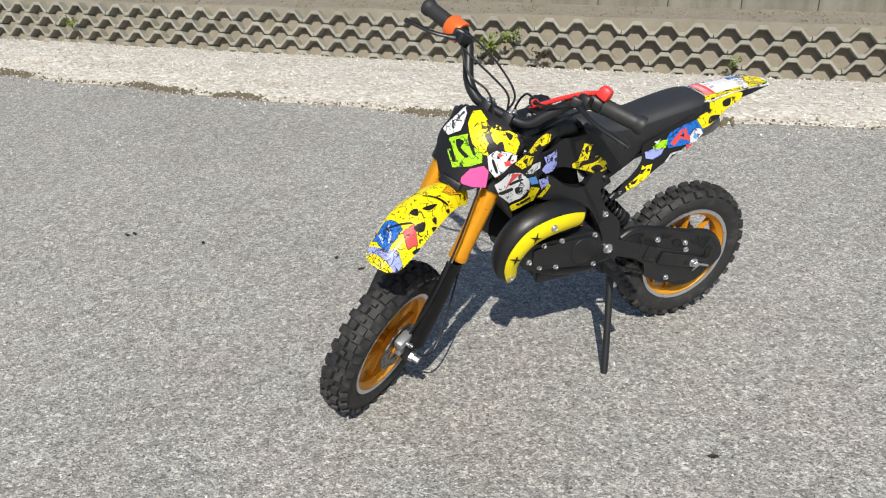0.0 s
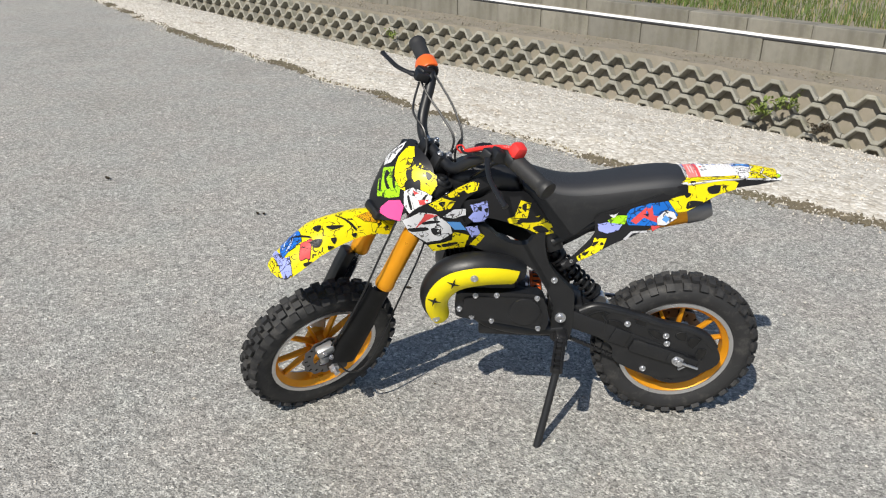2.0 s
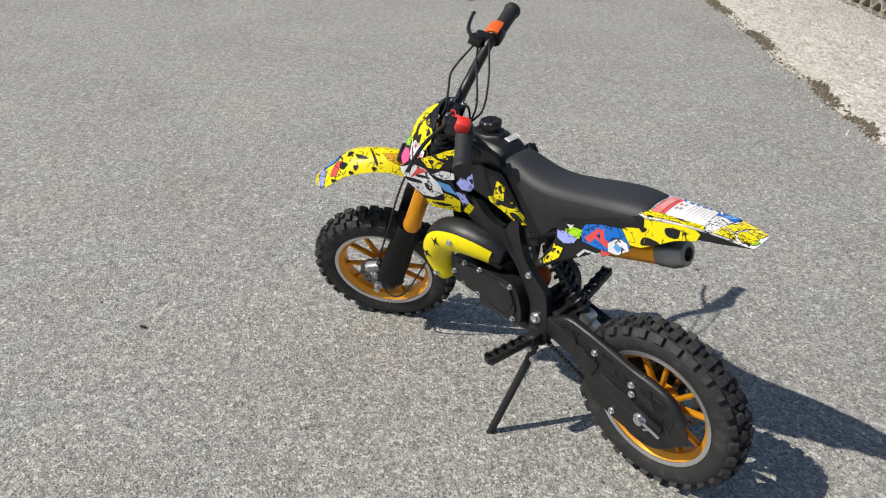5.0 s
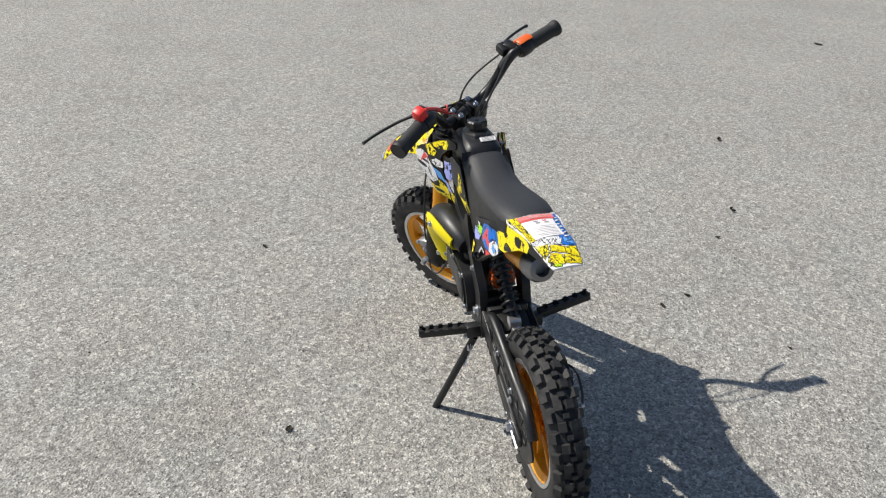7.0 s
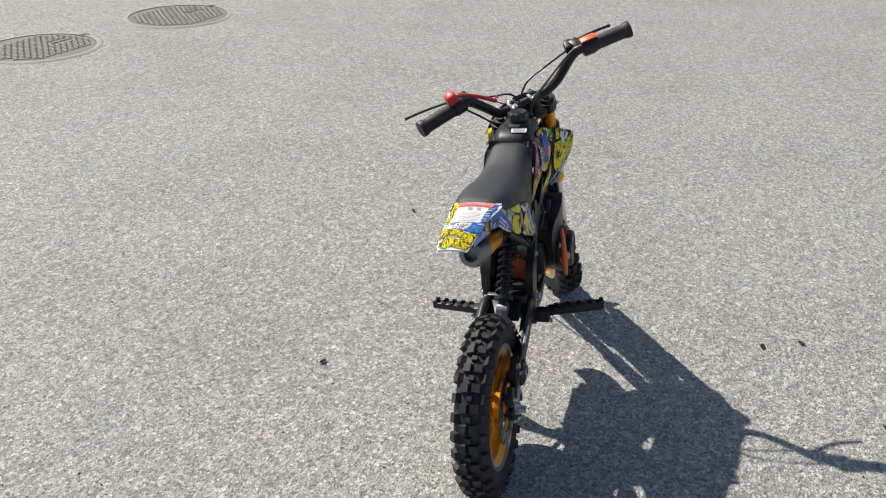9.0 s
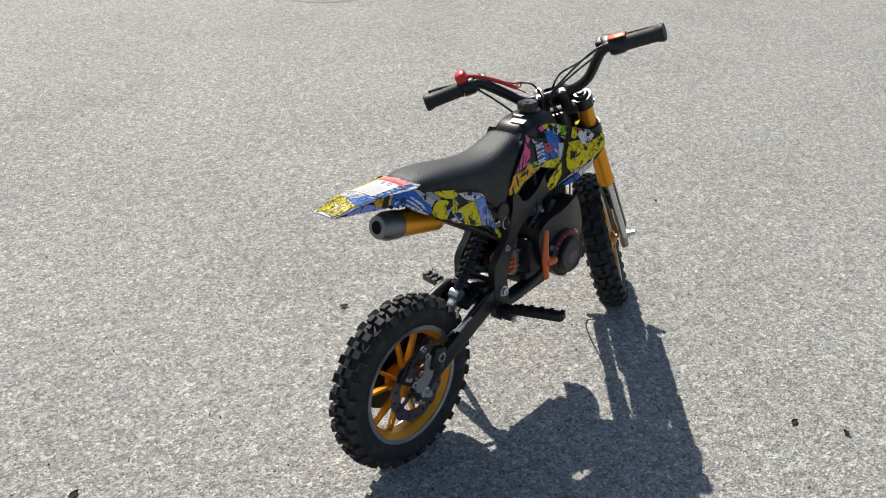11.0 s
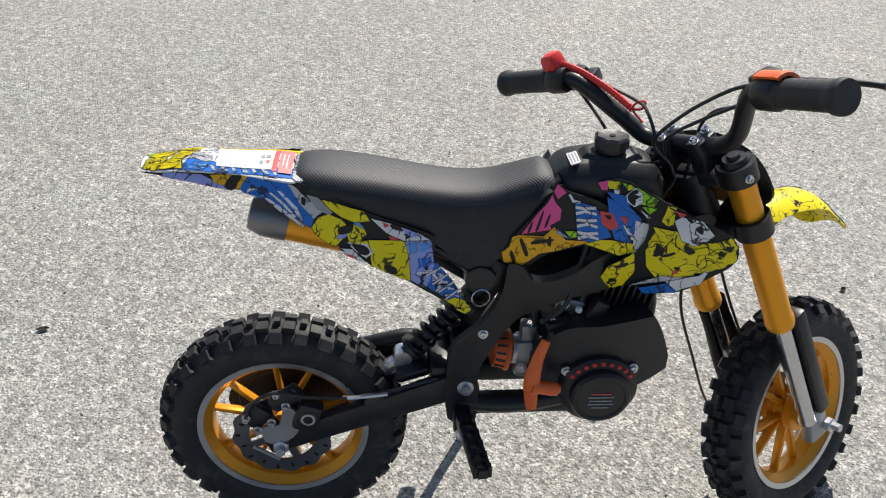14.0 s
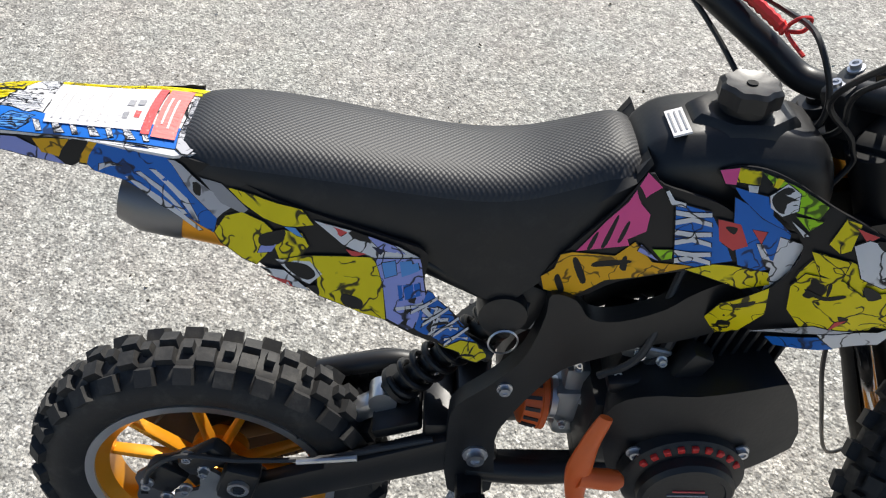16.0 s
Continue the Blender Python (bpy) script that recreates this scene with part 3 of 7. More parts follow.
for s, a, b in ((1, (-0.0645, 0.178, 0.648), (-0.078, 0.264, 0.648)), (-1, (-0.071, -0.180, 0.648), (-0.089, -0.262, 0.659))):
    va, vb = Vector(a), Vector(b)
    n, rr = 16, []
    pts = [va.lerp(vb, i / n) for i in range(n + 1)]
    rr = [0.0172 if i == 0 else 0.0158 + 0.0008 * (i % 2) for i in range(n + 1)]
    rr[-3:] = [0.0185, 0.0192, 0.0180]
    part("grip", steered(tube(pts, rr, 18)), "grip", bike, "ribbed black rubber grip")
    # lever and its perch
    ly = 1 if s > 0 else -1
    pv = Vector((-0.03, 0.135 * ly, 0.634 if s > 0 else 0.640))
    tip = Vector((0.014, 0.272 * ly, 0.612)) if s > 0 else Vector((-0.010, -0.256, 0.622))
    perch = bmesh.new()
    block(perch, along(Vector((-0.045, 0.148 * ly, 0.642 if s > 0 else 0.642)), (0.2, ly, 0)), 0.026, 0.034, 0.026, 0.006)
    block(perch, along((pv + Vector((-0.003, 0, 0))), (1, 0.3 * ly, 0)), 0.02, 0.022, 0.03, 0.004)
    part("lever_perch", steered(perch), "plastic", bike)
    mid = pv.lerp(tip, 0.45) + Vector((0.012, 0, -0.006))
    part("brake_lever", steered(tube(spline([pv, pv.lerp(tip, 0.2) + Vector((0.008, 0, -0.004)), mid, pv.lerp(tip, 0.8) + Vector((0.006, 0, -0.002)), tip], 5), [0.0065] * 5 + [0.0048] * 14 + [0.0055, 0.006], 10, flat=0.7)), "frame", bike, "black brake lever")
# throttle side: orange cover and housing; other side: red stop switch
th = bmesh.new()
va = Vector((-0.068, -0.166, 0.646))
lathe(th, [(0, -0.016), (0.017, -0.016), (0.0195, -0.012), (0.0195, 0.012), (0.017, 0.016), (0, 0.016)], along(va, (-0.2, -1, 0.11)), 20)
part("throttle_housing", steered(th), "plastic", bike)
th = bmesh.new()
d = Vector((-0.2, -1, 0.11)).normalized()
up = (Vector((0, 0, 1)) - d * d.z).normalized()
fwd = up.cross(d)
fwd = fwd if fwd.x > 0 else -fwd
rows = []
for w in (-0.015, -0.012, 0.008, 0.017, 0.022):
    r = 0.0215 if -0.014 < w < 0.02 else 0.0200
    arc = [radians(-75 + 180 * k / 14) for k in range(15)]
    rows.append([th.verts.new(va + d * w + (fwd * math.cos(a) + up * math.sin(a)) * q) for q, order in ((r + 0.0028, arc), (r - 0.001, arc[::-1])) for a in order])
for p, q in zip(rows, rows[1:]):
    for k in range(30):
        th.faces.new((p[k], p[(k + 1) % 30], q[(k + 1) % 30], q[k]))
th.faces.new(rows[0])
th.faces.new(rows[-1])
part("throttle_cover", steered(th), "orange_plastic", bike, "orange throttle cover")
ks = bmesh.new()
block(ks, along(Vector((-0.055, 0.172, 0.672)), (0.1, 0.2, 1)), 0.030, 0.028, 0.026, 0.007, 0.85)
part("stop_switch", steered(ks), "red_plastic", bike, "red stop switch button")
sw = bmesh.new()
lathe(sw, [(0, -0.014), (0.0165, -0.014), (0.018, -0.01), (0.018, 0.01), (0.0165, 0.014), (0, 0.014)], along(Vector((-0.064, 0.162, 0.648)), (-0.16, 1, 0)), 20)
part("switch_housing", steered(sw), "plastic", bike)
part("lanyard", steered(tube(spline([(-0.052, 0.162, 0.668), (-0.046, 0.135, 0.652), (-0.042, 0.10, 0.624), (-0.042, 0.068, 0.594)], 14), [0.0042 + 0.0010 * (i % 2) for i in range(43)], 8)), "red_plastic", bike, "coiled red safety lanyard")
part("lanyard_loop", steered(tube(spline([(-0.042, 0.068, 0.594), (-0.034, 0.060, 0.590), (-0.028, 0.056, 0.597), (-0.036, 0.060, 0.602), (-0.042, 0.068, 0.594), (-0.050, 0.05, 0.580)], 6), 0.0017, 6)), "red_plastic", bike)
# cables
front_anchor = steer_pt(0.02, 0.055, 0.05)
for pts in (
    [steer_pt(-0.04, -0.145, 0.632), steer_pt(-0.045, -0.11, 0.616), steer_pt(-0.06, -0.06, 0.60), steer_pt(-0.075, -0.01, 0.578), steer_pt(-0.075, 0.01, 0.54), Vector((0.50, 0.03, 0.40)), Vector((0.42, 0.03, 0.30))],
    [steer_pt(-0.06, -0.15, 0.652), steer_pt(-0.065, -0.11, 0.644), steer_pt(-0.082, -0.05, 0.618), steer_pt(-0.09, 0.0, 0.58), steer_pt(-0.075, 0.0, 0.53), Vector((0.52, -0.02, 0.40)), Vector((0.40, -0.03, 0.24))],
    [steer_pt(-0.03, -0.13, 0.628), steer_pt(-0.005, -0.08, 0.588), steer_pt(-0.01, -0.03, 0.575), steer_pt(-0.015, 0.0, 0.54), steer_pt(0.012, 0.04, 0.46), steer_pt(0.022, 0.06, 0.33), steer_pt(0.02, 0.066, 0.22), steer_pt(0.02, 0.064, 0.12), front_anchor],
    [steer_pt(-0.03, 0.13, 0.63), steer_pt(-0.025, 0.08, 0.60), steer_pt(-0.055, 0.03, 0.60), steer_pt(-0.075, 0.02, 0.55), Vector((0.48, 0.02, 0.40)), Vector((0.36, 0.02, 0.32)), Vector((0.28, 0.0, 0.25))],
    [steer_pt(-0.045, 0.16, 0.635), steer_pt(-0.06, 0.115, 0.585), steer_pt(-0.08, 0.08, 0.54), Vector((0.475, 0.03, 0.40)), Vector((0.44, 0.03, 0.30))],
):
    part("cable", tube(spline(pts, 8), 0.0024, 7), "plastic", bike)
part("brake_hose", tube(spline([steer_pt(-0.06, 0.0, 0.42), steer_pt(-0.118, 0.016, 0.338), steer_pt(-0.098, 0.058, 0.181), steer_pt(-0.07, 0.094, 0.035), steer_pt(-0.035, 0.092, 0.0), steer_pt(0.0, 0.066, 0.015)], 8), 0.0022, 7), "plastic", bike)


# --- printed plastics
def art_offset(place, off, flip):
    h = 1e-4

    def moved(a, b):
        p = Vector(place(a, b))
        n = (Vector(place(a + h, b)) - p).cross(Vector(place(a, b + h)) - p).normalized()
        return p + n * off * flip
    return moved


def jagged(pts, rnd, w, h):
    """A drawn outline: each side broken into a few uneven steps; w and h are the patch's size."""
    out = []
    for k, (a, c) in enumerate(pts):
        a1, c1 = pts[(k + 1) % len(pts)]
        out.append((a, c))
        for f in (0.3, 0.55, 0.8):
            o = rnd.uniform(-0.07, 0.07)
            g = f + rnd.uniform(-0.08, 0.08)
            out.append((a + (a1 - a) * g - (c1 - c) / h * w * o, c + (c1 - c) * g + (a1 - a) / w * h * o))
    return out


def art(owner, place, flip, ink, pts, lift=0.0006, strokes=2):
    """A printed patch on a panel with a drawn black outline and a few tapered ink strokes."""
    rnd = random.Random(int(abs(pts[0][0] * 7919 + pts[0][1] * 104729) * 1000))
    pw, ph = max(p[0] for p in pts) - min(p[0] for p in pts), max(p[1] for p in pts) - min(p[1] for p in pts)
    edge = rounded(pts, 3) if ink == "black" else jagged(pts, rnd, pw, ph) if strokes else pts
    bm = slab(edge, art_offset(place, lift, flip), 0.0003 * flip, 0.012)
    cx, cy = sum(p[0] for p in pts) / len(pts), sum(p[1] for p in pts) / len(pts)
    if ink != "black":
        n = len(bm.faces)
        at = Vector(place(cx, cy))
        ua, uc = (Vector(place(cx + 1e-3, cy)) - at).length * 1e3, (Vector(place(cx, cy + 1e-3)) - at).length * 1e3
        line = 0.0012 if strokes else 0.0008
        wide = []
        for a, c in edge:
            da, dc = (a - cx) * ua, (c - cy) * uc
            d = math.hypot(da, dc) or 1.0
            wide.append((a + da / d * line / ua, c + dc / d * line / uc))
        slab(wide, art_offset(place, lift - 0.0001, flip), 0.00025 * flip, 0.012, bm)
        for _ in range(strokes):
            a, c = rnd.choice(pts)
            a0, c0 = cx + rnd.uniform(-0.3, 0.3) * pw, cy + rnd.uniform(-0.3, 0.3) * ph
            a1, c1 = cx + (a - cx) * 0.8, cy + (c - cy) * 0.8
            prev, bend, thick = None, rnd.uniform(-0.35, 0.35), rnd.uniform(0.0009, 0.002)
            left_side, right_side = [], []
            for k in range(6):
                t = k / 5
                o = bend * math.sin(t * math.pi) + 0.05 * math.sin(t * 9)
                q = (a0 + (a1 - a0) * t - (c1 - c0) * uc / ua * o, c0 + (c1 - c0) * t + (a1 - a0) * ua / uc * o)
                m = math.hypot((a1 - a0) * ua, (c1 - c0) * uc) or 1.0
                wd = thick * math.sin(math.pi * (0.08 + 0.84 * t))
                na, nc = -(c1 - c0) * uc / m * wd / ua, (a1 - a0) * ua / m * wd / uc
                left_side.append((q[0] + na, q[1] + nc))
                right_side.append((q[0] - na, q[1] - nc))
            slab(left_side + right_side[::-1], art_offset(place, lift + 0.0002, flip), 0.00025 * flip, 0.03, bm)
        bm.faces.ensure_lookup_table()
        for f in bm.faces[n:]:
            f.material_index = 1
    part("print_patch", bm, [ink, "black"], owner)


def ease(x, table):
    for (x0, y0), (x1, y1) in zip(table, table[1:]):
        if x <= x1:
            t = min(max((x - x0) / (x1 - x0), 0), 1)
            return y0 + (y1 - y0) * t * t * (3 - 2 * t)
    return table[-1][1]


def rear_side(s):
    def place(x, z):
        w = ease(x, [(-0.15, 0.027), (-0.05, 0.035), (0.03, 0.0415), (0.06, 0.046), (0.12, 0.059), (0.2, 0.062), (0.28, 0.05)])
        z = z if z < 0.425 else 0.425 + (z - 0.425) * 0.5
        top = ease(x, [(-0.15, 0.44), (0.05, 0.44), (0.2, 0.36), (0.28, 0.26)])
        return (x, s * (w + 0.18 * max(0.0, top - z)), z)
    return place


def shroud_side(s):
    def place(x, z):
        w = ease(x, [(0.40, 0.050), (0.47, 0.068), (0.54, 0.092), (0.60, 0.108), (0.64, 0.104)])
        return (x, s * (w - 2.0 * (z - 0.37) ** 2), z)
    return place


def mid_side(s):
    def place(x, z):
        return (x, s * (ease(x, [(0.30, 0.056), (0.42, 0.060), (0.5, 0.066)]) - 1.5 * (z - 0.38) ** 2), z)
    return place


def plate_face(y, k):
    return S @ Vector((0.036 - 5 * y * y - 0.10 * (k - 0.46) - 7.0 * max(0.0, k - 0.475) ** 2, y, k))


def panel(name, outline, place, flip, label, base="black"):
    return part(name, slab(rounded(outline), place, -0.003 * flip, 0.016), base, bike, label)


rear_outline = [(-0.14, 0.446), (-0.128, 0.44), (-0.089, 0.427), (-0.042, 0.42), (0.003, 0.415), (0.039, 0.402), (0.067, 0.377), (0.085, 0.359), (0.139, 0.326), (0.189, 0.3), (0.228, 0.273), (0.262, 0.24), (0.271, 0.245), (0.252, 0.272), (0.219, 0.325), (0.219, 0.36), (0.188, 0.376), (0.14, 0.393), (0.083, 0.418), (0.055, 0.432), (0.016, 0.447), (-0.039, 0.446), (-0.085, 0.452)]
rear_r = panel("rear_side_panel", rear_outline, rear_side(-1), 1, "printed rear side panel in yellow, blue and lilac")
rear_l = panel("rear_side_panel", rear_outline, rear_side(1), -1, "printed rear side panel in yellow, black and blue")
shroud_outline = [(0.426, 0.432), (0.437, 0.439), (0.46, 0.439), (0.499, 0.422), (0.521, 0.415), (0.552, 0.401), (0.579, 0.39), (0.596, 0.375), (0.598, 0.351), (0.575, 0.322), (0.547, 0.289), (0.514, 0.284), (0.482, 0.284), (0.438, 0.283), (0.455, 0.314), (0.48, 0.339), (0.49, 0.386), (0.456, 0.415), (0.433, 0.423)]
shroud_r = panel("tank_shroud", shroud_outline, shroud_side(-1), 1, "printed tank shroud, yellow over black with blue")
shroud_l = panel("tank_shroud", shroud_outline, shroud_side(1), -1, "printed tank shroud, white, yellow and black")
mid_outline = [(0.307, 0.329), (0.323, 0.362), (0.358, 0.409), (0.374, 0.433), (0.385, 0.425), (0.424, 0.413), (0.453, 0.397), (0.494, 0.387), (0.492, 0.342), (0.481, 0.333), (0.455, 0.352), (0.424, 0.35), (0.368, 0.332), (0.342, 0.311), (0.315, 0.318)]
mid_r = panel("side_panel", mid_outline, mid_side(-1), 1, "printed side panel in pink, orange and blue")
mid_l = panel("side_panel", [(a, min(c, 0.412)) for a, c in mid_outline if a != 0.374], mid_side(1), -1, "black side panel with yellow print")
plate_outline = [(-0.03, 0.545), (0.02, 0.546), (0.055, 0.537), (0.078, 0.515), (0.082, 0.475), (0.068, 0.425), (0.045, 0.392), (0.01, 0.382), (-0.03, 0.39), (-0.062, 0.414), (-0.09, 0.455), (-0.078, 0.505), (-0.055, 0.538)]
plate = part("number_plate", slab(rounded([(-0.002 + (a + 0.002) * 0.9, 0.466 + (c - 0.466) * 0.95) for a, c in plate_outline]), plate_face, -0.003, 0.016), "black", bike, "printed front number plate in green, yellow and pink")
art(plate, plate_face, 1, "white", [(-0.0761, 0.4702), (-0.0652, 0.4978), (-0.0566, 0.5282), (-0.0427, 0.5197), (-0.0345, 0.5009), (-0.0327, 0.4883), (-0.0544, 0.467)], 0.00060, 0)
art(plate, plate_face, 1, "green", [(-0.0374, 0.4409), (-0.0478, 0.4646), (-0.0148, 0.4905), (0.0086, 0.4736), (0.0284, 0.4747), (0.0373, 0.4545), (0.0196, 0.4377), (-0.01, 0.4192)], 0.00067, 0)
art(plate, plate_face, 1, "black", [(-0.0465, 0.4518), (-0.0406, 0.4592), (-0.0128, 0.4364), (-0.0174, 0.4304)], 0.00074, 0)
art(plate, plate_face, 1, "black", [(-0.0311, 0.4704), (-0.0129, 0.475), (-0.0134, 0.4611), (0.008, 0.455), (0.0035, 0.4482), (-0.0205, 0.4561)], 0.00081, 0)
art(plate, plate_face, 1, "black", [(-0.0111, 0.4843), (-0.0058, 0.488), (0.0176, 0.4654), (0.0141, 0.4614)], 0.00088, 0)
art(plate, plate_face, 1, "yellow", [(-0.0262, 0.5065), (-0.0349, 0.5286), (-0.0221, 0.5375), (0.0014, 0.5298), (0.0119, 0.5166), (0.0316, 0.5039), (0.0318, 0.4838), (0.0428, 0.472), (0.0309, 0.4698), (0.0032, 0.4797)], 0.00095, 0)
art(plate, plate_face, 1, "yellow", [(0.0033, 0.5277), (0.0327, 0.5288), (0.0632, 0.5282), (0.0769, 0.515), (0.0813, 0.4934), (0.0615, 0.4929), (0.0362, 0.5006)], 0.00102, 0)
art(plate, plate_face, 1, "black", [(0.0003, 0.5268), (0.0177, 0.5292), (0.0435, 0.5316), (0.0442, 0.5258), (0.023, 0.52)], 0.00109, 0)
art(plate, plate_face, 1, "black", [(0.0441, 0.5237), (0.0584, 0.5244), (0.0598, 0.5139)], 0.00116, 0)
art(plate, plate_face, 1, "black", [(0.0166, 0.5029), (0.0222, 0.5106), (0.0362, 0.4993), (0.032, 0.4927)], 0.00123, 0)
art(plate, plate_face, 1, "black", [(0.0457, 0.4977), (0.0508, 0.5063), (0.0639, 0.49), (0.0569, 0.4867)], 0.00130, 0)
art(plate, plate_face, 1, "pink", [(0.0153, 0.4106), (0.0228, 0.4333), (0.0429, 0.4506), (0.0549, 0.4441), (0.0634, 0.4131), (0.0421, 0.4035), (0.0193, 0.3998)], 0.00137, 0)
art(plate, plate_face, 1, "white", [(0.0406, 0.4704), (0.0488, 0.4866), (0.0713, 0.4938), (0.0841, 0.4935), (0.0886, 0.4802), (0.0804, 0.457), (0.0694, 0.4382), (0.0541, 0.4469)], 0.00144, 0)
art(plate, plate_face, 1, "red", [(0.0704, 0.4729), (0.0827, 0.4844), (0.0849, 0.4733), (0.0762, 0.4659)], 0.00151, 0)
art(plate, plate_face, 1, "red", [(0.0533, 0.4833), (0.0644, 0.4851), (0.0603, 0.4772)], 0.00158, 0)
art(plate, plate_face, 1, "black", [(0.0512, 0.4649), (0.0533, 0.4693), (0.069, 0.4516), (0.067, 0.4473)], 0.00165, 0)
art(shroud_l, shroud_side(1), -1, "yellow", [(0.5204, 0.4132), (0.498, 0.4244), (0.4674, 0.4336), (0.4551, 0.4298), (0.4587, 0.4155), (0.489, 0.4067), (0.5119, 0.4068)], 0.00060, 0)
art(shroud_l, shroud_side(1), -1, "black", [(0.4894, 0.4235), (0.4717, 0.4267), (0.4781, 0.4173)], 0.00067, 0)
art(shroud_l, shroud_side(1), -1, "yellow", [(0.5541, 0.3973), (0.5286, 0.4103), (0.5013, 0.3971), (0.5112, 0.3841), (0.5362, 0.3829)], 0.00074, 0)
art(shroud_l, shroud_side(1), -1, "black", [(0.535, 0.3998), (0.5219, 0.4012), (0.526, 0.3905)], 0.00081, 0)
art(shroud_l, shroud_side(1), -1, "white", [(0.5265, 0.3695), (0.5054, 0.3806), (0.4811, 0.3777), (0.4805, 0.3639), (0.5046, 0.3605)], 0.00088, 0)
art(shroud_l, shroud_side(1), -1, "lilac", [(0.4724, 0.3858), (0.4491, 0.3907), (0.4249, 0.3935), (0.427, 0.3697), (0.4436, 0.3462), (0.4637, 0.3463), (0.4756, 0.3575), (0.4651, 0.3703)], 0.00095, 0)
art(shroud_l, shroud_side(1), -1, "black", [(0.4576, 0.3788), (0.4492, 0.3811), (0.4503, 0.3702)], 0.00102, 0)
art(shroud_l, shroud_side(1), -1, "black", [(0.4442, 0.3734), (0.4367, 0.3755), (0.4378, 0.3644)], 0.00109, 0)
art(shroud_l, shroud_side(1), -1, "white", [(0.6056, 0.3696), (0.5721, 0.3834), (0.5388, 0.3752), (0.5128, 0.3514), (0.5075, 0.3258), (0.531, 0.313), (0.559, 0.3095), (0.5934, 0.3437)], 0.00116, 0)
art(shroud_l, shroud_side(1), -1, "red", [(0.5609, 0.3785), (0.5355, 0.3738), (0.5661, 0.3594), (0.5825, 0.3471), (0.5663, 0.37)], 0.00123, 0)
art(shroud_l, shroud_side(1), -1, "black", [(0.549, 0.3441), (0.5311, 0.3399), (0.5314, 0.3239), (0.5457, 0.3293)], 0.00130, 0)
art(shroud_l, shroud_side(1), -1, "black", [(0.5936, 0.3509), (0.5602, 0.3477), (0.5566, 0.3401), (0.5879, 0.3422)], 0.00137, 0)
art(shroud_l, shroud_side(1), -1, "black", [(0.5661, 0.3606), (0.5357, 0.3614), (0.5339, 0.3568), (0.5632, 0.3548)], 0.00144, 0)
art(shroud_l, shroud_side(1), -1, "sky", [(0.5187, 0.357), (0.4924, 0.3491), (0.4784, 0.3267), (0.5032, 0.3335)], 0.00151, 0)
art(shroud_l, shroud_side(1), -1, "lilac", [(0.4811, 0.3356), (0.4574, 0.3375), (0.4485, 0.3128), (0.4667, 0.3074)], 0.00158, 0)
art(shroud_l, shroud_side(1), -1, "yellow", [(0.5059, 0.3288), (0.4728, 0.3129), (0.4764, 0.2996), (0.5087, 0.3064)], 0.00165, 0)
art(shroud_l, shroud_side(1), -1, "yellow", [(0.5569, 0.3013), (0.5249, 0.3057), (0.5018, 0.3092), (0.4768, 0.3043), (0.482, 0.2812), (0.5179, 0.2861), (0.5464, 0.2832)], 0.00172, 0)
art(shroud_l, shroud_side(1), -1, "yellow", [(0.4721, 0.288), (0.4502, 0.3175), (0.4256, 0.2917), (0.4405, 0.278)], 0.00179, 0)
art(shroud_l, shroud_side(1), -1, "black", [(0.5361, 0.3016), (0.5012, 0.3005), (0.4996, 0.2943), (0.5328, 0.2933)], 0.00186, 0)
art(mid_l, mid_side(1), -1, "yellow", [(0.3809, 0.3593), (0.3707, 0.394), (0.3493, 0.3875), (0.353, 0.3702), (0.3562, 0.349), (0.3284, 0.3602), (0.3077, 0.3409), (0.295, 0.3176), (0.3247, 0.3081), (0.3481, 0.3228), (0.3925, 0.3411), (0.396, 0.3507)], 0.00060, 0)
art(mid_l, mid_side(1), -1, "black", [(0.3676, 0.382), (0.3586, 0.3856), (0.3601, 0.3663)], 0.00067, 0)
art(mid_l, mid_side(1), -1, "black", [(0.3707, 0.3509), (0.3305, 0.3554), (0.3313, 0.3441), (0.3634, 0.3418)], 0.00074, 0)
art(mid_l, mid_side(1), -1, "black", [(0.3435, 0.3293), (0.3255, 0.3349), (0.3092, 0.3199), (0.3285, 0.3165)], 0.00081, 0)
art(rear_l, rear_side(1), -1, "yellow", [(0.0791, 0.3997), (0.0584, 0.4065), (0.0394, 0.41), (0.043, 0.447), (0.0328, 0.447), (0.0001, 0.447), (-0.0505, 0.447), (-0.0589, 0.4383), (-0.0544, 0.4186), (-0.0182, 0.4069), (0.0073, 0.3926), (0.0375, 0.3751), (0.0648, 0.3735)], 0.00060, 0)
art(rear_l, rear_side(1), -1, "black", [(0.0018, 0.424), (-0.0217, 0.4306), (-0.0225, 0.4119), (-0.0033, 0.4111)], 0.00067, 0)
art(rear_l, rear_side(1), -1, "black", [(0.0383, 0.3939), (0.0241, 0.397), (0.0062, 0.3925), (0.0381, 0.3795)], 0.00074, 0)
art(rear_l, rear_side(1), -1, "black", [(0.0495, 0.4137), (0.0329, 0.4111), (0.0412, 0.4028)], 0.00081, 0)
art(rear_l, rear_side(1), -1, "black", [(0.0388, 0.447), (0.0268, 0.447), (0.0306, 0.4276)], 0.00088, 0)
art(rear_l, rear_side(1), -1, "blue", [(0.1519, 0.3802), (0.1168, 0.3947), (0.0789, 0.3981), (0.0558, 0.369), (0.0629, 0.3574), (0.0954, 0.3497), (0.1527, 0.3468), (0.1606, 0.3639)], 0.00095, 0)
art(rear_l, rear_side(1), -1, "red", [(0.1494, 0.356), (0.121, 0.3865), (0.11, 0.3899), (0.1057, 0.3705), (0.0907, 0.3663), (0.0948, 0.3539), (0.1238, 0.3651), (0.1375, 0.3499)], 0.00102, 0)
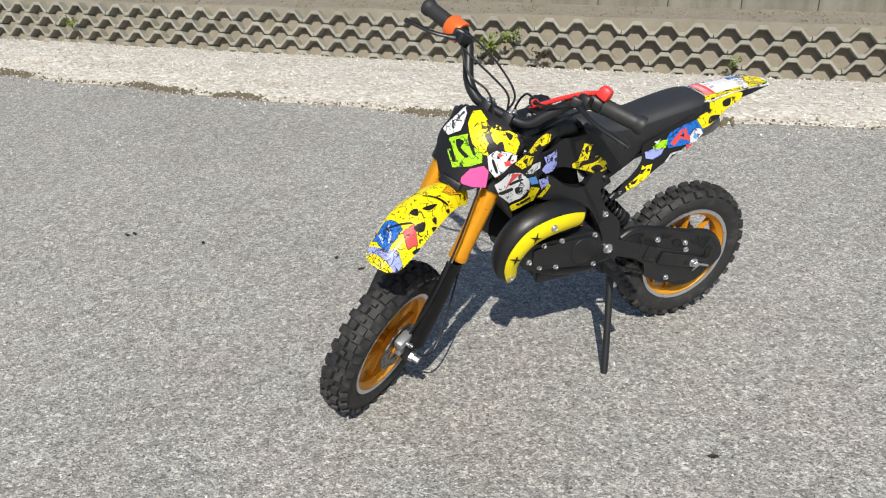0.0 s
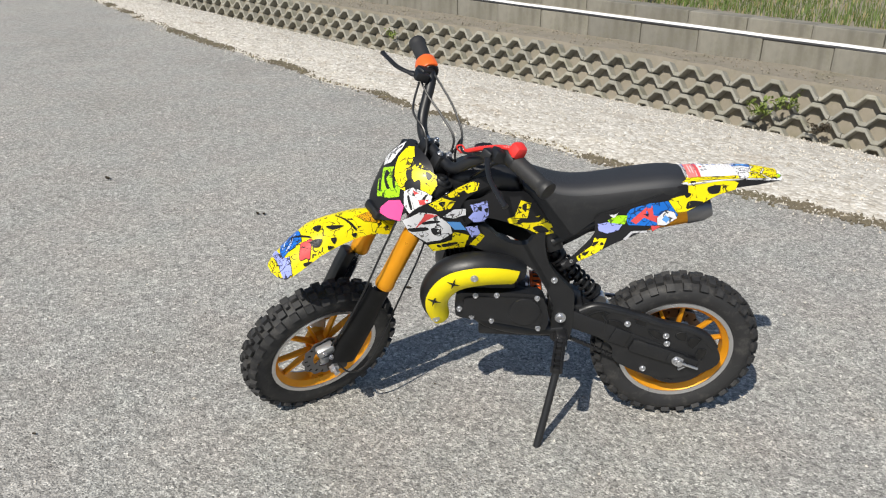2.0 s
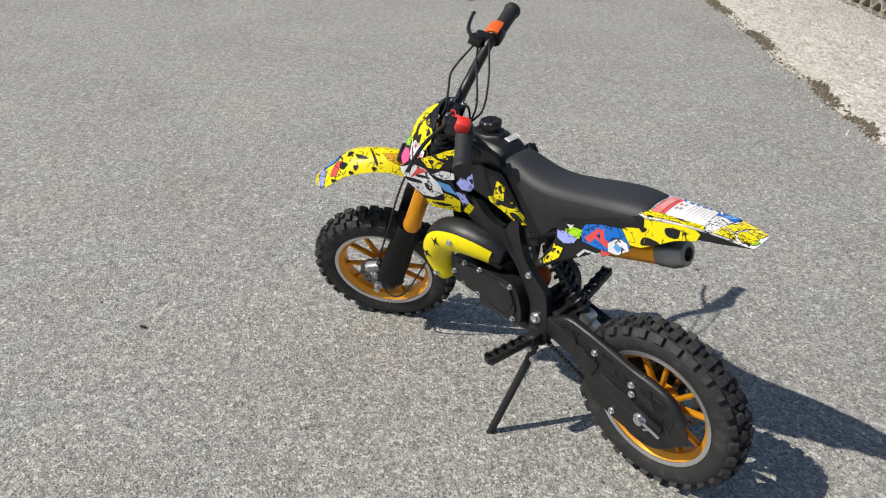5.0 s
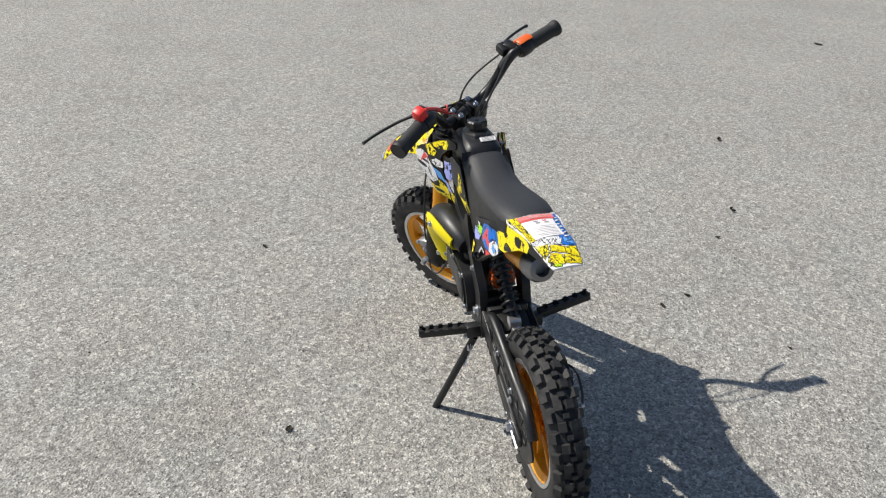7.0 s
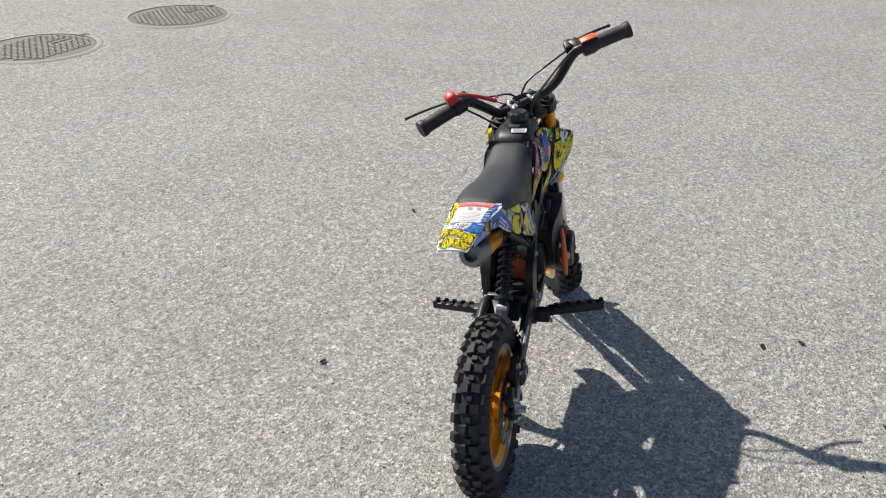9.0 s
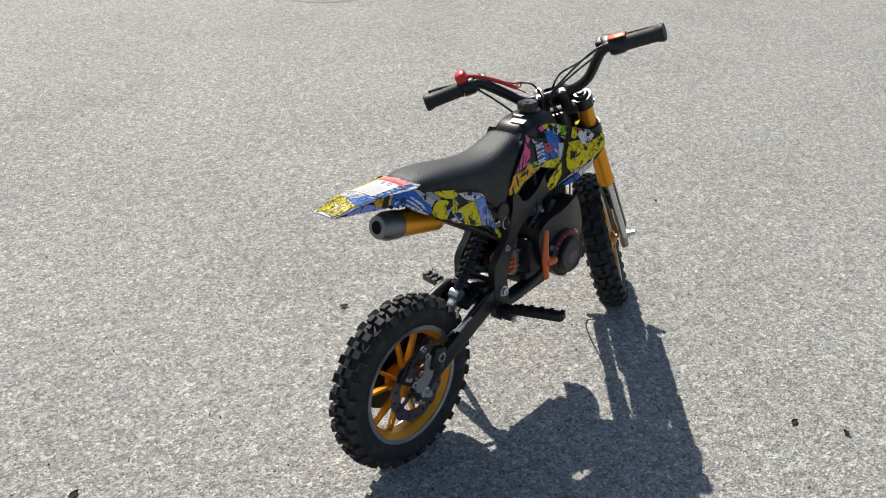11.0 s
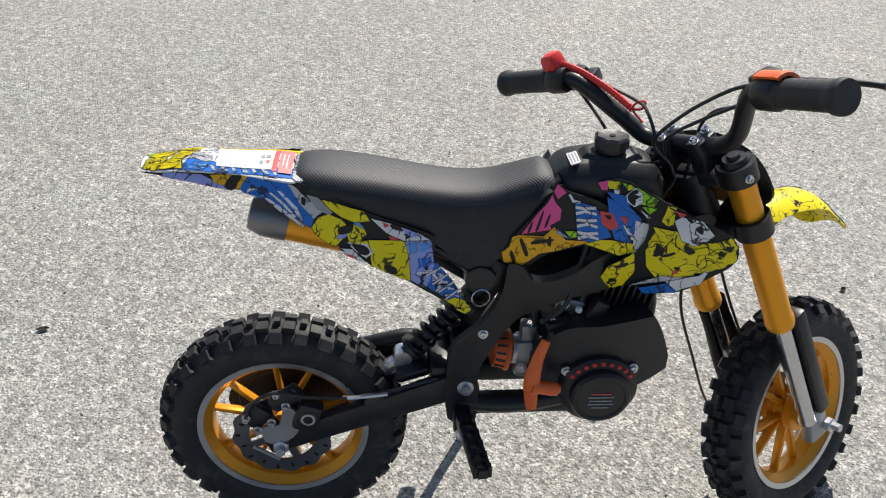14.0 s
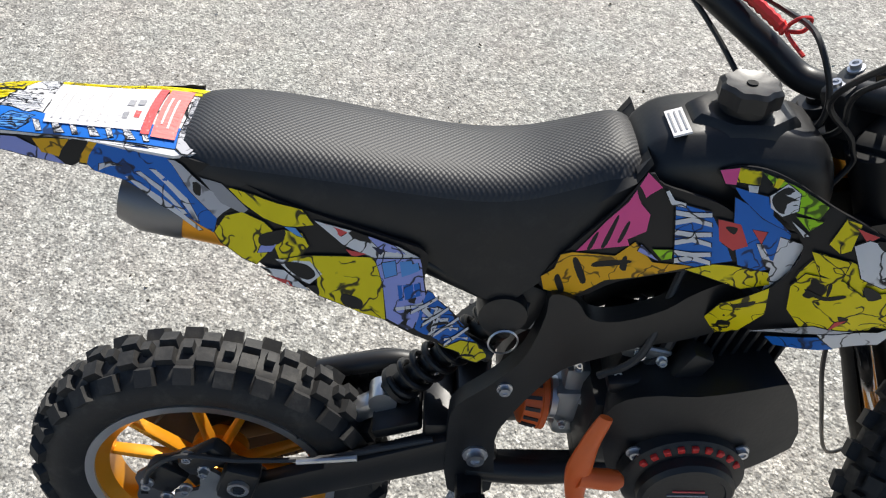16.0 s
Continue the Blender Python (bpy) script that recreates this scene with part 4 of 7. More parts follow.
art(rear_l, rear_side(1), -1, "navy", [(0.1255, 0.3719), (0.1146, 0.3745), (0.1158, 0.367)], 0.00109, 0)
art(rear_l, rear_side(1), -1, "white", [(0.0984, 0.3645), (0.0822, 0.3792), (0.0639, 0.3746), (0.0572, 0.3627), (0.0781, 0.3477), (0.0954, 0.3497)], 0.00116, 0)
art(rear_l, rear_side(1), -1, "sky", [(0.0878, 0.3606), (0.082, 0.3696), (0.071, 0.361), (0.0777, 0.353)], 0.00123, 0)
art(rear_l, rear_side(1), -1, "green", [(0.1953, 0.3559), (0.1754, 0.3666), (0.1562, 0.3667), (0.1596, 0.3488), (0.1893, 0.3466)], 0.00130, 0)
art(rear_l, rear_side(1), -1, "white", [(0.1925, 0.3671), (0.1751, 0.3718), (0.1827, 0.3601)], 0.00137, 0)
art(rear_l, rear_side(1), -1, "lilac", [(0.2134, 0.3463), (0.195, 0.3515), (0.1647, 0.3477), (0.1715, 0.3357), (0.1928, 0.3277), (0.2104, 0.3326)], 0.00144, 0)
art(rear_l, rear_side(1), -1, "red", [(0.1092, 0.3492), (0.0884, 0.3471), (0.105, 0.337)], 0.00151, 0)
art(rear_l, rear_side(1), -1, "grey", [(0.1613, 0.3167), (0.1462, 0.3345), (0.116, 0.339), (0.1145, 0.3352), (0.1433, 0.3307), (0.1562, 0.3141)], 0.00158, 0)
art(rear_l, rear_side(1), -1, "yellow", [(0.2483, 0.2666), (0.221, 0.299), (0.2174, 0.3163), (0.1935, 0.3179), (0.2005, 0.2948), (0.233, 0.267), (0.2443, 0.257)], 0.00165, 0)
art(rear_l, rear_side(1), -1, "black", [(0.2223, 0.3042), (0.2085, 0.3104), (0.2184, 0.2973)], 0.00172, 0)
art(rear_l, rear_side(1), -1, "black", [(0.2383, 0.2751), (0.2249, 0.2871), (0.2312, 0.2743)], 0.00179, 0)
art(rear_r, rear_side(-1), 1, "lilac", [(-0.1179, 0.4475), (-0.0902, 0.4475), (-0.0713, 0.4475), (-0.0588, 0.4346), (-0.0402, 0.4173), (-0.0722, 0.4238), (-0.1203, 0.4361)], 0.00060, 0)
art(rear_r, rear_side(-1), 1, "orange", [(-0.0601, 0.4475), (-0.0475, 0.4475), (-0.034, 0.4475), (-0.0437, 0.4227), (-0.0551, 0.4265)], 0.00067, 0)
art(rear_r, rear_side(-1), 1, "black", [(-0.0326, 0.4475), (-0.0204, 0.4475), (-0.0308, 0.4187), (-0.0431, 0.4214)], 0.00074, 0)
art(rear_r, rear_side(-1), 1, "orange", [(-0.0192, 0.4475), (-0.012, 0.4475), (-0.0239, 0.4192), (-0.0295, 0.4195)], 0.00081, 0)
art(rear_r, rear_side(-1), 1, "blue", [(-0.0131, 0.4475), (0.0207, 0.4453), (0.0376, 0.4301), (0.048, 0.4128), (0.0663, 0.386), (0.0625, 0.3734), (0.0444, 0.3842), (0.0016, 0.4095), (-0.0193, 0.4143), (-0.0239, 0.4192)], 0.00088, 0)
art(rear_r, rear_side(-1), 1, "white", [(0.0027, 0.4122), (0.0064, 0.4125), (0.0273, 0.3969), (0.0547, 0.3754), (0.0515, 0.3743), (0.0237, 0.3928)], 0.00095, 0)
art(rear_r, rear_side(-1), 1, "white", [(0.0214, 0.4191), (0.0255, 0.4189), (0.0462, 0.3987), (0.053, 0.3821), (0.0496, 0.3823), (0.0407, 0.3972)], 0.00102, 0)
art(rear_r, rear_side(-1), 1, "white", [(0.0112, 0.4161), (0.0144, 0.4169), (0.0284, 0.4052), (0.0447, 0.3867), (0.0414, 0.3858), (0.0257, 0.4029)], 0.00109, 0)
art(rear_r, rear_side(-1), 1, "white", [(-0.0161, 0.4146), (-0.0146, 0.4199), (-0.0062, 0.4222), (0.0021, 0.4199), (-0.0067, 0.4192), (-0.012, 0.4169)], 0.00116, 0)
art(rear_r, rear_side(-1), 1, "grey", [(0.0351, 0.4295), (0.0406, 0.4295), (0.0599, 0.4099), (0.0792, 0.3963), (0.0704, 0.3896), (0.0663, 0.3853), (0.0487, 0.4057)], 0.00123, 0)
art(rear_r, rear_side(-1), 1, "label_text", [(0.0577, 0.4164), (0.0723, 0.413), (0.0906, 0.3957), (0.0862, 0.3917), (0.0707, 0.3977)], 0.00130, 0)
art(rear_r, rear_side(-1), 1, "yellow", [(0.0727, 0.3878), (0.0857, 0.3929), (0.1008, 0.3876), (0.107, 0.3814), (0.1, 0.3704), (0.1018, 0.3619), (0.0931, 0.3518), (0.0822, 0.3554), (0.0673, 0.366), (0.0633, 0.3745)], 0.00137, 0)
art(rear_r, rear_side(-1), 1, "yellow", [(0.0767, 0.4109), (0.0963, 0.4077), (0.1285, 0.3982), (0.1361, 0.3851), (0.1187, 0.3841), (0.1011, 0.391), (0.0865, 0.4007)], 0.00144, 0)
art(rear_r, rear_side(-1), 1, "yellow", [(0.1141, 0.3823), (0.1273, 0.3789), (0.1319, 0.3682), (0.127, 0.3616), (0.1108, 0.3572), (0.1079, 0.3677)], 0.00151, 0)
art(rear_r, rear_side(-1), 1, "black", [(0.0983, 0.3771), (0.1156, 0.3823), (0.1118, 0.3713), (0.0976, 0.3684)], 0.00158, 0)
art(rear_r, rear_side(-1), 1, "lilac", [(0.0976, 0.368), (0.1093, 0.3705), (0.1051, 0.364), (0.0948, 0.3617)], 0.00165, 0)
art(rear_r, rear_side(-1), 1, "sky", [(0.1152, 0.385), (0.1231, 0.3837), (0.1284, 0.3754), (0.1237, 0.3775)], 0.00172, 0)
art(rear_r, rear_side(-1), 1, "white", [(0.1369, 0.3888), (0.1639, 0.3815), (0.1973, 0.3689), (0.2134, 0.3577), (0.1785, 0.3573), (0.1572, 0.3684)], 0.00179, 0)
art(rear_r, rear_side(-1), 1, "red", [(0.1452, 0.3865), (0.1608, 0.3802), (0.1551, 0.3755)], 0.00186, 0)
art(rear_r, rear_side(-1), 1, "red", [(0.1586, 0.3649), (0.1739, 0.3609), (0.1637, 0.3584)], 0.00193, 0)
art(rear_r, rear_side(-1), 1, "lilac", [(0.1745, 0.3782), (0.1942, 0.3697), (0.2034, 0.3616), (0.1849, 0.3646)], 0.00200, 0)
art(rear_r, rear_side(-1), 1, "navy", [(0.1788, 0.3676), (0.1874, 0.3655), (0.1842, 0.3608)], 0.00207, 0)
art(rear_r, rear_side(-1), 1, "yellow", [(0.1078, 0.3578), (0.1263, 0.3606), (0.1785, 0.3579), (0.1851, 0.3428), (0.1878, 0.3032), (0.1695, 0.3096), (0.1368, 0.3265), (0.1369, 0.3411), (0.1228, 0.3531)], 0.00214, 0)
art(rear_r, rear_side(-1), 1, "white", [(0.1078, 0.3586), (0.1139, 0.358), (0.1321, 0.3558), (0.1408, 0.3445), (0.131, 0.3364), (0.1206, 0.3433)], 0.00221, 0)
art(rear_r, rear_side(-1), 1, "black", [(0.1138, 0.3563), (0.1289, 0.3536), (0.1359, 0.3448), (0.1297, 0.3403), (0.1199, 0.3463)], 0.00228, 0)
art(rear_r, rear_side(-1), 1, "white", [(0.0961, 0.3505), (0.1133, 0.3495), (0.1307, 0.3307), (0.1156, 0.3371)], 0.00235, 0)
art(rear_r, rear_side(-1), 1, "red", [(0.1004, 0.3447), (0.1159, 0.3408), (0.1192, 0.3347)], 0.00242, 0)
art(rear_r, rear_side(-1), 1, "black", [(0.1557, 0.3271), (0.1698, 0.321), (0.168, 0.3127), (0.1554, 0.3178)], 0.00249, 0)
art(rear_r, rear_side(-1), 1, "black", [(0.1294, 0.3344), (0.1366, 0.3346), (0.1374, 0.3264)], 0.00256, 0)
art(rear_r, rear_side(-1), 1, "lilac", [(0.1804, 0.3573), (0.2134, 0.3573), (0.2161, 0.3331), (0.2212, 0.2974), (0.2049, 0.2944), (0.1888, 0.3048), (0.186, 0.3355)], 0.00263, 0)
art(rear_r, rear_side(-1), 1, "sky", [(0.1985, 0.3551), (0.2115, 0.3559), (0.2128, 0.3464), (0.2003, 0.3421)], 0.00270, 0)
art(rear_r, rear_side(-1), 1, "blue", [(0.197, 0.3347), (0.2129, 0.3354), (0.2139, 0.3241), (0.1985, 0.3207)], 0.00277, 0)
art(rear_r, rear_side(-1), 1, "sky", [(0.1853, 0.3537), (0.1953, 0.3558), (0.1965, 0.3442), (0.1876, 0.341)], 0.00284, 0)
art(rear_r, rear_side(-1), 1, "white", [(0.1953, 0.315), (0.2156, 0.3176), (0.2162, 0.3152), (0.1962, 0.312)], 0.00291, 0)
art(mid_r, mid_side(-1), 1, "pink", [(0.3714, 0.4343), (0.3831, 0.4237), (0.3753, 0.4173), (0.3696, 0.4105), (0.3785, 0.4009), (0.3784, 0.3861), (0.366, 0.3777), (0.3686, 0.3718), (0.3307, 0.3635), (0.3484, 0.3934), (0.3613, 0.4102)], 0.00060, 0)
art(mid_r, mid_side(-1), 1, "black", [(0.3542, 0.3957), (0.3567, 0.3967), (0.352, 0.3715), (0.348, 0.37)], 0.00067, 0)
art(mid_r, mid_side(-1), 1, "black", [(0.3629, 0.3919), (0.3655, 0.3929), (0.3623, 0.3765), (0.3591, 0.3751)], 0.00074, 0)
art(mid_r, mid_side(-1), 1, "black", [(0.3654, 0.4219), (0.3679, 0.4231), (0.3733, 0.4134), (0.3695, 0.4117)], 0.00081, 0)
art(mid_r, mid_side(-1), 1, "black", [(0.3415, 0.3801), (0.3443, 0.3825), (0.3414, 0.3678), (0.338, 0.3666)], 0.00088, 0)
art(mid_r, mid_side(-1), 1, "orange", [(0.3195, 0.3593), (0.328, 0.3624), (0.3598, 0.361), (0.3722, 0.3757), (0.3887, 0.3565), (0.4211, 0.3543), (0.3812, 0.3397), (0.3569, 0.3339), (0.3347, 0.3109), (0.3114, 0.3192), (0.3075, 0.3346), (0.3166, 0.344)], 0.00095, 0)
art(mid_r, mid_side(-1), 1, "black", [(0.3291, 0.3537), (0.3331, 0.3558), (0.3426, 0.3332), (0.3387, 0.3296)], 0.00102, 0)
art(mid_r, mid_side(-1), 1, "black", [(0.3458, 0.3483), (0.3474, 0.3545), (0.3709, 0.3577), (0.3702, 0.3537)], 0.00109, 0)
art(mid_r, mid_side(-1), 1, "black", [(0.3179, 0.3332), (0.321, 0.3377), (0.3276, 0.3198), (0.3234, 0.3183)], 0.00116, 0)
art(mid_r, mid_side(-1), 1, "black", [(0.3652, 0.3494), (0.3662, 0.3604), (0.369, 0.3605), (0.3706, 0.3465)], 0.00123, 0)
art(mid_r, mid_side(-1), 1, "green", [(0.3863, 0.3698), (0.4009, 0.3703), (0.4021, 0.3618), (0.3952, 0.3597)], 0.00130, 0)
art(mid_r, mid_side(-1), 1, "lilac", [(0.3773, 0.3741), (0.3926, 0.3586), (0.3756, 0.3675)], 0.00137, 0)
art(mid_r, mid_side(-1), 1, "blue", [(0.3945, 0.4126), (0.4209, 0.4059), (0.4368, 0.3813), (0.4471, 0.3627), (0.4211, 0.3543), (0.4042, 0.3585)], 0.00144, 0)
art(mid_r, mid_side(-1), 1, "blue", [(0.4351, 0.4189), (0.457, 0.4081), (0.4812, 0.3916), (0.4821, 0.3624), (0.4696, 0.3553), (0.452, 0.3594), (0.4418, 0.3861)], 0.00151, 0)
art(mid_r, mid_side(-1), 1, "red", [(0.4275, 0.4001), (0.4445, 0.3969), (0.4543, 0.3784), (0.4447, 0.3729), (0.4327, 0.3811)], 0.00158, 0)
art(mid_r, mid_side(-1), 1, "black", [(0.434, 0.3941), (0.4428, 0.3938), (0.4415, 0.3878)], 0.00165, 0)
art(mid_r, mid_side(-1), 1, "red", [(0.4536, 0.3935), (0.4644, 0.3923), (0.463, 0.3814)], 0.00172, 0)
art(mid_r, mid_side(-1), 1, "white", [(0.4745, 0.389), (0.4935, 0.3836), (0.486, 0.3245), (0.478, 0.3296)], 0.00179, 0)
art(mid_r, mid_side(-1), 1, "white", [(0.4597, 0.3811), (0.4643, 0.3816), (0.4733, 0.3674), (0.488, 0.3637), (0.4879, 0.3579), (0.4727, 0.3591)], 0.00186, 0)
art(mid_r, mid_side(-1), 1, "yellow", [(0.4146, 0.3513), (0.4344, 0.3579), (0.4482, 0.358), (0.476, 0.3545), (0.4808, 0.342), (0.4612, 0.3345), (0.4379, 0.3427)], 0.00193, 0)
art(mid_r, mid_side(-1), 1, "white", [(0.3954, 0.4067), (0.4082, 0.405), (0.4216, 0.4056), (0.4226, 0.402), (0.4089, 0.401), (0.3961, 0.4027)], 0.00200, 0)
art(mid_r, mid_side(-1), 1, "white", [(0.3968, 0.3982), (0.4088, 0.4014), (0.4233, 0.3971), (0.4244, 0.3933), (0.4096, 0.3973), (0.3976, 0.3941)], 0.00207, 0)
art(mid_r, mid_side(-1), 1, "white", [(0.3983, 0.3899), (0.4113, 0.388), (0.425, 0.3886), (0.4261, 0.3848), (0.4122, 0.3837), (0.3991, 0.3856)], 0.00214, 0)
art(mid_r, mid_side(-1), 1, "white", [(0.4001, 0.3803), (0.4122, 0.3837), (0.427, 0.379), (0.4282, 0.375), (0.413, 0.3793), (0.4009, 0.3759)], 0.00221, 0)
art(mid_r, mid_side(-1), 1, "white", [(0.4018, 0.3713), (0.415, 0.3692), (0.4289, 0.37), (0.4302, 0.3659), (0.416, 0.3645), (0.4026, 0.3667)], 0.00228, 0)
art(mid_r, mid_side(-1), 1, "white", [(0.4034, 0.3629), (0.4156, 0.3665), (0.4308, 0.3615), (0.4321, 0.3572), (0.4166, 0.3617), (0.4044, 0.358)], 0.00235, 0)
art(mid_r, mid_side(-1), 1, "white", [(0.3854, 0.4215), (0.3879, 0.4223), (0.393, 0.4149), (0.4014, 0.4128), (0.4016, 0.4096), (0.3913, 0.4113)], 0.00242, 0)
art(shroud_r, shroud_side(-1), 1, "pink", [(0.4242, 0.4336), (0.4363, 0.4381), (0.4357, 0.4258), (0.4291, 0.425)], 0.00160, 0)
art(shroud_r, shroud_side(-1), 1, "yellow", [(0.4363, 0.4384), (0.4503, 0.4387), (0.4503, 0.4291), (0.4359, 0.428)], 0.00167, 0)
art(shroud_r, shroud_side(-1), 1, "green", [(0.4503, 0.4387), (0.4719, 0.432), (0.4976, 0.4213), (0.494, 0.4107), (0.4782, 0.4124), (0.4733, 0.428), (0.4593, 0.4306)], 0.00174, 0)
art(shroud_r, shroud_side(-1), 1, "yellow", [(0.4608, 0.4362), (0.4648, 0.4352), (0.4621, 0.4288), (0.4576, 0.4297)], 0.00181, 0)
art(shroud_r, shroud_side(-1), 1, "blue", [(0.4353, 0.4243), (0.4608, 0.4216), (0.4633, 0.4084), (0.4793, 0.3953), (0.4569, 0.4056), (0.4408, 0.4178)], 0.00188, 0)
art(shroud_r, shroud_side(-1), 1, "white", [(0.4433, 0.4276), (0.4498, 0.4283), (0.45, 0.4234), (0.4446, 0.423)], 0.00195, 0)
art(shroud_r, shroud_side(-1), 1, "white", [(0.4581, 0.4228), (0.4678, 0.4327), (0.4783, 0.4264), (0.4795, 0.4137), (0.4693, 0.4083), (0.4603, 0.4144)], 0.00202, 0)
art(shroud_r, shroud_side(-1), 1, "black", [(0.46, 0.423), (0.4682, 0.4306), (0.4767, 0.4251), (0.4774, 0.4148), (0.4688, 0.4106), (0.4619, 0.4157)], 0.00209, 0)
art(shroud_r, shroud_side(-1), 1, "green", [(0.4795, 0.4092), (0.497, 0.4102), (0.4903, 0.4004)], 0.00216, 0)
art(shroud_r, shroud_side(-1), 1, "white", [(0.4771, 0.4055), (0.4911, 0.3967), (0.488, 0.3949)], 0.00223, 0)
art(shroud_r, shroud_side(-1), 1, "yellow", [(0.5041, 0.3951), (0.5091, 0.4166), (0.5181, 0.416), (0.5171, 0.3949), (0.512, 0.3902)], 0.00230, 0)
art(shroud_r, shroud_side(-1), 1, "red", [(0.5165, 0.4126), (0.5298, 0.4098), (0.5245, 0.4038)], 0.00237, 0)
art(shroud_r, shroud_side(-1), 1, "yellow", [(0.4959, 0.3854), (0.5194, 0.3856), (0.5184, 0.3669), (0.5057, 0.3686)], 0.00244, 0)
art(shroud_r, shroud_side(-1), 1, "yellow", [(0.492, 0.3499), (0.4977, 0.3655), (0.5203, 0.3685), (0.5358, 0.3577), (0.561, 0.3679), (0.5779, 0.3601), (0.5734, 0.3475), (0.5489, 0.3211), (0.5246, 0.3136), (0.5096, 0.3115), (0.4969, 0.3261)], 0.00251, 0)
art(shroud_r, shroud_side(-1), 1, "white", [(0.5179, 0.3991), (0.5254, 0.4059), (0.5512, 0.4019), (0.567, 0.3862), (0.5587, 0.3751), (0.5458, 0.3677), (0.529, 0.3748)], 0.00258, 0)
art(shroud_r, shroud_side(-1), 1, "black", [(0.5296, 0.4068), (0.5435, 0.4054), (0.5368, 0.399)], 0.00265, 0)
art(shroud_r, shroud_side(-1), 1, "black", [(0.5423, 0.3918), (0.5516, 0.3958), (0.553, 0.3847)], 0.00272, 0)
art(shroud_r, shroud_side(-1), 1, "black", [(0.5274, 0.334), (0.5347, 0.3336), (0.5332, 0.3264)], 0.00279, 0)
art(shroud_r, shroud_side(-1), 1, "black", [(0.5327, 0.3675), (0.5416, 0.3655), (0.5487, 0.3588), (0.5401, 0.355)], 0.00286, 0)
art(shroud_r, shroud_side(-1), 1, "red", [(0.528, 0.3273), (0.5342, 0.3313), (0.527, 0.3159)], 0.00293, 0)
art(shroud_r, shroud_side(-1), 1, "black", [(0.5016, 0.3504), (0.5029, 0.3521), (0.5134, 0.3502), (0.5236, 0.3566), (0.525, 0.3541), (0.5139, 0.3464)], 0.00300, 0)
art(shroud_r, shroud_side(-1), 1, "black", [(0.5129, 0.3632), (0.515, 0.3631), (0.5158, 0.3524), (0.5142, 0.3527)], 0.00307, 0)
art(shroud_r, shroud_side(-1), 1, "grey", [(0.4831, 0.2862), (0.5172, 0.3168), (0.5447, 0.3191), (0.5228, 0.3095)], 0.00314, 0)
art(shroud_r, shroud_side(-1), 1, "blue", [(0.4952, 0.2855), (0.5242, 0.3054), (0.54, 0.2925), (0.5043, 0.2778)], 0.00321, 0)
art(shroud_r, shroud_side(-1), 1, "white", [(0.523, 0.3089), (0.5608, 0.3236), (0.5708, 0.3379), (0.5657, 0.3101), (0.5396, 0.2933)], 0.00328, 0)
art(shroud_r, shroud_side(-1), 1, "yellow", [(0.438, 0.2726), (0.4503, 0.3189), (0.4789, 0.3438), (0.4852, 0.3141), (0.4744, 0.2856), (0.4581, 0.278)], 0.00335, 0)
art(shroud_r, shroud_side(-1), 1, "black", [(0.4553, 0.2974), (0.4639, 0.2975), (0.4646, 0.2879), (0.4567, 0.2873)], 0.00342, 0)
art(shroud_r, shroud_side(-1), 1, "black", [(0.4558, 0.3238), (0.4591, 0.3216), (0.4723, 0.3278), (0.473, 0.3232), (0.4611, 0.3171)], 0.00349, 0)
art(rear_r, rear_side(-1), 1, "blue", [(0.219, 0.327), (0.231, 0.31), (0.259, 0.263), (0.232, 0.271), (0.21, 0.295)], 0.00274)
art(rear_r, rear_side(-1), 1, "white", [(0.217, 0.315), (0.24, 0.285), (0.238, 0.282), (0.215, 0.31)], 0.00287)
art(rear_r, rear_side(-1), 1, "white", [(0.231, 0.306), (0.224, 0.283), (0.22, 0.286), (0.226, 0.31)], 0.00300)
art(rear_r, rear_side(-1), 1, "yellow", [(0.228, 0.275), (0.261, 0.26), (0.27, 0.244), (0.262, 0.241), (0.249, 0.251)], 0.00313)
art(shroud_r, shroud_side(-1), 1, "yellow", [(0.494, 0.365), (0.501, 0.386), (0.523, 0.385), (0.547, 0.37), (0.571, 0.376), (0.585, 0.386), (0.596, 0.374), (0.596, 0.351), (0.575, 0.335), (0.545, 0.318), (0.521, 0.316), (0.502, 0.322)], 0.00118)

# shoe laces drawn on the rear side panel
for k in range(4):
    x, z = 0.213 + 0.0085 * k, 0.313 - 0.013 * k
    for d in (-1, 1):
        art(rear_r, rear_side(-1), 1, "white", [(x - 0.006, z - 0.004 * d), (x + 0.004, z), (x + 0.014, z + 0.004 * d), (x + 0.0135, z + 0.0065 * d), (x + 0.003, z + 0.0025), (x - 0.006, z - 0.0015 * d)], 0.0034 + 0.0001 * k + (0.00005 if d > 0 else 0), 0)

# front mudguard: a long arched beak
def beak(u, v):
    f = -0.01 + 0.228 * u
    k = 0.388 + 0.004 * math.sin(min(u, 0.8) / 0.8 * math.pi) - 0.10 * u ** 2 - 0.26 * max(0.0, u - 0.72) ** 1.2
    w = ease(u, [(0, 0.034), (0.35, 0.041), (0.75, 0.047), (0.93, 0.043), (1.0, 0.032)])
    return S @ Vector((f - 0.012 * abs(v) ** 3 * u, w * v, k - 0.024 * abs(v) ** 2.2))


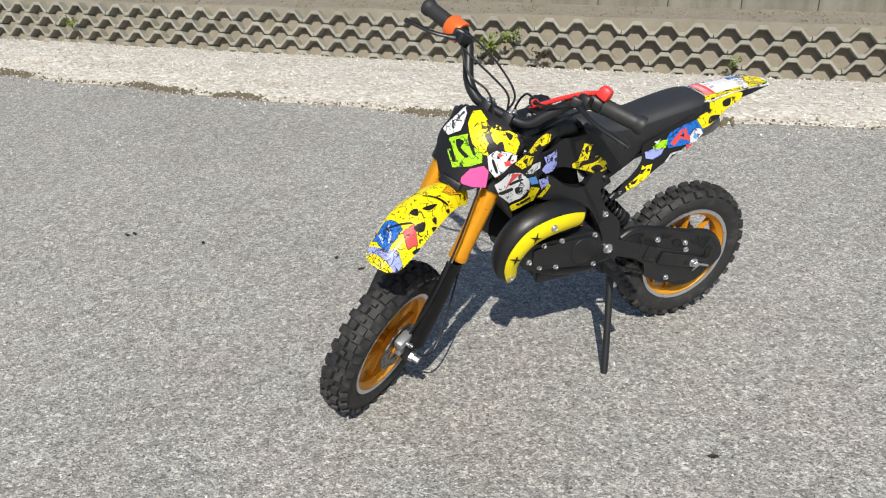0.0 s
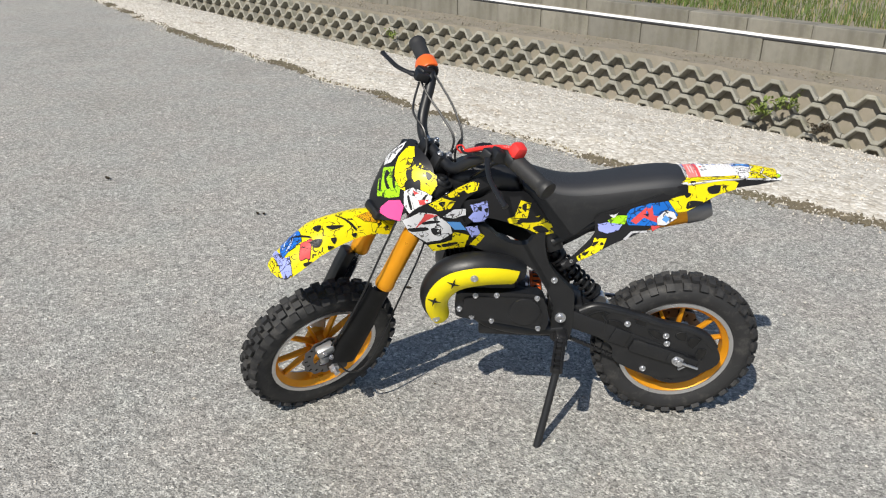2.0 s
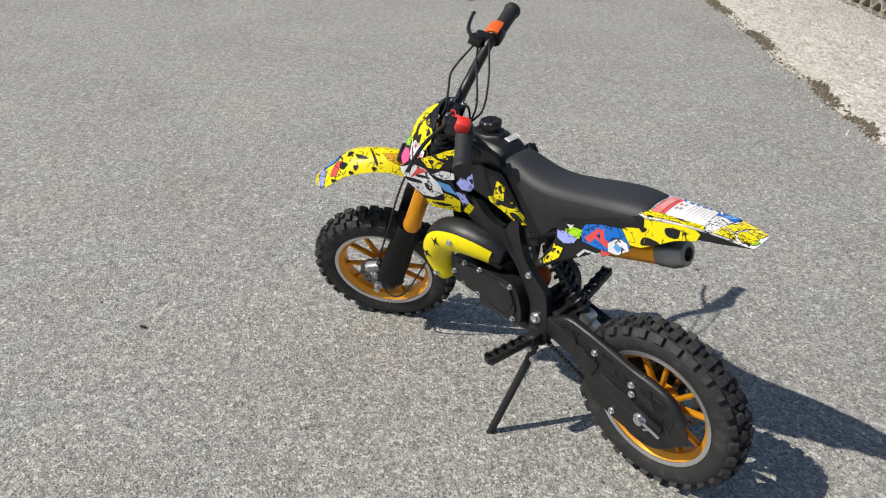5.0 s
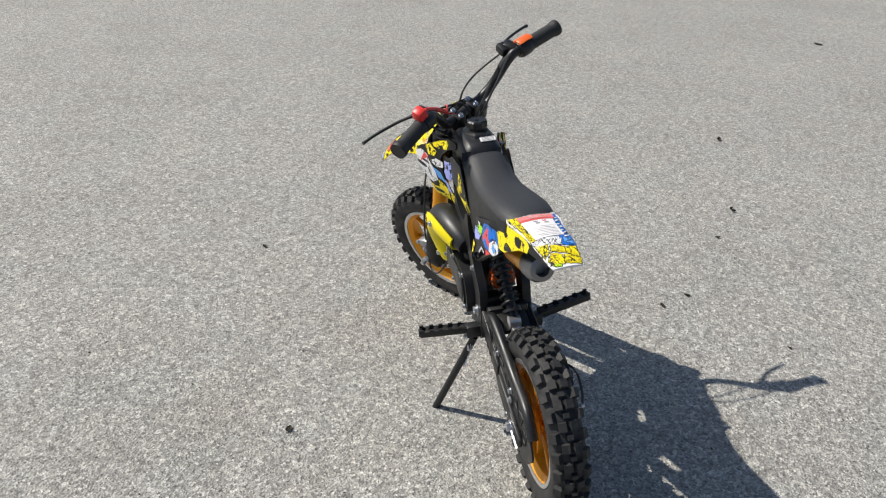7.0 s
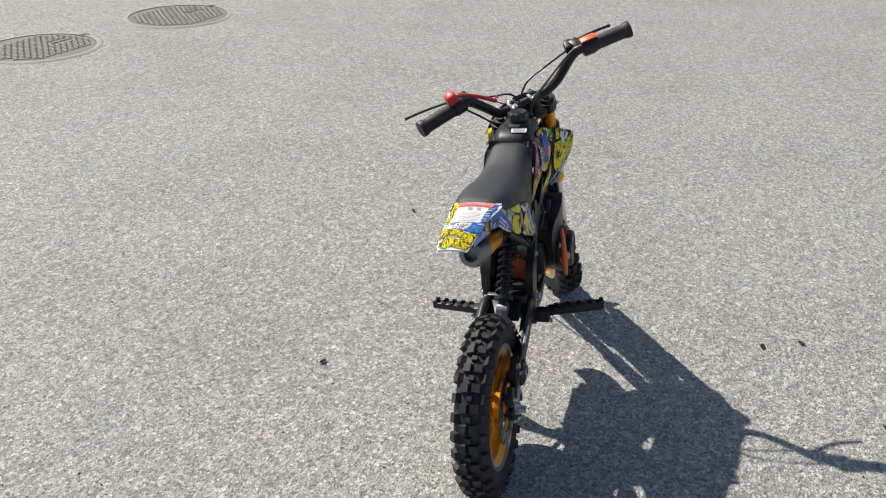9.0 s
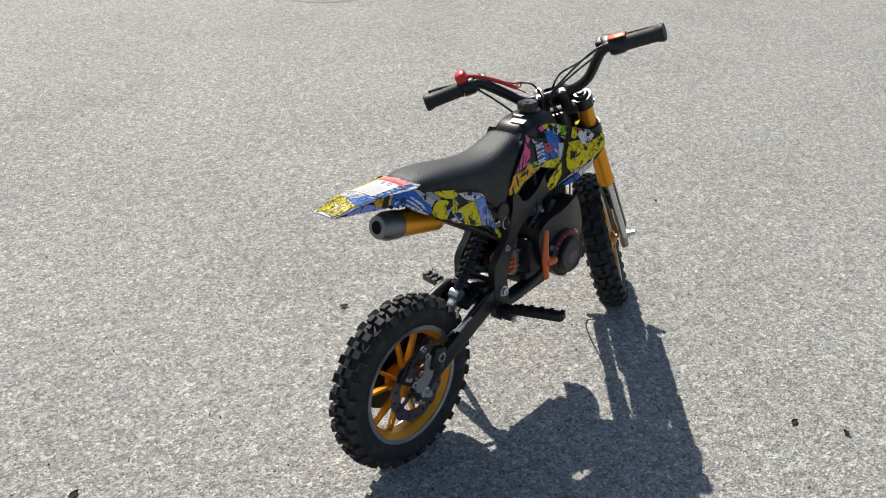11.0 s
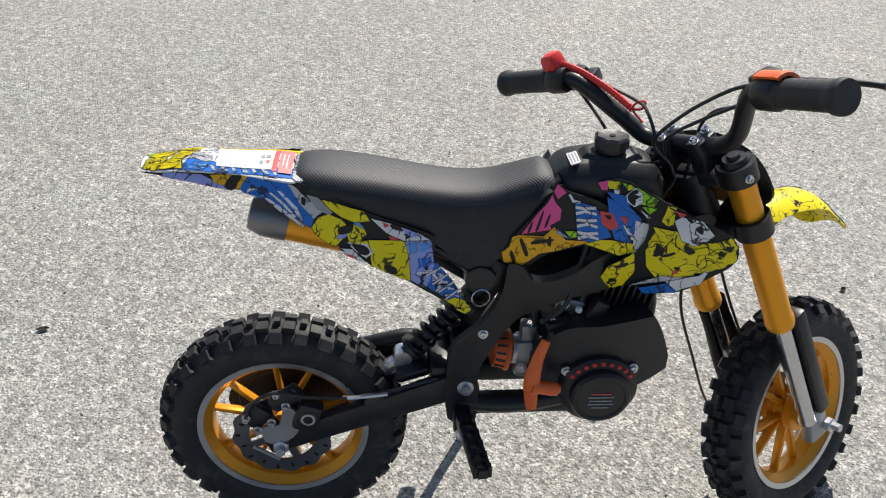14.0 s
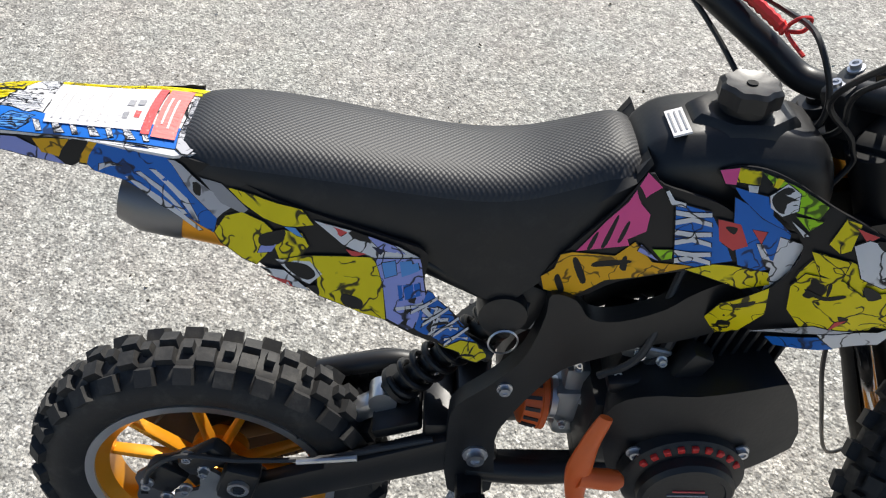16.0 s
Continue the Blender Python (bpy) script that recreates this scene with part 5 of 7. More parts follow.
fender = part("front_mudguard", slab(rounded([(0.02, -0.95), (0.3, -1), (0.75, -1), (0.95, -0.9), (1.0, -0.4), (1.005, 0), (1.0, 0.4), (0.95, 0.9), (0.75, 1), (0.3, 1), (0.02, 0.95)]), beak, -0.003, 0.12), "yellow", bike, "long arched yellow printed front mudguard")
for ink, pts in (("blue", [(0.80, -0.85), (0.90, -0.9), (0.93, 0.1), (0.82, 0.05)]), ("lilac", [(0.93, -0.85), (0.965, -0.8), (0.965, 0.8), (0.92, 0.9), (0.90, 0.3), (0.935, 0.1)]), ("yellow", [(0.955, -0.75), (0.995, -0.4), (0.998, 0.4), (0.96, 0.8), (0.97, 0.2)]),
                 ("red", [(0.77, 0.3), (0.83, 0.15), (0.86, 0.7), (0.81, 0.85)]), ("white", [(0.815, -0.6), (0.835, -0.6), (0.91, -0.05), (0.89, -0.05)]), ("white", [(0.865, -0.75), (0.88, -0.75), (0.915, -0.3), (0.90, -0.3)])):
    art(fender, beak, 1, ink, pts, 0.0006, 1)
art(fender, beak, 1, "black", [(0.7393, -0.1367), (0.6834, -0.0145), (0.7265, 0.2113)], 0.00102, 0)
art(fender, beak, 1, "black", [(0.6577, 0.1238), (0.5265, 0.4227), (0.6239, 0.402)], 0.00109, 0)
art(fender, beak, 1, "black", [(0.78, 0.351), (0.7195, 0.5701), (0.7494, 0.7303), (0.7797, 0.5854)], 0.00116, 0)
art(fender, beak, 1, "black", [(0.6574, 0.6873), (0.61, 0.7386), (0.6408, 0.8922)], 0.00123, 0)
art(fender, beak, 1, "black", [(0.4836, 0.8263), (0.435, 0.8485), (0.4567, 0.97)], 0.00137, 0)
art(fender, beak, 1, "black", [(0.6914, 0.8601), (0.6468, 0.961), (0.6945, 0.97)], 0.00144, 0)
art(fender, beak, 1, "black", [(0.8491, 0.8497), (0.804, 0.97), (0.8427, 0.97)], 0.00151, 0)
art(fender, beak, 1, "orange", [(0.3987, 0.1645), (0.1989, -0.0693), (0.1364, 0.4523), (0.2014, 0.6698), (0.3431, 0.4799)], 0.00165, 0)
art(fender, beak, 1, "black", [(0.5454, -0.2036), (0.5298, -0.165), (0.4335, 0.6541), (0.4522, 0.6886)], 0.00172, 0)
art(fender, beak, 1, "black", [(0.8436, -0.4795), (0.833, -0.483), (0.7726, 0.1592), (0.7789, 0.2041)], 0.00179, 0)
stay = bmesh.new()
block(stay, pose(0.02, 0, 0.392), 0.06, 0.05, 0.02, 0.005)
part("mudguard_stay", steered(stay), "plastic", bike)

# tail: top skin with the printed end and warning label
def tail_top(x, y):
    w = ease(x, [(-0.15, 0.028), (-0.05, 0.036), (0.06, 0.042)])
    return (x, y * w, 0.438 + 0.005 * (1 - y * y) + ease(x, [(-0.15, -0.003), (-0.09, 0.003), (0.0, -0.001), (0.06, -0.006)]))


tail = part("tail_skin", slab(rounded([(-0.148, -0.6), (-0.135, -1), (-0.05, -1.0), (0.06, -1.0), (0.06, 1.0), (-0.05, 1.0), (-0.135, 1), (-0.148, 0.6)]), tail_top, -0.003, 0.03), "white", bike, "printed tail top with a white warning label")
art(tail, tail_top, 1, "blue", [(-0.098, -1.0), (-0.03, -1.0), (0.059, -1.0), (0.058, -0.5), (0.0, -0.5), (-0.058, -0.45), (-0.09, -0.3)], 0.0003, 0)
art(tail, tail_top, 1, "white", [(-0.092, -0.28), (-0.058, -0.42), (-0.052, 0.6), (-0.06, 0.96), (-0.088, 0.9), (-0.08, 0.4)], 0.0004, 2)
for ink, pts in (("yellow", [(-0.146, -0.75), (-0.128, -0.95), (-0.118, -0.1), (-0.14, 0.1)]), ("yellow", [(-0.126, -0.95), (-0.094, -0.95), (-0.098, -0.35), (-0.116, -0.3)]), ("yellow", [(-0.142, 0.15), (-0.118, 0.0), (-0.108, 0.5), (-0.125, 0.9), (-0.14, 0.75)]),
                 ("yellow", [(-0.114, -0.25), (-0.097, -0.3), (-0.086, 0.3), (-0.104, 0.45)]), ("yellow", [(-0.102, 0.55), (-0.082, 0.4), (-0.075, 0.95), (-0.118, 0.95)]), ("green", [(-0.147, 0.4), (-0.138, 0.3), (-0.134, 0.8), (-0.143, 0.7)]),
                 ("white", [(-0.09, -0.25), (-0.068, -0.45), (-0.06, -0.3), (-0.084, 0.1)]), ("white", [(-0.078, 0.95), (-0.062, 0.3), (-0.056, 0.5), (-0.064, 0.95)]), ("sky", [(-0.088, -0.9), (-0.07, -0.95), (-0.062, -0.55), (-0.08, -0.5)]),
                 ("yellow", [(-0.058, 0.66), (0.01, 0.66), (0.058, 0.66), (0.058, 0.99), (0.0, 0.99), (-0.06, 0.97)]), ("white", [(-0.09, 0.2), (-0.066, 0.1), (-0.06, -0.2), (-0.072, -0.1)]), ("grey", [(0.041, -0.98), (0.059, -0.98), (0.059, 0.62), (0.0415, 0.62)])):
    art(tail, tail_top, 1, ink, pts, 0.0006, 2)
for k in range(7):
    x = -0.062 + 0.0125 * k
    art(tail, tail_top, 1, "white", [(x, -0.66), (x + 0.0045, -0.68), (x + 0.009 + 0.003 * (k % 2), -0.93), (x + 0.0055, -0.95)], 0.0009, 0)
lab = part("warning_label", slab([(-0.054, -0.72), (0.014, -0.72), (0.014, 0.72), (-0.058, 0.72)], art_offset(tail_top, 0.0014, 1), 0.0003, 0.03), "label", tail, "white warning label with a red band")
for a, b, c, d, mat in ((0.0145, -0.8, 0.0205, 0.72, "label_red"), (0.022, -0.84, 0.039, 0.72, "label_pink"), (0.026, -0.5, 0.0275, 0.35, "label"), (0.031, -0.6, 0.0325, 0.3, "label"), (-0.002, -0.45, 0.002, -0.25, "label_text"), (-0.002, -0.05, 0.003, 0.15, "label_text"), (0.006, -0.4, 0.010, -0.2, "label_red"), (0.005, 0.0, 0.010, 0.2, "label_text")):
    part("label_bar", slab([(a, b), (c, b), (c, d), (a, d)], art_offset(tail_top, 0.0019 if mat != "label" else 0.0023, 1), 0.0002, 0.03), mat, lab)
for i in range(7):
    part("label_bar", slab([(-0.05 + 0.0062 * i, -0.6), (-0.0488 + 0.0062 * i, -0.6), (-0.0488 + 0.0062 * i, (0.4, 0.5, 0.2, 0.45, 0.3, 0.5, 0.1)[i]), (-0.05 + 0.0062 * i, (0.4, 0.5, 0.2, 0.45, 0.3, 0.5, 0.1)[i])], art_offset(tail_top, 0.0019, 1), 0.0002, 0.03), "label_faint", lab)

# --- seat
bm = bmesh.new()
rows = []
top_t = [(q.x, q.z) for q in spline([(0.008, 0, 0.418), (0.028, 0, 0.434), (0.052, 0, 0.4415), (0.09, 0, 0.4415), (0.145, 0, 0.434), (0.20, 0, 0.424), (0.25, 0, 0.4175), (0.29, 0, 0.419), (0.325, 0, 0.428), (0.355, 0, 0.437), (0.385, 0, 0.439)], 6)]
low_t = [(0.022, 0.414), (0.07, 0.402), (0.13, 0.388), (0.17, 0.37), (0.22, 0.348), (0.265, 0.308), (0.285, 0.305), (0.31, 0.33), (0.345, 0.38), (0.378, 0.44)]


def seg_lin(x, table):
    for (x0, y0), (x1, y1) in zip(table, table[1:]):
        if x <= x1:
            return y0 + (y1 - y0) * (x - x0) / (x1 - x0)
    return table[-1][1]


for i in range(41):
    x = 0.024 + (0.376 - 0.024) * i / 40
    zt, zl = seg_lin(x, top_t), seg_lin(x, low_t)
    end = min(1.0, (x - 0.018) / 0.03, (0.383 - x) / 0.022) ** 0.5
    w = ease(x, [(0.02, 0.044), (0.10, 0.052), (0.26, 0.048), (0.37, 0.042)])
    ws = w + ease(x, [(0.04, 0.002), (0.2, 0.006), (0.37, 0.008)])
    zt -= (1 - end) * 0.02
    zc = max(zt - 0.017, zl + 0.001)
    half = [(0.0, zt), (0.4 * w, zt - 0.0005), (0.72 * w, zt - 0.003), (0.9 * w * (0.85 + 0.15 * end), zt - 0.009), (w * (0.85 + 0.15 * end), zc), (ws * (0.9 + 0.1 * end), zc - 0.3 * (zc - zl)), (ws * (0.9 + 0.1 * end), zl)]
    rows.append([bm.verts.new((x, -y, z)) for y, z in reversed(half[1:])] + [bm.verts.new((x, y, z)) for y, z in half])
mats = []
for a, b in zip(rows, rows[1:]):
    for k in range(len(a) - 1):
        f = bm.faces.new((a[k], a[k + 1], b[k + 1], b[k]))
        f.material_index = 1 if k in (0, 1, len(a) - 3, len(a) - 2) else 0
    bm.faces.new((a[-1], a[0], b[0], b[-1])).material_index = 1
for r in (rows[0], rows[-1]):
    bm.faces.new(r).material_index = 1
part("seat", bm, ["seat", "seat_side"], bike, "black vinyl seat with dotted grip top")

# --- tank with its cap
bm = bmesh.new()
secs = []
spine = spline([(0.366, 0.034, 0.415), (0.374, 0.040, 0.436), (0.392, 0.0445, 0.449), (0.43, 0.047, 0.4545), (0.47, 0.046, 0.4535), (0.502, 0.042, 0.446), (0.518, 0.036, 0.425)], 3)
for q in spine:
    # upright flanks, then a sloped shoulder and a flat crown
    low, sh = 0.36, q.z - 0.016
    half = [(0.0, q.z), (0.55 * q.y, q.z), (0.66 * q.y, q.z - 0.002), (0.90 * q.y, sh + 0.003), (0.97 * q.y, sh - 0.003), (q.y, sh - 0.014), (q.y, low + 0.01), (q.y - 0.006, low)]
    secs.append([bm.verts.new((q.x, y, z)) for y, z in half] + [bm.verts.new((q.x, -y, z)) for y, z in reversed(half[1:])])
for a, c in zip(secs, secs[1:]):
    for k in range(len(a)):
        bm.faces.new((a[k], a[(k + 1) % len(a)], c[(k + 1) % len(a)], c[k]))
bm.faces.new(secs[0])
bm.faces.new(secs[-1])
tank = part("fuel_tank", bm, "plastic", bike, "black plastic fuel tank")
bm = turned([(0.044, -0.004), (0.042, 0.001), (0.037, 0.0055), (0.030, 0.0065), (0, 0.0065)], Matrix.Translation((0.447, -0.003, 0.4535)) @ Matrix.Diagonal((1.0, 0.74, 1.0, 1.0)) @ pose(0, 0, 0, 0, 0, 22.5), 8)
part("tank_top", bm, "plastic", tank)
cap_m = pose(0.446, -0.006, 0.456)
bm = bmesh.new()
prof = []
for r, z in ((0.0185, 0.0), (0.0185, 0.010), (0.022, 0.011), (0.022, 0.022), (0.019, 0.025), (0.012, 0.0235), (0, 0.0235)):
    prof.append((r, z))
lathe(bm, prof, cap_m, 32)
for v in bm.verts:
    q = cap_m.inverted() @ v.co
    if q.z > 0.0105 and q.xy.length > 0.018:
        v.co = cap_m @ Vector((*(q.xy * (1 + 0.07 * math.sin(8 * math.atan2(q.y, q.x)))), q.z))
part("tank_cap", bm, "plastic", tank, "ribbed black fuel cap")
# dimple in the cap's top, its shade painted as a small near-black disc
bm = turned([(0, 0.0), (0.004, 0.0), (0.004, 0.0012), (0, 0.0012)], cap_m @ pose(0, 0, 0.0236), 14)
part("cap_vent", bm, "gap_black", tank)
label_m = pose(0.3965, -0.016, 0.4525, 0, -19, 0)
bm = bmesh.new()
block(bm, label_m, 0.013, 0.034, 0.0016)
part("tank_label", bm, "label", tank, "small white label")
for i in range(3):
    bm = bmesh.new()
    block(bm, label_m @ pose(-0.004 + 0.004 * i, 0, 0.0011), 0.0013, 0.026, 0.0006)
    part("label_bar", bm, "label_text", tank)

# --- frame
for s in (-1, 1):
    y = 0.05 * s
    plate_out = [(0.318, 0.318), (0.338, 0.312), (0.352, 0.292), (0.377, 0.290), (0.41, 0.304), (0.436, 0.326), (0.50, 0.352), (0.585, 0.38), (0.592, 0.345), (0.53, 0.308), (0.479, 0.285), (0.436, 0.271), (0.402, 0.262), (0.369, 0.247), (0.338, 0.231), (0.316, 0.2), (0.297, 0.163), (0.287, 0.13), (0.288, 0.05), (0.246, 0.05), (0.243, 0.15), (0.25, 0.18), (0.275, 0.206), (0.299, 0.236), (0.31, 0.265), (0.316, 0.297)]
    bm = slab(rounded(plate_out, 3), lambda a, c: (a, s * ease(a, [(0.24, 0.057), (0.42, 0.057), (0.59, 0.03)]), c), 0.018 * s, 0.03)
    rim = [e for e in bm.edges if len(e.link_faces) == 2 and e.calc_face_angle(0) > 1.2]
    bmesh.ops.bevel(bm, geom=rim, offset=0.004, segments=2, profile=0.5, affect="EDGES", clamp_overlap=True)
    part("frame_beam", bm, "frame", bike, "broad flat black frame beam")
    part("subframe_tube", tube([(0.30, 0.042 * s, 0.29), (0.20, 0.04 * s, 0.345), (0.08, 0.034 * s, 0.395), (0.02, 0.028 * s, 0.412)], 0.009, 10), "frame", bike)
    part("subframe_stay", tube([(0.275, 0.045 * s, 0.235), (0.20, 0.043 * s, 0.285), (0.10, 0.04 * s, 0.35)], 0.008, 10), "frame", bike)
    part("cradle_tube", tube(spline([(0.262, 0.045 * s, 0.075), (0.34, 0.045 * s, 0.068), (0.43, 0.04 * s, 0.085), (0.47, 0.03 * s, 0.12)], 4), 0.0145, 12), "frame", bike)
    bolt("pivot_bolt", bike, (0.27, 0.057 * s, 0.109), (0, s, 0), 0.0085, 0.009)
    bolt("frame_bolt", bike, (0.29, 0.057 * s, 0.205), (0, s, 0), 0.005)
    bolt("panel_bolt", bike, (0.258, 0.052 * s, 0.253), (0, s, 0), 0.004)
bm = bmesh.new()
block(bm, pose(0.365, -0.038, 0.066, 0, -1, 0), 0.165, 0.020, 0.034, 0.006)
block(bm, pose(0.365, 0.038, 0.066, 0, -1, 0), 0.165, 0.020, 0.034, 0.006)
block(bm, pose(0.42, 0, 0.066, 0, -1, 0), 0.05, 0.075, 0.026, 0.006)
part("skid_box", bm, "frame", bike, "black box-section engine cradle")
bm = bmesh.new()
block(bm, pose(0.40, -0.012, 0.095, 0, 8, 0), 0.07, 0.075, 0.04, 0.012)
part("lower_case", bm, "engine", bike)
for m_, sx, sy, sz in ((pose(0.30, 0, 0.29, 0, 25, 0), 0.035, 0.09, 0.05), (pose(0.27, 0, 0.10), 0.035, 0.09, 0.09)):
    bm = bmesh.new()
    block(bm, m_, sx, sy, sz, 0.006)
    part("frame_bridge", bm, "frame", bike)
part("seat_knob", turned([(0, -0.012), (0.02, -0.012), (0.021, 0), (0.02, 0.012), (0.012, 0.014), (0, 0.014)], along((0.281, -0.046, 0.293), (0, -1, 0)), 20), "plastic", bike)
part("ring_clip", turned([(0.0118, -0.001), (0.0132, 0), (0.0118, 0.001)], along((0.283, -0.062, 0.268), (0.1, -1, 0.1)), 20, True), "steel", bike)

# --- swingarm, chain, covers, shock
for s in (-1, 1):
    bm = bmesh.new()
    a, b = Vector((0.285, 0.046 * s, 0.118)), Vector((-0.022, 0.046 * s, -0.004))
    block(bm, along((a + b) / 2, b - a, (0, 1, 0)), 0.020, 0.046, (b - a).length, 0.005, 0.8)
    arm = part("swingarm", bm, "frame", bike, "black box-section swingarm")
    part("axle_nut", turned([(0, 0), (0.0125, 0), (0.0125, 0.009), (0.008, 0.010), (0.008, 0.02), (0, 0.02)], along((0, 0.054 * s, 0.002), (0, s, 0)), 6), "steel", bike)
    bm = bmesh.new()
    block(bm, pose(-0.022, 0.058 * s, -0.012, 0, 35, 0), 0.045, 0.003, 0.005, 0.0)
    part("chain_adjuster", bm, "steel", bike)
    bolt("arm_bolt", arm, (0.03, 0.055 * s, 0.045), (0, s, 0), 0.005)
bm = bmesh.new()
block(bm, pose(0.235, 0, 0.11), 0.03, 0.09, 0.05, 0.006)
block(bm, pose(0.195, 0, 0.112, 0, -20, 0), 0.05, 0.07, 0.014, 0.004)
part("swingarm_bridge", bm, "frame", bike)
cover_out = [(0.236, 0.112), (0.195, 0.136), (0.15, 0.128), (0.105, 0.115), (0.04, 0.094), (-0.01, 0.083), (-0.056, 0.064), (-0.086, 0.028), (-0.092, -0.012), (-0.04, -0.047), (0.031, -0.054), (0.085, -0.039), (0.14, -0.008), (0.15, 0.03), (0.193, 0.060), (0.225, 0.075)]
cover = part("chain_cover", slab(rounded(cover_out, 3), lambda a, c: (a, 0.052, c), 0.004, 0.03), "plastic", bike, "black slotted chain cover")
# slots and recesses: near-black sheets paint their shade, raised rims catch highlights
for out in ([(0.165, 0.118), (0.185, 0.125), (0.218, 0.108), (0.21, 0.082), (0.175, 0.072), (0.172, 0.1)], [(0.125, 0.052), (0.16, 0.068), (0.162, 0.1), (0.14, 0.098), (0.12, 0.08)], [(0.035, 0.048), (0.06, 0.058), (0.075, 0.078), (0.05, 0.075)], [(-0.012, 0.05), (0.008, 0.055), (0.012, 0.07), (-0.008, 0.075)],
            [(-0.03, 0.03), (-0.016, 0.04), (-0.02, 0.06), (-0.045, 0.055)], [(-0.055, 0.0), (-0.04, 0.005), (-0.042, 0.03), (-0.062, 0.026)], [(0.085, 0.088), (0.105, 0.095), (0.10, 0.108), (0.08, 0.1)]):
    part("cover_slot_shade", slab(rounded(out, 2), lambda a, c: (a, 0.0526, c), 0.0004, 0.05), "gap_black", cover)
    part("slot_rim", tube([(a, 0.053, c) for a, c in rounded(out + out[:1], 2)], 0.0013, 6), "plastic", cover)
part("cover_rib", tube([(0.172, 0.054, 0.07), (0.168, 0.054, 0.1), (0.18, 0.054, 0.118)], 0.0025, 8), "plastic", cover)
bm = bmesh.new()
block(bm, pose(0.05, 0.056, 0.021, 0, -19, 0), 0.125, 0.010, 0.034, 0.004)
block(bm, pose(-0.008, 0.058, 0.002, 0, -19, 0), 0.07, 0.010, 0.028, 0.004)
block(bm, pose(0.135, 0.055, 0.06, 0, -22, 0), 0.04, 0.008, 0.04, 0.003)
part("cover_boss", bm, "plastic", cover)
for q in ((0.122, 0.094), (0.034, 0.064), (0.074, -0.028)):
    bolt("cover_bolt", cover, (q[0], 0.0525, q[1]), (0, 1, 0), 0.005)
part("cover_rim", tube(spline([(0.225, 0.042, 0.116), (0.195, 0.042, 0.129), (0.15, 0.042, 0.1215), (0.105, 0.042, 0.1085), (0.04, 0.042, 0.0875), (-0.01, 0.042, 0.0765), (-0.05, 0.043, 0.061), (-0.078, 0.044, 0.028)], 6), 0.0112, 14), "frame", cover, "rounded rim along the chain cover")
bolt("axle_bolt", cover, (0.004, 0.0625, 0.004), (0, 1, 0), 0.008, 0.01)
part("adjuster_bolt", tube([(-0.002, 0.066, 0.001), (-0.044, 0.066, -0.015)], 0.0032, 8), "steel", cover)
part("sprocket", turned([(0.03, 0.044), (0.076, 0.044), (0.078, 0.046), (0.076, 0.048), (0.03, 0.048)], on_y(pose(0, 0, 0.004)), 60, True), "engine", bike)
for z0, z1 in ((0.128, 0.076), (0.07, -0.068)):
    a, b = Vector((0.29, 0.046, z0)), Vector((0.0, 0.046, z1))
    bm = bmesh.new()
    n = 34
    for i in range(n):
        p = a.lerp(b, (i + 0.5) / n)
        block(bm, along(p, b - a, (0, 1, 0)), 0.008 if i % 2 else 0.006, 0.0075, 0.0075, 0.0)
    part("chain", bm, "engine", bike, "black roller chain run", smooth=False)
top, low = Vector((0.292, 0.0, 0.243)), Vector((0.180, 0.0, 0.124))
ax = low - top
part("shock_damper", tube([top, low], 0.011, 14), "frame", bike)
part("shock_rod_end", turned([(0, -0.012), (0.014, -0.012), (0.014, 0.012), (0, 0.012)], along(low, (0, 1, 0)), 18), "silver", bike)
u1, = (ax.normalized().orthogonal().normalized(),)
u2 = ax.normalized().cross(u1)
part("shock_spring", tube([top.lerp(low, 0.12 + 0.72 * i / 120) + (u1 * math.cos(i * 2 * math.pi / 17) + u2 * math.sin(i * 2 * math.pi / 17)) * 0.0165 for i in range(121)], 0.0036, 8), "frame", bike, "black coil spring")
for f in (0.1, 0.86):
    part("spring_seat", turned([(0, -0.003), (0.0205, -0.003), (0.0205, 0.003), (0, 0.003)], along(top.lerp(low, f), ax), 24), "frame", bike)
bm = bmesh.new()
block(bm, pose(0.16, 0, 0.104, 0, -35, 0), 0.05, 0.02, 0.02, 0.004)
part("shock_mount", bm, "silver", bike)
# rear caliper with its bracket
bm = slab(rounded([(-0.022, 0.012), (0.004, 0.01), (0.026, 0.03), (0.03, 0.06), (0.016, 0.078), (0.006, 0.07), (0.0, 0.045), (-0.024, 0.04)], 3), lambda a, c: (a, -0.0565, c), 0.004, 0.05)
bracket = part("caliper_bracket", bm, "alloy", bike, "bare alloy caliper bracket")
bm = bmesh.new()
block(bm, pose(0.042, -0.058, 0.062, 0, 20, 0), 0.036, 0.024, 0.05, 0.007)
block(bm, pose(0.012, -0.054, 0.092, 0, -35, 0), 0.05, 0.018, 0.026, 0.006)
block(bm, pose(-0.032, -0.052, 0.055, 0, 40, 0), 0.034, 0.014, 0.04, 0.006)
rc = part("rear_brake_caliper", bm, "engine", bike, "black rear brake caliper")
part("piston_ring", turned([(0.007, 0), (0.0105, 0), (0.0105, 0.004), (0.007, 0.004)], along((0.044, -0.070, 0.066), (0, -1, 0)), 20, True), "silver", rc)
for q in ((0.0, 0.106), (0.012, 0.083), (-0.01, 0.053), (-0.031, 0.038), (-0.046, 0.061)):
    bolt("caliper_bolt", rc, (q[0], -0.062, q[1]), (0, -1, 0), 0.0045, 0.008)
part("torque_rod", tube([(0.10, -0.058, 0.092), (0.158, -0.057, 0.098)], 0.003, 8), "steel", bike)
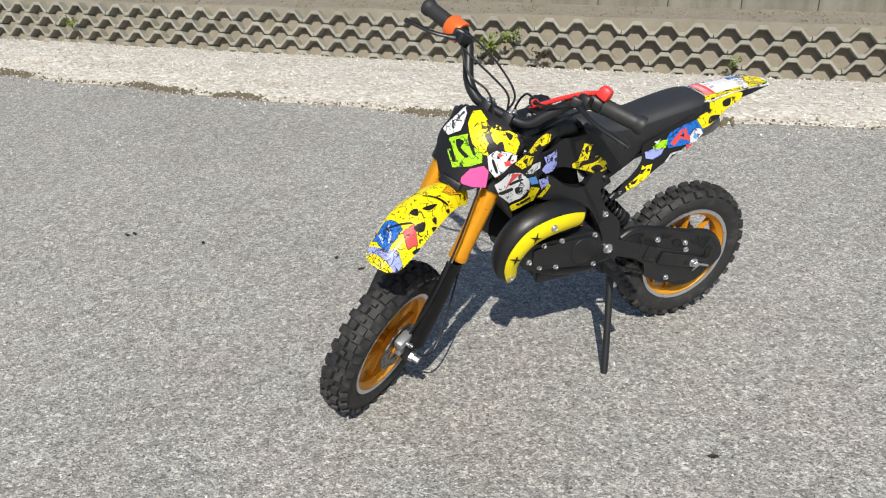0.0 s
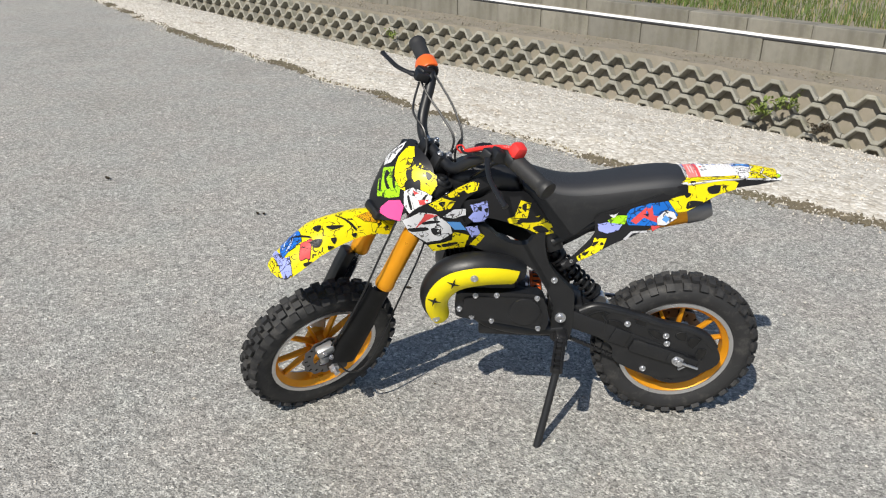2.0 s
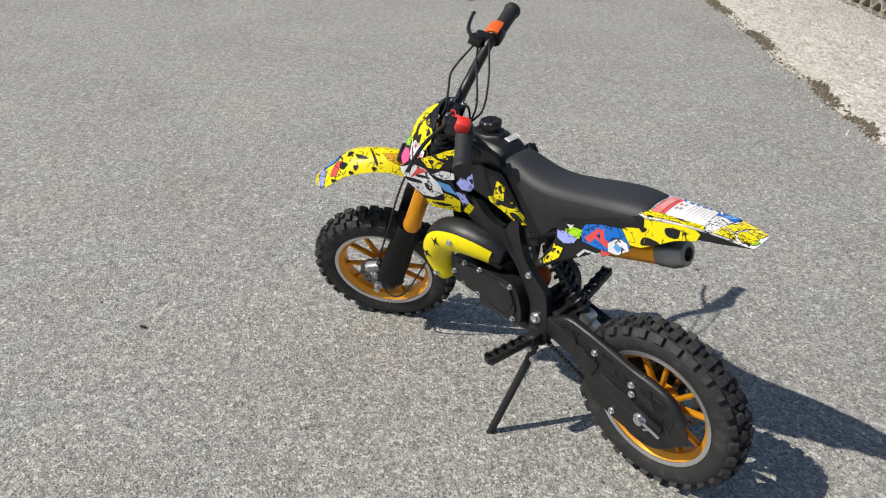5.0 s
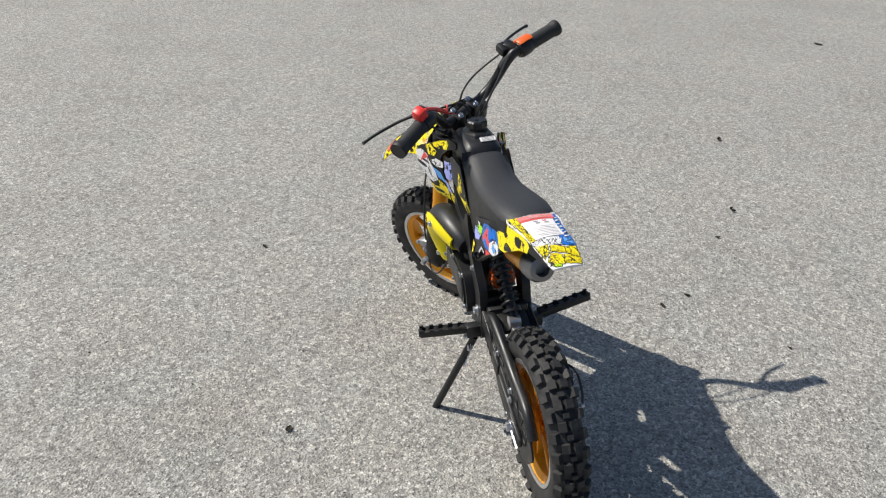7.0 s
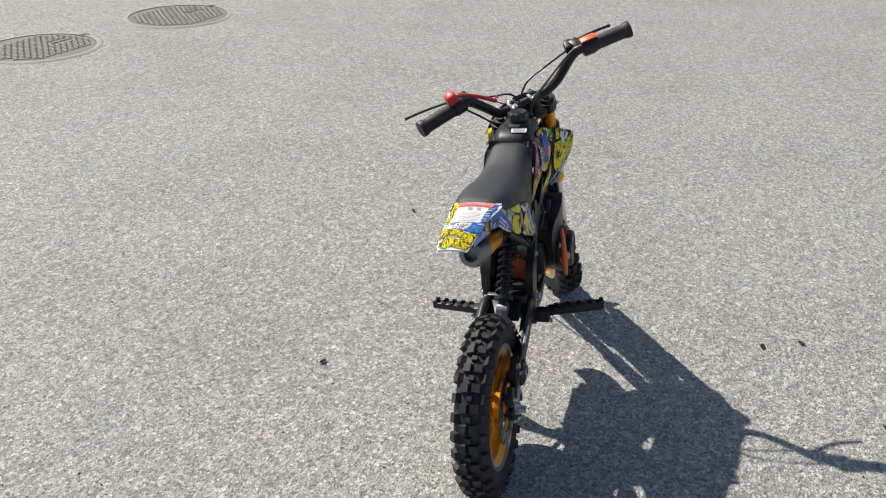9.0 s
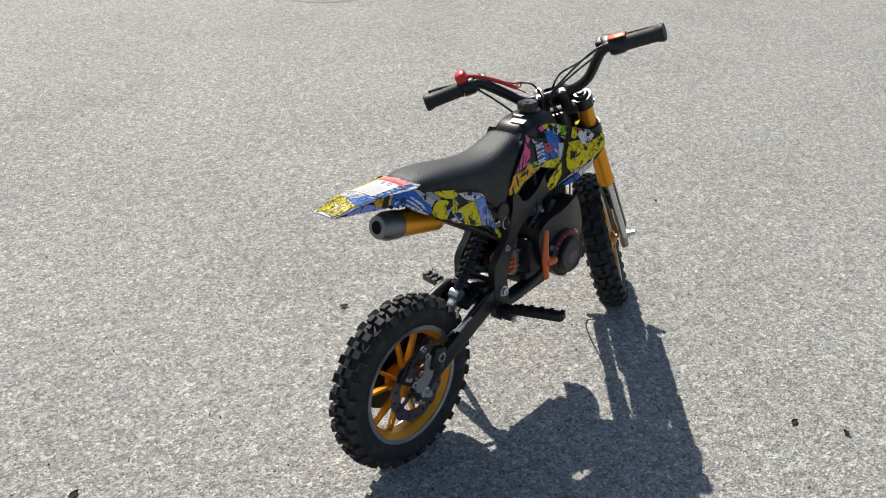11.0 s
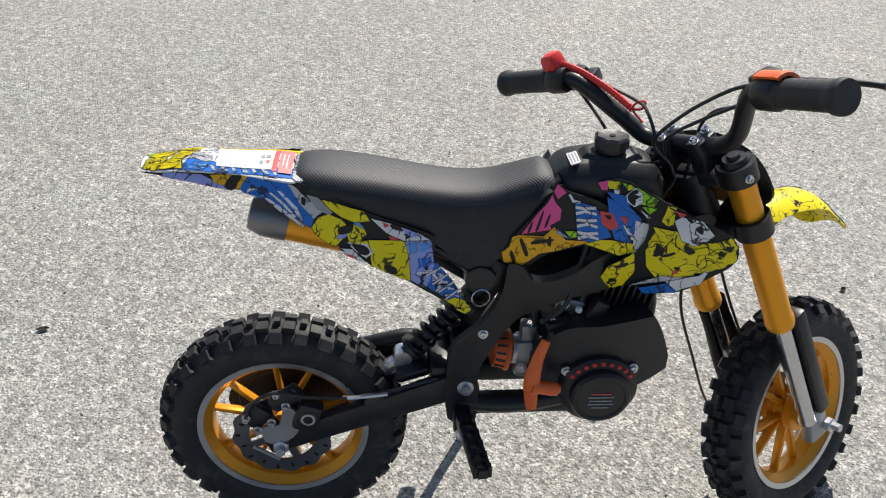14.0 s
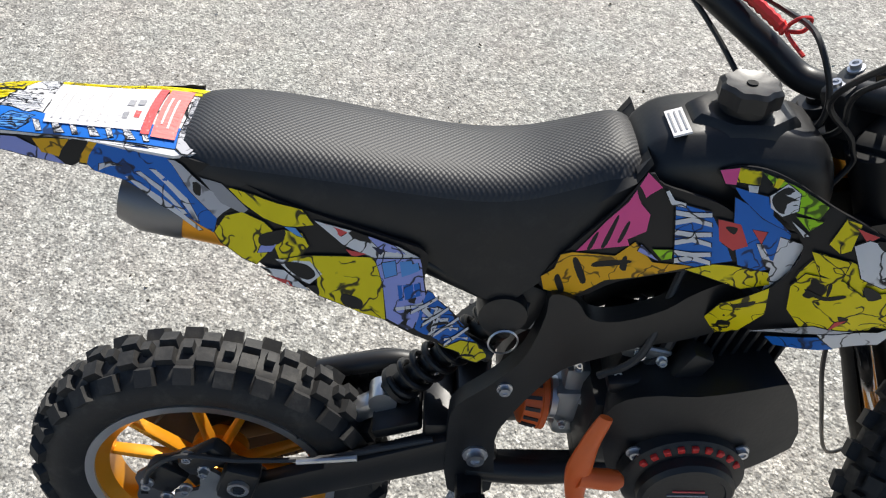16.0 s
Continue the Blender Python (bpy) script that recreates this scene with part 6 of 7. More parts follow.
part("brake_cable", tube(spline([(-0.046, -0.066, 0.064), (-0.036, -0.068, 0.09), (-0.002, -0.068, 0.112), (0.05, -0.062, 0.098), (0.13, -0.052, 0.092), (0.23, -0.05, 0.12)], 6), 0.0026, 7), "pipe_black", bike)

# --- engine
bm = bmesh.new()
block(bm, pose(0.42, -0.005, 0.145, 0, 4, 0), 0.11, 0.12, 0.09, 0.014)
block(bm, pose(0.35, 0.045, 0.13, 0, 4, 0), 0.07, 0.03, 0.05, 0.01)
block(bm, pose(0.415, 0.0, 0.2, 0, 10, 0), 0.06, 0.08, 0.06, 0.01)
engine = part("engine_case", bm, "engine", bike, "black small two-stroke engine case")
fin_m = along((0.455, 0, 0.235), (0.25, 0, 1))
for i in range(9):
    bm = bmesh.new()
    block(bm, pose(0.444 + 0.0098 * i, -0.006, 0.262, 0, 12, 0), 0.0036, 0.092, 0.075 - 0.002 * abs(i - 4), 0.001)
    part("cooling_fin", bm, "engine", engine)
part("cylinder", turned([(0, -0.03), (0.03, -0.03), (0.03, 0.085), (0, 0.085)], fin_m, 24), "engine", engine)
part("spark_plug", turned([(0, 0.085), (0.012, 0.085), (0.012, 0.1), (0.008, 0.104), (0.008, 0.125), (0, 0.125)], fin_m, 16), "plastic", engine)
case_out = [(0.498, 0.164), (0.488, 0.177), (0.42, 0.179), (0.34, 0.179), (0.312, 0.168), (0.298, 0.125), (0.303, 0.086), (0.345, 0.091), (0.42, 0.104), (0.487, 0.114), (0.499, 0.127)]
cc = part("clutch_cover", slab(rounded(case_out, 2), lambda a, c: (a, 0.074, c), 0.03, 0.03), "engine", bike, "black clutch cover with silver bolts")
part("cover_ridge", slab(rounded([(0.48, 0.158), (0.472, 0.168), (0.40, 0.170), (0.345, 0.169), (0.325, 0.16), (0.312, 0.125), (0.318, 0.098), (0.35, 0.102), (0.42, 0.115), (0.47, 0.122), (0.481, 0.132)], 2), lambda a, c: (a, 0.0775, c), 0.005, 0.03), "engine", cc)
part("cover_swell", turned([(0, 0), (0.034, 0), (0.033, 0.002), (0.028, 0.003), (0, 0.003)], along((0.35, 0.0775, 0.135), (0, 1, 0)), 36), "engine", cc)
for q in ((0.456, 0.173), (0.411, 0.175), (0.49, 0.138), (0.463, 0.118), (0.42, 0.109), (0.319, 0.092), (0.325, 0.17)):
    bolt("cover_bolt", cc, (q[0], 0.0745, q[1]), (0, 1, 0), 0.0042, 0.007)
# expansion-chamber exhaust with its yellow guard
ex = spline([(0.36, 0.052, 0.222), (0.405, 0.066, 0.238), (0.46, 0.074, 0.242), (0.51, 0.074, 0.226), (0.54, 0.07, 0.188), (0.546, 0.063, 0.145), (0.532, 0.055, 0.10)], 6)
er = [0.014 + 0.021 * math.sin(math.pi * min(1.0, (i + 3) / (len(ex) + 2))) ** 0.7 for i in range(len(ex))]
exhaust = part("exhaust_chamber", tube(ex, er, 20), "engine", bike, "black expansion chamber exhaust")
bm = bmesh.new()
rows = []
for i, p in enumerate(ex[3:]):
    j = i + 3
    d = (ex[min(j + 1, len(ex) - 1)] - ex[j - 1]).normalized()
    out = Vector((0, 1, 0))
    out = (out - d * out.dot(d)).normalized()
    inn = d.cross(out)
    if inn.z > 0 and i < 8 or inn.x > 0:
        inn = -inn
    t = i / (len(ex) - 4)
    lo, hi = radians(-95), radians(30 - 6 * t)
    angles = [lo + (hi - lo) * k / 10 for k in range(11)]
    rows.append([bm.verts.new(p + (out * math.cos(a) - inn * math.sin(a)) * (er[j] + lift)) for lift, order in ((0.0055, angles), (0.002, angles[::-1])) for a in order])
for a, b in zip(rows, rows[1:]):
    for k in range(22):
        bm.faces.new((a[k], a[(k + 1) % 22], b[(k + 1) % 22], b[k]))
bm.faces.new(rows[0])
bm.faces.new(rows[-1])
guard = part("heat_guard", bm, "guard_yellow", exhaust, "yellow heat guard with black star prints")
for j, w in ((17, 0.014), (25, 0.015)):
    p = ex[j] + Vector((0, er[j] + 0.0052, -0.004))
    bm = bmesh.new()
    star = []
    for k in range(8):
        r = w if k % 2 == 0 else w * 0.22
        star.append(bm.verts.new(p + Vector((r * math.cos(k * math.pi / 4 + 0.3), 0.0022 - (0.0025 if k % 2 == 0 else 0), r * math.sin(k * math.pi / 4 + 0.3)))))
    bm.faces.new(star)
    r = bmesh.ops.extrude_face_region(bm, geom=bm.faces[:])
    bmesh.ops.translate(bm, vec=(0, 0.001, 0), verts=[v for v in r["geom"] if isinstance(v, bmesh.types.BMVert)])
    part("star_print", bm, "black", guard)
for j in (12, 33):
    bolt("guard_bolt", guard, ex[j] + Vector((0, er[j] + 0.005, -0.002)), (0, 1, 0), 0.0055)
part("tail_pipe", tube(spline([(0.36, 0.03, 0.225), (0.31, 0.015, 0.265), (0.25, 0.008, 0.30), (0.16, 0.004, 0.318)], 5), 0.011, 12), "engine", bike)
sil = along((0.155, 0.003, 0.318), (-0.19, 0, 0.048))
silencer = part("silencer", turned([(0, 0), (0.012, 0), (0.025, 0.018), (0.0265, 0.022), (0.0265, 0.135), (0, 0.135)], sil, 32), "gold", bike, "gold exhaust silencer")
part("silencer_end", turned([(0.0272, 0.132), (0.0282, 0.135), (0.0282, 0.165), (0.022, 0.183), (0.013, 0.185), (0.0125, 0.165), (0, 0.165)], sil, 32), "dull_alloy", silencer, "dull grey silencer end cap")
# fan shroud, starter, carburettor, filter on the other flank
shr = [(0.374, 0.20), (0.388, 0.226), (0.414, 0.238), (0.444, 0.241), (0.506, 0.254), (0.521, 0.247), (0.541, 0.205), (0.549, 0.160), (0.505, 0.135), (0.497, 0.1), (0.47, 0.085), (0.43, 0.088), (0.395, 0.115), (0.379, 0.16)]
bm = slab(rounded(shr, 2), lambda a, c: (a, -0.093 + 0.010 * ((a - 0.46) / 0.08) ** 2, c), -0.05, 0.02)
rim = [e for e in bm.edges if len(e.link_faces) == 2 and e.calc_face_angle(0) > 1.2]
bmesh.ops.bevel(bm, geom=rim, offset=0.006, segments=3, profile=0.5, affect="EDGES", clamp_overlap=True)
fan = part("fan_shroud", bm, "engine", bike, "black moulded fan shroud")
rec = along((0.451, -0.088, 0.138), (0, -1, 0))
starter = part("recoil_starter", turned([(0, 0), (0.056, 0), (0.055, 0.012), (0.047, 0.018), (0.0425, 0.0185), (0.0425, 0.028), (0.039, 0.032), (0.034, 0.0325), (0.033, 0.031), (0, 0.031)], rec, 44), "engine", bike, "black recoil starter cover")
for i in range(9):
    a = radians(35 + 110 * i / 8)
    bm = bmesh.new()
    block(bm, pose(0.451 + 0.049 * math.cos(a), -0.1045, 0.138 + 0.049 * math.sin(a), 0, -math.degrees(a), 0), 0.006, 0.004, 0.006, 0.001)
    part("vent_hole", bm, "red_plastic", starter)
for i in range(5):
    bm = bmesh.new()
    block(bm, pose(0.451, -0.1195, 0.147 - 0.006 * i), (0.028, 0.036, 0.032, 0.036, 0.024)[i], 0.0012, 0.0016)
    part("label_bar", bm, "label_text" if i else "label_red", starter)
for q in ((0.404, 0.168), (0.497, 0.172), (0.452, 0.08)):
    bolt("cover_bolt", starter, (q[0], -0.0935, q[1]), (0, -1, 0), 0.005)
handle = bmesh.new()
sweep(handle, spline([(0.368, -0.106, 0.229), (0.359, -0.110, 0.203), (0.3535, -0.112, 0.168), (0.354, -0.113, 0.14), (0.3565, -0.113, 0.118)], 4), [0.006, 0.007, 0.0075, 0.008, 0.0085, 0.009, 0.010, 0.011, 0.0115, 0.0112, 0.0108, 0.010, 0.0095, 0.009, 0.0085, 0.008, 0.007], 14, flat=0.6, side=(0, 1, 0))
sweep(handle, [(0.354, -0.112, 0.157), (0.366, -0.112, 0.154), (0.38, -0.112, 0.152), (0.389, -0.112, 0.151), (0.394, -0.112, 0.1505)], [0.0105, 0.009, 0.0098, 0.009, 0.005], 14)
part("pull_handle", handle, "orange_plastic", bike, "orange T-shaped pull-start handle")
carb = bmesh.new()
block(carb, pose(0.362, -0.014, 0.146), 0.04, 0.035, 0.045, 0.008)
block(carb, pose(0.362, -0.014, 0.179), 0.024, 0.024, 0.03, 0.005)
block(carb, pose(0.358, -0.014, 0.113), 0.03, 0.03, 0.026, 0.01)
carb = part("carburettor", carb, "alloy", bike, "grey cast carburettor")
part("carb_mouth", turned([(0, 0), (0.022, 0), (0.022, 0.006), (0.017, 0.008), (0.017, 0.02), (0, 0.02)], along((0.345, -0.014, 0.146), (-1, 0, 0.1)), 24), "silver", carb)
flt = along((0.334, -0.016, 0.146), (-1, 0, 0.12))
filt = part("air_filter", turned([(0, 0), (0.031, 0), (0.031, 0.005), (0.0295, 0.006), (0.0265, 0.022), (0.020, 0.025), (0, 0.025)], flt, 32), "orange_plastic", bike, "orange cone air filter")
for i in range(16):
    a = 2 * math.pi * i / 16
    bm = bmesh.new()
    block(bm, flt @ Matrix.Rotation(a, 4, "Z") @ pose(0.0282, 0, 0.014, 0, -10, 0), 0.002, 0.0035, 0.014, 0.0)
    part("filter_slot", bm, "pipe_black", filt)
for pts, r, mt in (([(0.40, -0.045, 0.215), (0.42, -0.05, 0.245), (0.43, -0.045, 0.275), (0.44, -0.03, 0.30)], 0.005, "pipe_black"), ([(0.37, -0.055, 0.222), (0.40, -0.06, 0.255), (0.42, -0.04, 0.32), (0.44, -0.02, 0.38)], 0.0035, "pipe_black"), ([(0.46, -0.04, 0.33), (0.50, -0.06, 0.305), (0.535, -0.06, 0.285)], 0.006, "pipe_black")):
    part("hose", tube(spline(pts, 6), r, 8), mt, engine)
for q, d in (((0.372, -0.036, 0.172), (0, -1, 0)), ((0.38, -0.032, 0.137), (0, -1, 0.2)), ((0.352, -0.034, 0.13), (0, -1, 0)), ((0.36, -0.026, 0.198), (0, -0.4, 1)), ((0.43, -0.036, 0.234), (0, -1, 0.4))):
    bolt("carb_screw", carb, q, d, 0.003, 0.006)
part("fuel_hose", tube(spline([(0.385, -0.026, 0.177), (0.40, -0.036, 0.197), (0.395, -0.026, 0.232), (0.41, -0.006, 0.272)], 6), 0.0035, 8), "pipe_black", engine)
part("choke_lever", tube([(0.365, -0.034, 0.162), (0.385, -0.04, 0.154), (0.392, -0.041, 0.142)], 0.0028, 8), "silver", carb)
bm = bmesh.new()
block(bm, pose(0.408, -0.05, 0.247, 25, 14, 0), 0.036, 0.006, 0.026, 0.003)
part("engine_bracket", bm, "alloy", engine, "grey sheet bracket")
bm = bmesh.new()
block(bm, pose(0.418, -0.06, 0.228, 0, -8, 0), 0.085, 0.022, 0.014, 0.004)
block(bm, pose(0.443, -0.06, 0.247, 0, 25, 0), 0.022, 0.022, 0.036, 0.004)
part("intake_bracket", bm, "engine", engine)
for q in ((0.4, 0.252), (0.42, 0.244), (0.385, 0.228)):
    bolt("bracket_bolt", engine, (q[0], -0.056, q[1]), (0, -1, 0.3), 0.0035)

# --- pegs and stand
for s, tip in ((1, (0.286, 0.188, 0.066)), (-1, (0.282, -0.205, 0.088))):
    root = Vector((0.268, 0.082 * s, 0.068 if s > 0 else 0.072))
    d = Vector(tip) - root
    across = Vector((0, 0, 1)).cross(d).normalized()
    bm = bmesh.new()
    for e in (-1, 1):
        block(bm, along((root + Vector(tip)) / 2 + across * 0.0095 * e, d, (0, 0, 1)), 0.015, 0.0062, d.length, 0.002)
    peg = part("foot_peg", bm, "frame", bike, "black drilled foot peg")
    for t, wide in ((0.06, 0.020), (0.26, 0.012), (0.46, 0.012), (0.66, 0.012), (0.83, 0.008), (0.985, 0.008)):
        bm = bmesh.new()
        block(bm, along(root.lerp(Vector(tip), t), d, (0, 0, 1)), 0.013, 0.0135, wide, 0.001)
        part("peg_rung", bm, "frame", peg)
    for t in (0.16, 0.36, 0.56, 0.75, 0.96):
        for e in (-1, 1):
            bm = bmesh.new()
            block(bm, along(root.lerp(Vector(tip), t) + across * 0.0095 * e + Vector((0, 0, 0.0085)), d, (0, 0, 1)), 0.005, 0.005, 0.009, 0.0, 0.8)
            part("peg_tooth", bm, "frame", peg)
    bm = bmesh.new()
    block(bm, pose(0.266, 0.068 * s, 0.062), 0.026, 0.04, 0.03, 0.005)
    part("peg_bracket", bm, "frame", bike)
    bolt("peg_pin", bike, (0.262, 0.088 * s, 0.05), (0, s, 0.2), 0.005)
stand = part("side_stand", tube(spline([(0.262, 0.07, 0.045), (0.268, 0.085, 0.012), (0.29, 0.128, -0.085), (0.311, 0.166, -0.172)], 4), 0.0085, 12), "frame", bike, "black tubular side stand, folded out")
bm = bmesh.new()
block(bm, pose(0.313, 0.170, -0.180, 0, 0, 20), 0.034, 0.02, 0.014, 0.004)
part("stand_foot", bm, "frame", stand)
bolt("stand_bolt", stand, (0.255, 0.082, 0.022), (0, 1, 0.2), 0.007)
part("stand_spring", tube([(0.262 - 0.0 + 0.006 * math.cos(i * 0.9) + 0.0008 * i * 0.3, 0.075 + 0.0011 * i * 0.5, 0.03 - 0.0016 * i + 0.004 * math.sin(i * 0.9)) for i in range(40)], 0.0014, 6), "steel", stand)


# ---- ground and verge ----
def wave_noise(x, y, s):
    return noise.noise(Vector((x * s, y * s, 3.7)))


# bank axes: e along the lattice, n away from the road
E_DIR, N_DIR = Vector((0.982, -0.191, 0)).normalized(), Vector((0.191, 0.982, 0)).normalized()


def bank(e, n, z):
    return E_DIR * e + N_DIR * n + Vector((0, 0, z))


# edge of the asphalt, as distance n from e
EDGE = [(-60.0, 12.0), (-12.0, 5.3), (-8.0, 4.55), (-5.4, 4.09), (-4.4, 3.97), (-3.5, 3.91), (-2.4, 3.81), (-1.3, 3.75), (-0.68, 3.72), (0.17, 3.80), (0.8, 3.90), (4.0, 4.4), (60.0, 9.0)]


def road_edge(e):
    return seg_edge(e)


def seg_edge(x):
    for (x0, y0), (x1, y1) in zip(EDGE, EDGE[1:]):
        if x <= x1:
            t = (x - x0) / (x1 - x0)
            return y0 + (y1 - y0) * t + 0.05 * wave_noise(x, 0.0, 2.2) + 0.02 * wave_noise(x, 5.0, 9.0)
    return EDGE[-1][1]


def grid_mesh(name, mat, us, vs, at, label, category="ground"):
    bm = bmesh.new()
    rows = [[bm.verts.new(at(u, v)) for v in vs] for u in us]
    for a, b in zip(rows, rows[1:]):
        for k in range(len(vs) - 1):
            bm.faces.new((a[k], b[k], b[k + 1], a[k + 1]))
    ob = bm_obj(name, bm, mat)
    return tagged(ob, label, category, kind="structure")


near_e = [-12 + 0.12 * i for i in range(int(16 / 0.12) + 1)]
far_e = [-400, -150, -60, -30, -18] + near_e + [6, 10, 20, 60, 150, 400]


def ground_at(e, t):
    """One sheet: asphalt up to its edge, then sinking under the verge and running on to the horizon."""
    edge = road_edge(max(-60, min(60, e)))
    if t <= 1:
        n = edge - (1 - t) * (edge + 400) if t < 0.5 else edge - (1 - t) * 24
        return bank(e, n, -0.004 * max(0, 0) if t < 1 else -0.002)
    n = edge + (t - 1) * 60
    return bank(e, n, -0.75)


grid_mesh("ground", "asphalt", far_e, [0.0, 0.3, 0.5, 0.7, 0.85, 0.95, 1.0, 1.004, 1.5, 8.0], ground_at, "light grey worn asphalt with fine pale chippings")


def verge_at(e, t):
    edge = road_edge(e) - 0.015
    foot = 6.50
    n = edge + (foot - edge) * t
    d = n - edge
    z = 0.012 - 0.515 * t ** 1.5
    k = min(1.0, t * 9)
    z += k * (0.016 * wave_noise(e, n, 7.0) + 0.012 * wave_noise(e, n, 21.0)) - (1 - k) * 0.012
    return bank(e, n, z)


grid_mesh("verge", "gravel", [-80, -50, -30, -20] + [-14 + 0.06 * i for i in range(300)] + [5, 7, 10, 15, 25, 40, 60], [0, 0.01, 0.02, 0.04] + [0.06 + 0.94 * i / 46 for i in range(47)], verge_at, "pale limestone gravel verge sloping down from the asphalt", "gravel")

# soil behind the lattice and the ledge above it
grid_mesh("bank_soil", "soil", [-80, -50, -30, -20] + [-16 + 0.08 * i for i in range(250)] + [5, 7, 10, 15, 25, 40, 60], [0, 1, 2, 3, 4, 5, 6], lambda e, t: bank(e, (6.475, 6.535, 6.588, 6.625, 6.8, 6.95, 7.12)[int(t)] + 0.02 * wave_noise(e, t, 5.0), (-0.62, -0.42, -0.25, -0.115, -0.112, -0.112, -0.11)[int(t)] + (0.014 * wave_noise(e, t * 0.7, 4.0) if t > 2 else 0)), "dry brown soil bank with small stones", "soil")

# loose stones on verge and ledge
def pebbles(name, count, mat, label, where, seed, sizes):
    rnd = random.Random(seed)
    bm = bmesh.new()
    for _ in range(count):
        p, r = where(rnd), rnd.uniform(*sizes)
        m = Matrix.Translation(p) @ Euler((rnd.uniform(0, 6), rnd.uniform(0, 6), rnd.uniform(0, 6))).to_matrix().to_4x4() @ Matrix.Diagonal((r, r * rnd.uniform(0.6, 1), r * rnd.uniform(0.4, 0.7), 1))
        vs = [bm.verts.new(m @ Vector(q)) for q in ((1, 0, 0), (-1, 0.1, 0), (0, 1, 0.1), (0.1, -1, 0), (0, 0.1, 1), (0, 0, -1))]
        for a, b, c in ((0, 2, 4), (2, 1, 4), (1, 3, 4), (3, 0, 4), (2, 0, 5), (1, 2, 5), (3, 1, 5), (0, 3, 5)):
            bm.faces.new((vs[a], vs[b], vs[c]))
    return tagged(bm_obj(name, bm, mat, smooth=False), label, "stones", kind="stuff")


def on_verge(rnd):
    e, t = rnd.uniform(-9, 3), rnd.random()
    return verge_at(e, t) + Vector((0, 0, 0.004))


pebbles("verge_stones", 11000, "gravel", "pale limestone chips strewn over the verge", on_verge, 3, (0.003, 0.009))
pebbles("ledge_stones", 1500, "soil", "small stones on the soil ledge", lambda r: bank(r.uniform(-9, 3), r.uniform(6.64, 7.06), -0.108), 5, (0.004, 0.014))


# ---- lattice retaining wall of turf blocks ----
PITCH, RISE, HUMP, BAND, DEEP = 0.22, 0.104, 0.068, 0.036, 0.09
lattice = tagged(new("lattice_wall"), "weathered concrete lattice blocks stacked as a low retaining wall", "retaining wall", kind="structure")


def lattice_block(humps):
    """One block: a zigzag band of flat-topped humps."""
    line = []
    for i in range(humps):
        x = i * PITCH
        line += [(x, 0.0), (x + 0.020, 0.0), (x + 0.080, HUMP), (x + 0.140, HUMP), (x + 0.200, 0.0)]
    line.append((humps * PITCH, 0.0))
    line = [(min(max(a, 0.003), humps * PITCH - 0.003), b) for a, b in line]
    bm = bmesh.new()
    top = [(a, b + BAND - 0.0015) for a, b in line]
    low = [(a, b + 0.0015) for a, b in line]
    front = [bm.verts.new((a, 0, b)) for a, b in low], [bm.verts.new((a, 0, b)) for a, b in top]
    inner = [bm.verts.new((a, -0.006, b)) for a, b in [(p[0], p[1] + 0.006) for p in low]], [bm.verts.new((a, -0.006, b)) for a, b in [(p[0], p[1] - 0.006) for p in top]]
    back = [bm.verts.new((a, DEEP, b)) for a, b in low], [bm.verts.new((a, DEEP, b)) for a, b in top]
    n = len(line)
    for i in range(n - 1):
        bm.faces.new((inner[0][i], inner[0][i + 1], inner[1][i + 1], inner[1][i]))
        bm.faces.new((front[0][i], front[0][i + 1], inner[0][i + 1], inner[0][i]))
        bm.faces.new((inner[1][i], inner[1][i + 1], front[1][i + 1], front[1][i]))
        bm.faces.new((front[1][i], front[1][i + 1], back[1][i + 1], back[1][i]))
        bm.faces.new((back[0][i], back[0][i + 1], front[0][i + 1], front[0][i]))
    for i in (0, n - 1):
        bm.faces.new((front[0][i], inner[0][i], inner[1][i], front[1][i], back[1][i], back[0][i]))
    me = bpy.data.meshes.new("lattice_block")
    bmesh.ops.recalc_face_normals(bm, faces=bm.faces)
    bm.to_mesh(me)
    bm.free()
    me.materials.append(M["lattice"])
    return me


block_mesh = lattice_block(3)
rnd = random.Random(11)
face = Matrix((E_DIR, N_DIR, Vector((0, 0, 1)))).transposed().to_4x4()
for c in range(4):
    z = -0.530 + RISE * c
    for i in range(34):
        e = -14.2 + i * PITCH * 3 + (PITCH / 2 if c % 2 else 0.0) + (PITCH if c in (1, 2) else 0)
        b = new("lattice_block", block_mesh)
        b.parent = lattice
        b.matrix_world = Matrix.Translation(bank(e, 6.43 + 0.3 * (z + 0.5) + rnd.uniform(-0.004, 0.004), z + rnd.uniform(-0.003, 0.003))) @ face @ pose(0, 0, 0, -16.7 * 0.9, rnd.uniform(-0.3, 0.3), rnd.uniform(-0.4, 0.4))

# ---- kerb wall of concrete blocks, pipes, upper course ----
kerb_wall = tagged(new("kerb_wall"), "low wall of grey streaked concrete kerb blocks", "wall", kind="structure")
bm = bmesh.new()
block(bm, pose(0, 0, 0), 0.543, 0.20, 0.26, 0.006)
km = bpy.data.meshes.new("kerb_block")
bm.to_mesh(km)
bm.free()
km.materials.append(M["kerb_block"])
for row, (n0, z0, off) in enumerate(((7.17, -0.068, 0.0), (7.62, 0.012, 0.2))):
    for i in range(40):
        b = new("kerb_block", km)
        b.parent = kerb_wall
        b.matrix_world = Matrix.Translation(bank(-17.75 + 0.548 * i + off, n0 + rnd.uniform(-0.006, 0.006), z0 + rnd.uniform(-0.004, 0.004))) @ face @ pose(0, 0, 0, 0, 0, rnd.uniform(-0.4, 0.4))
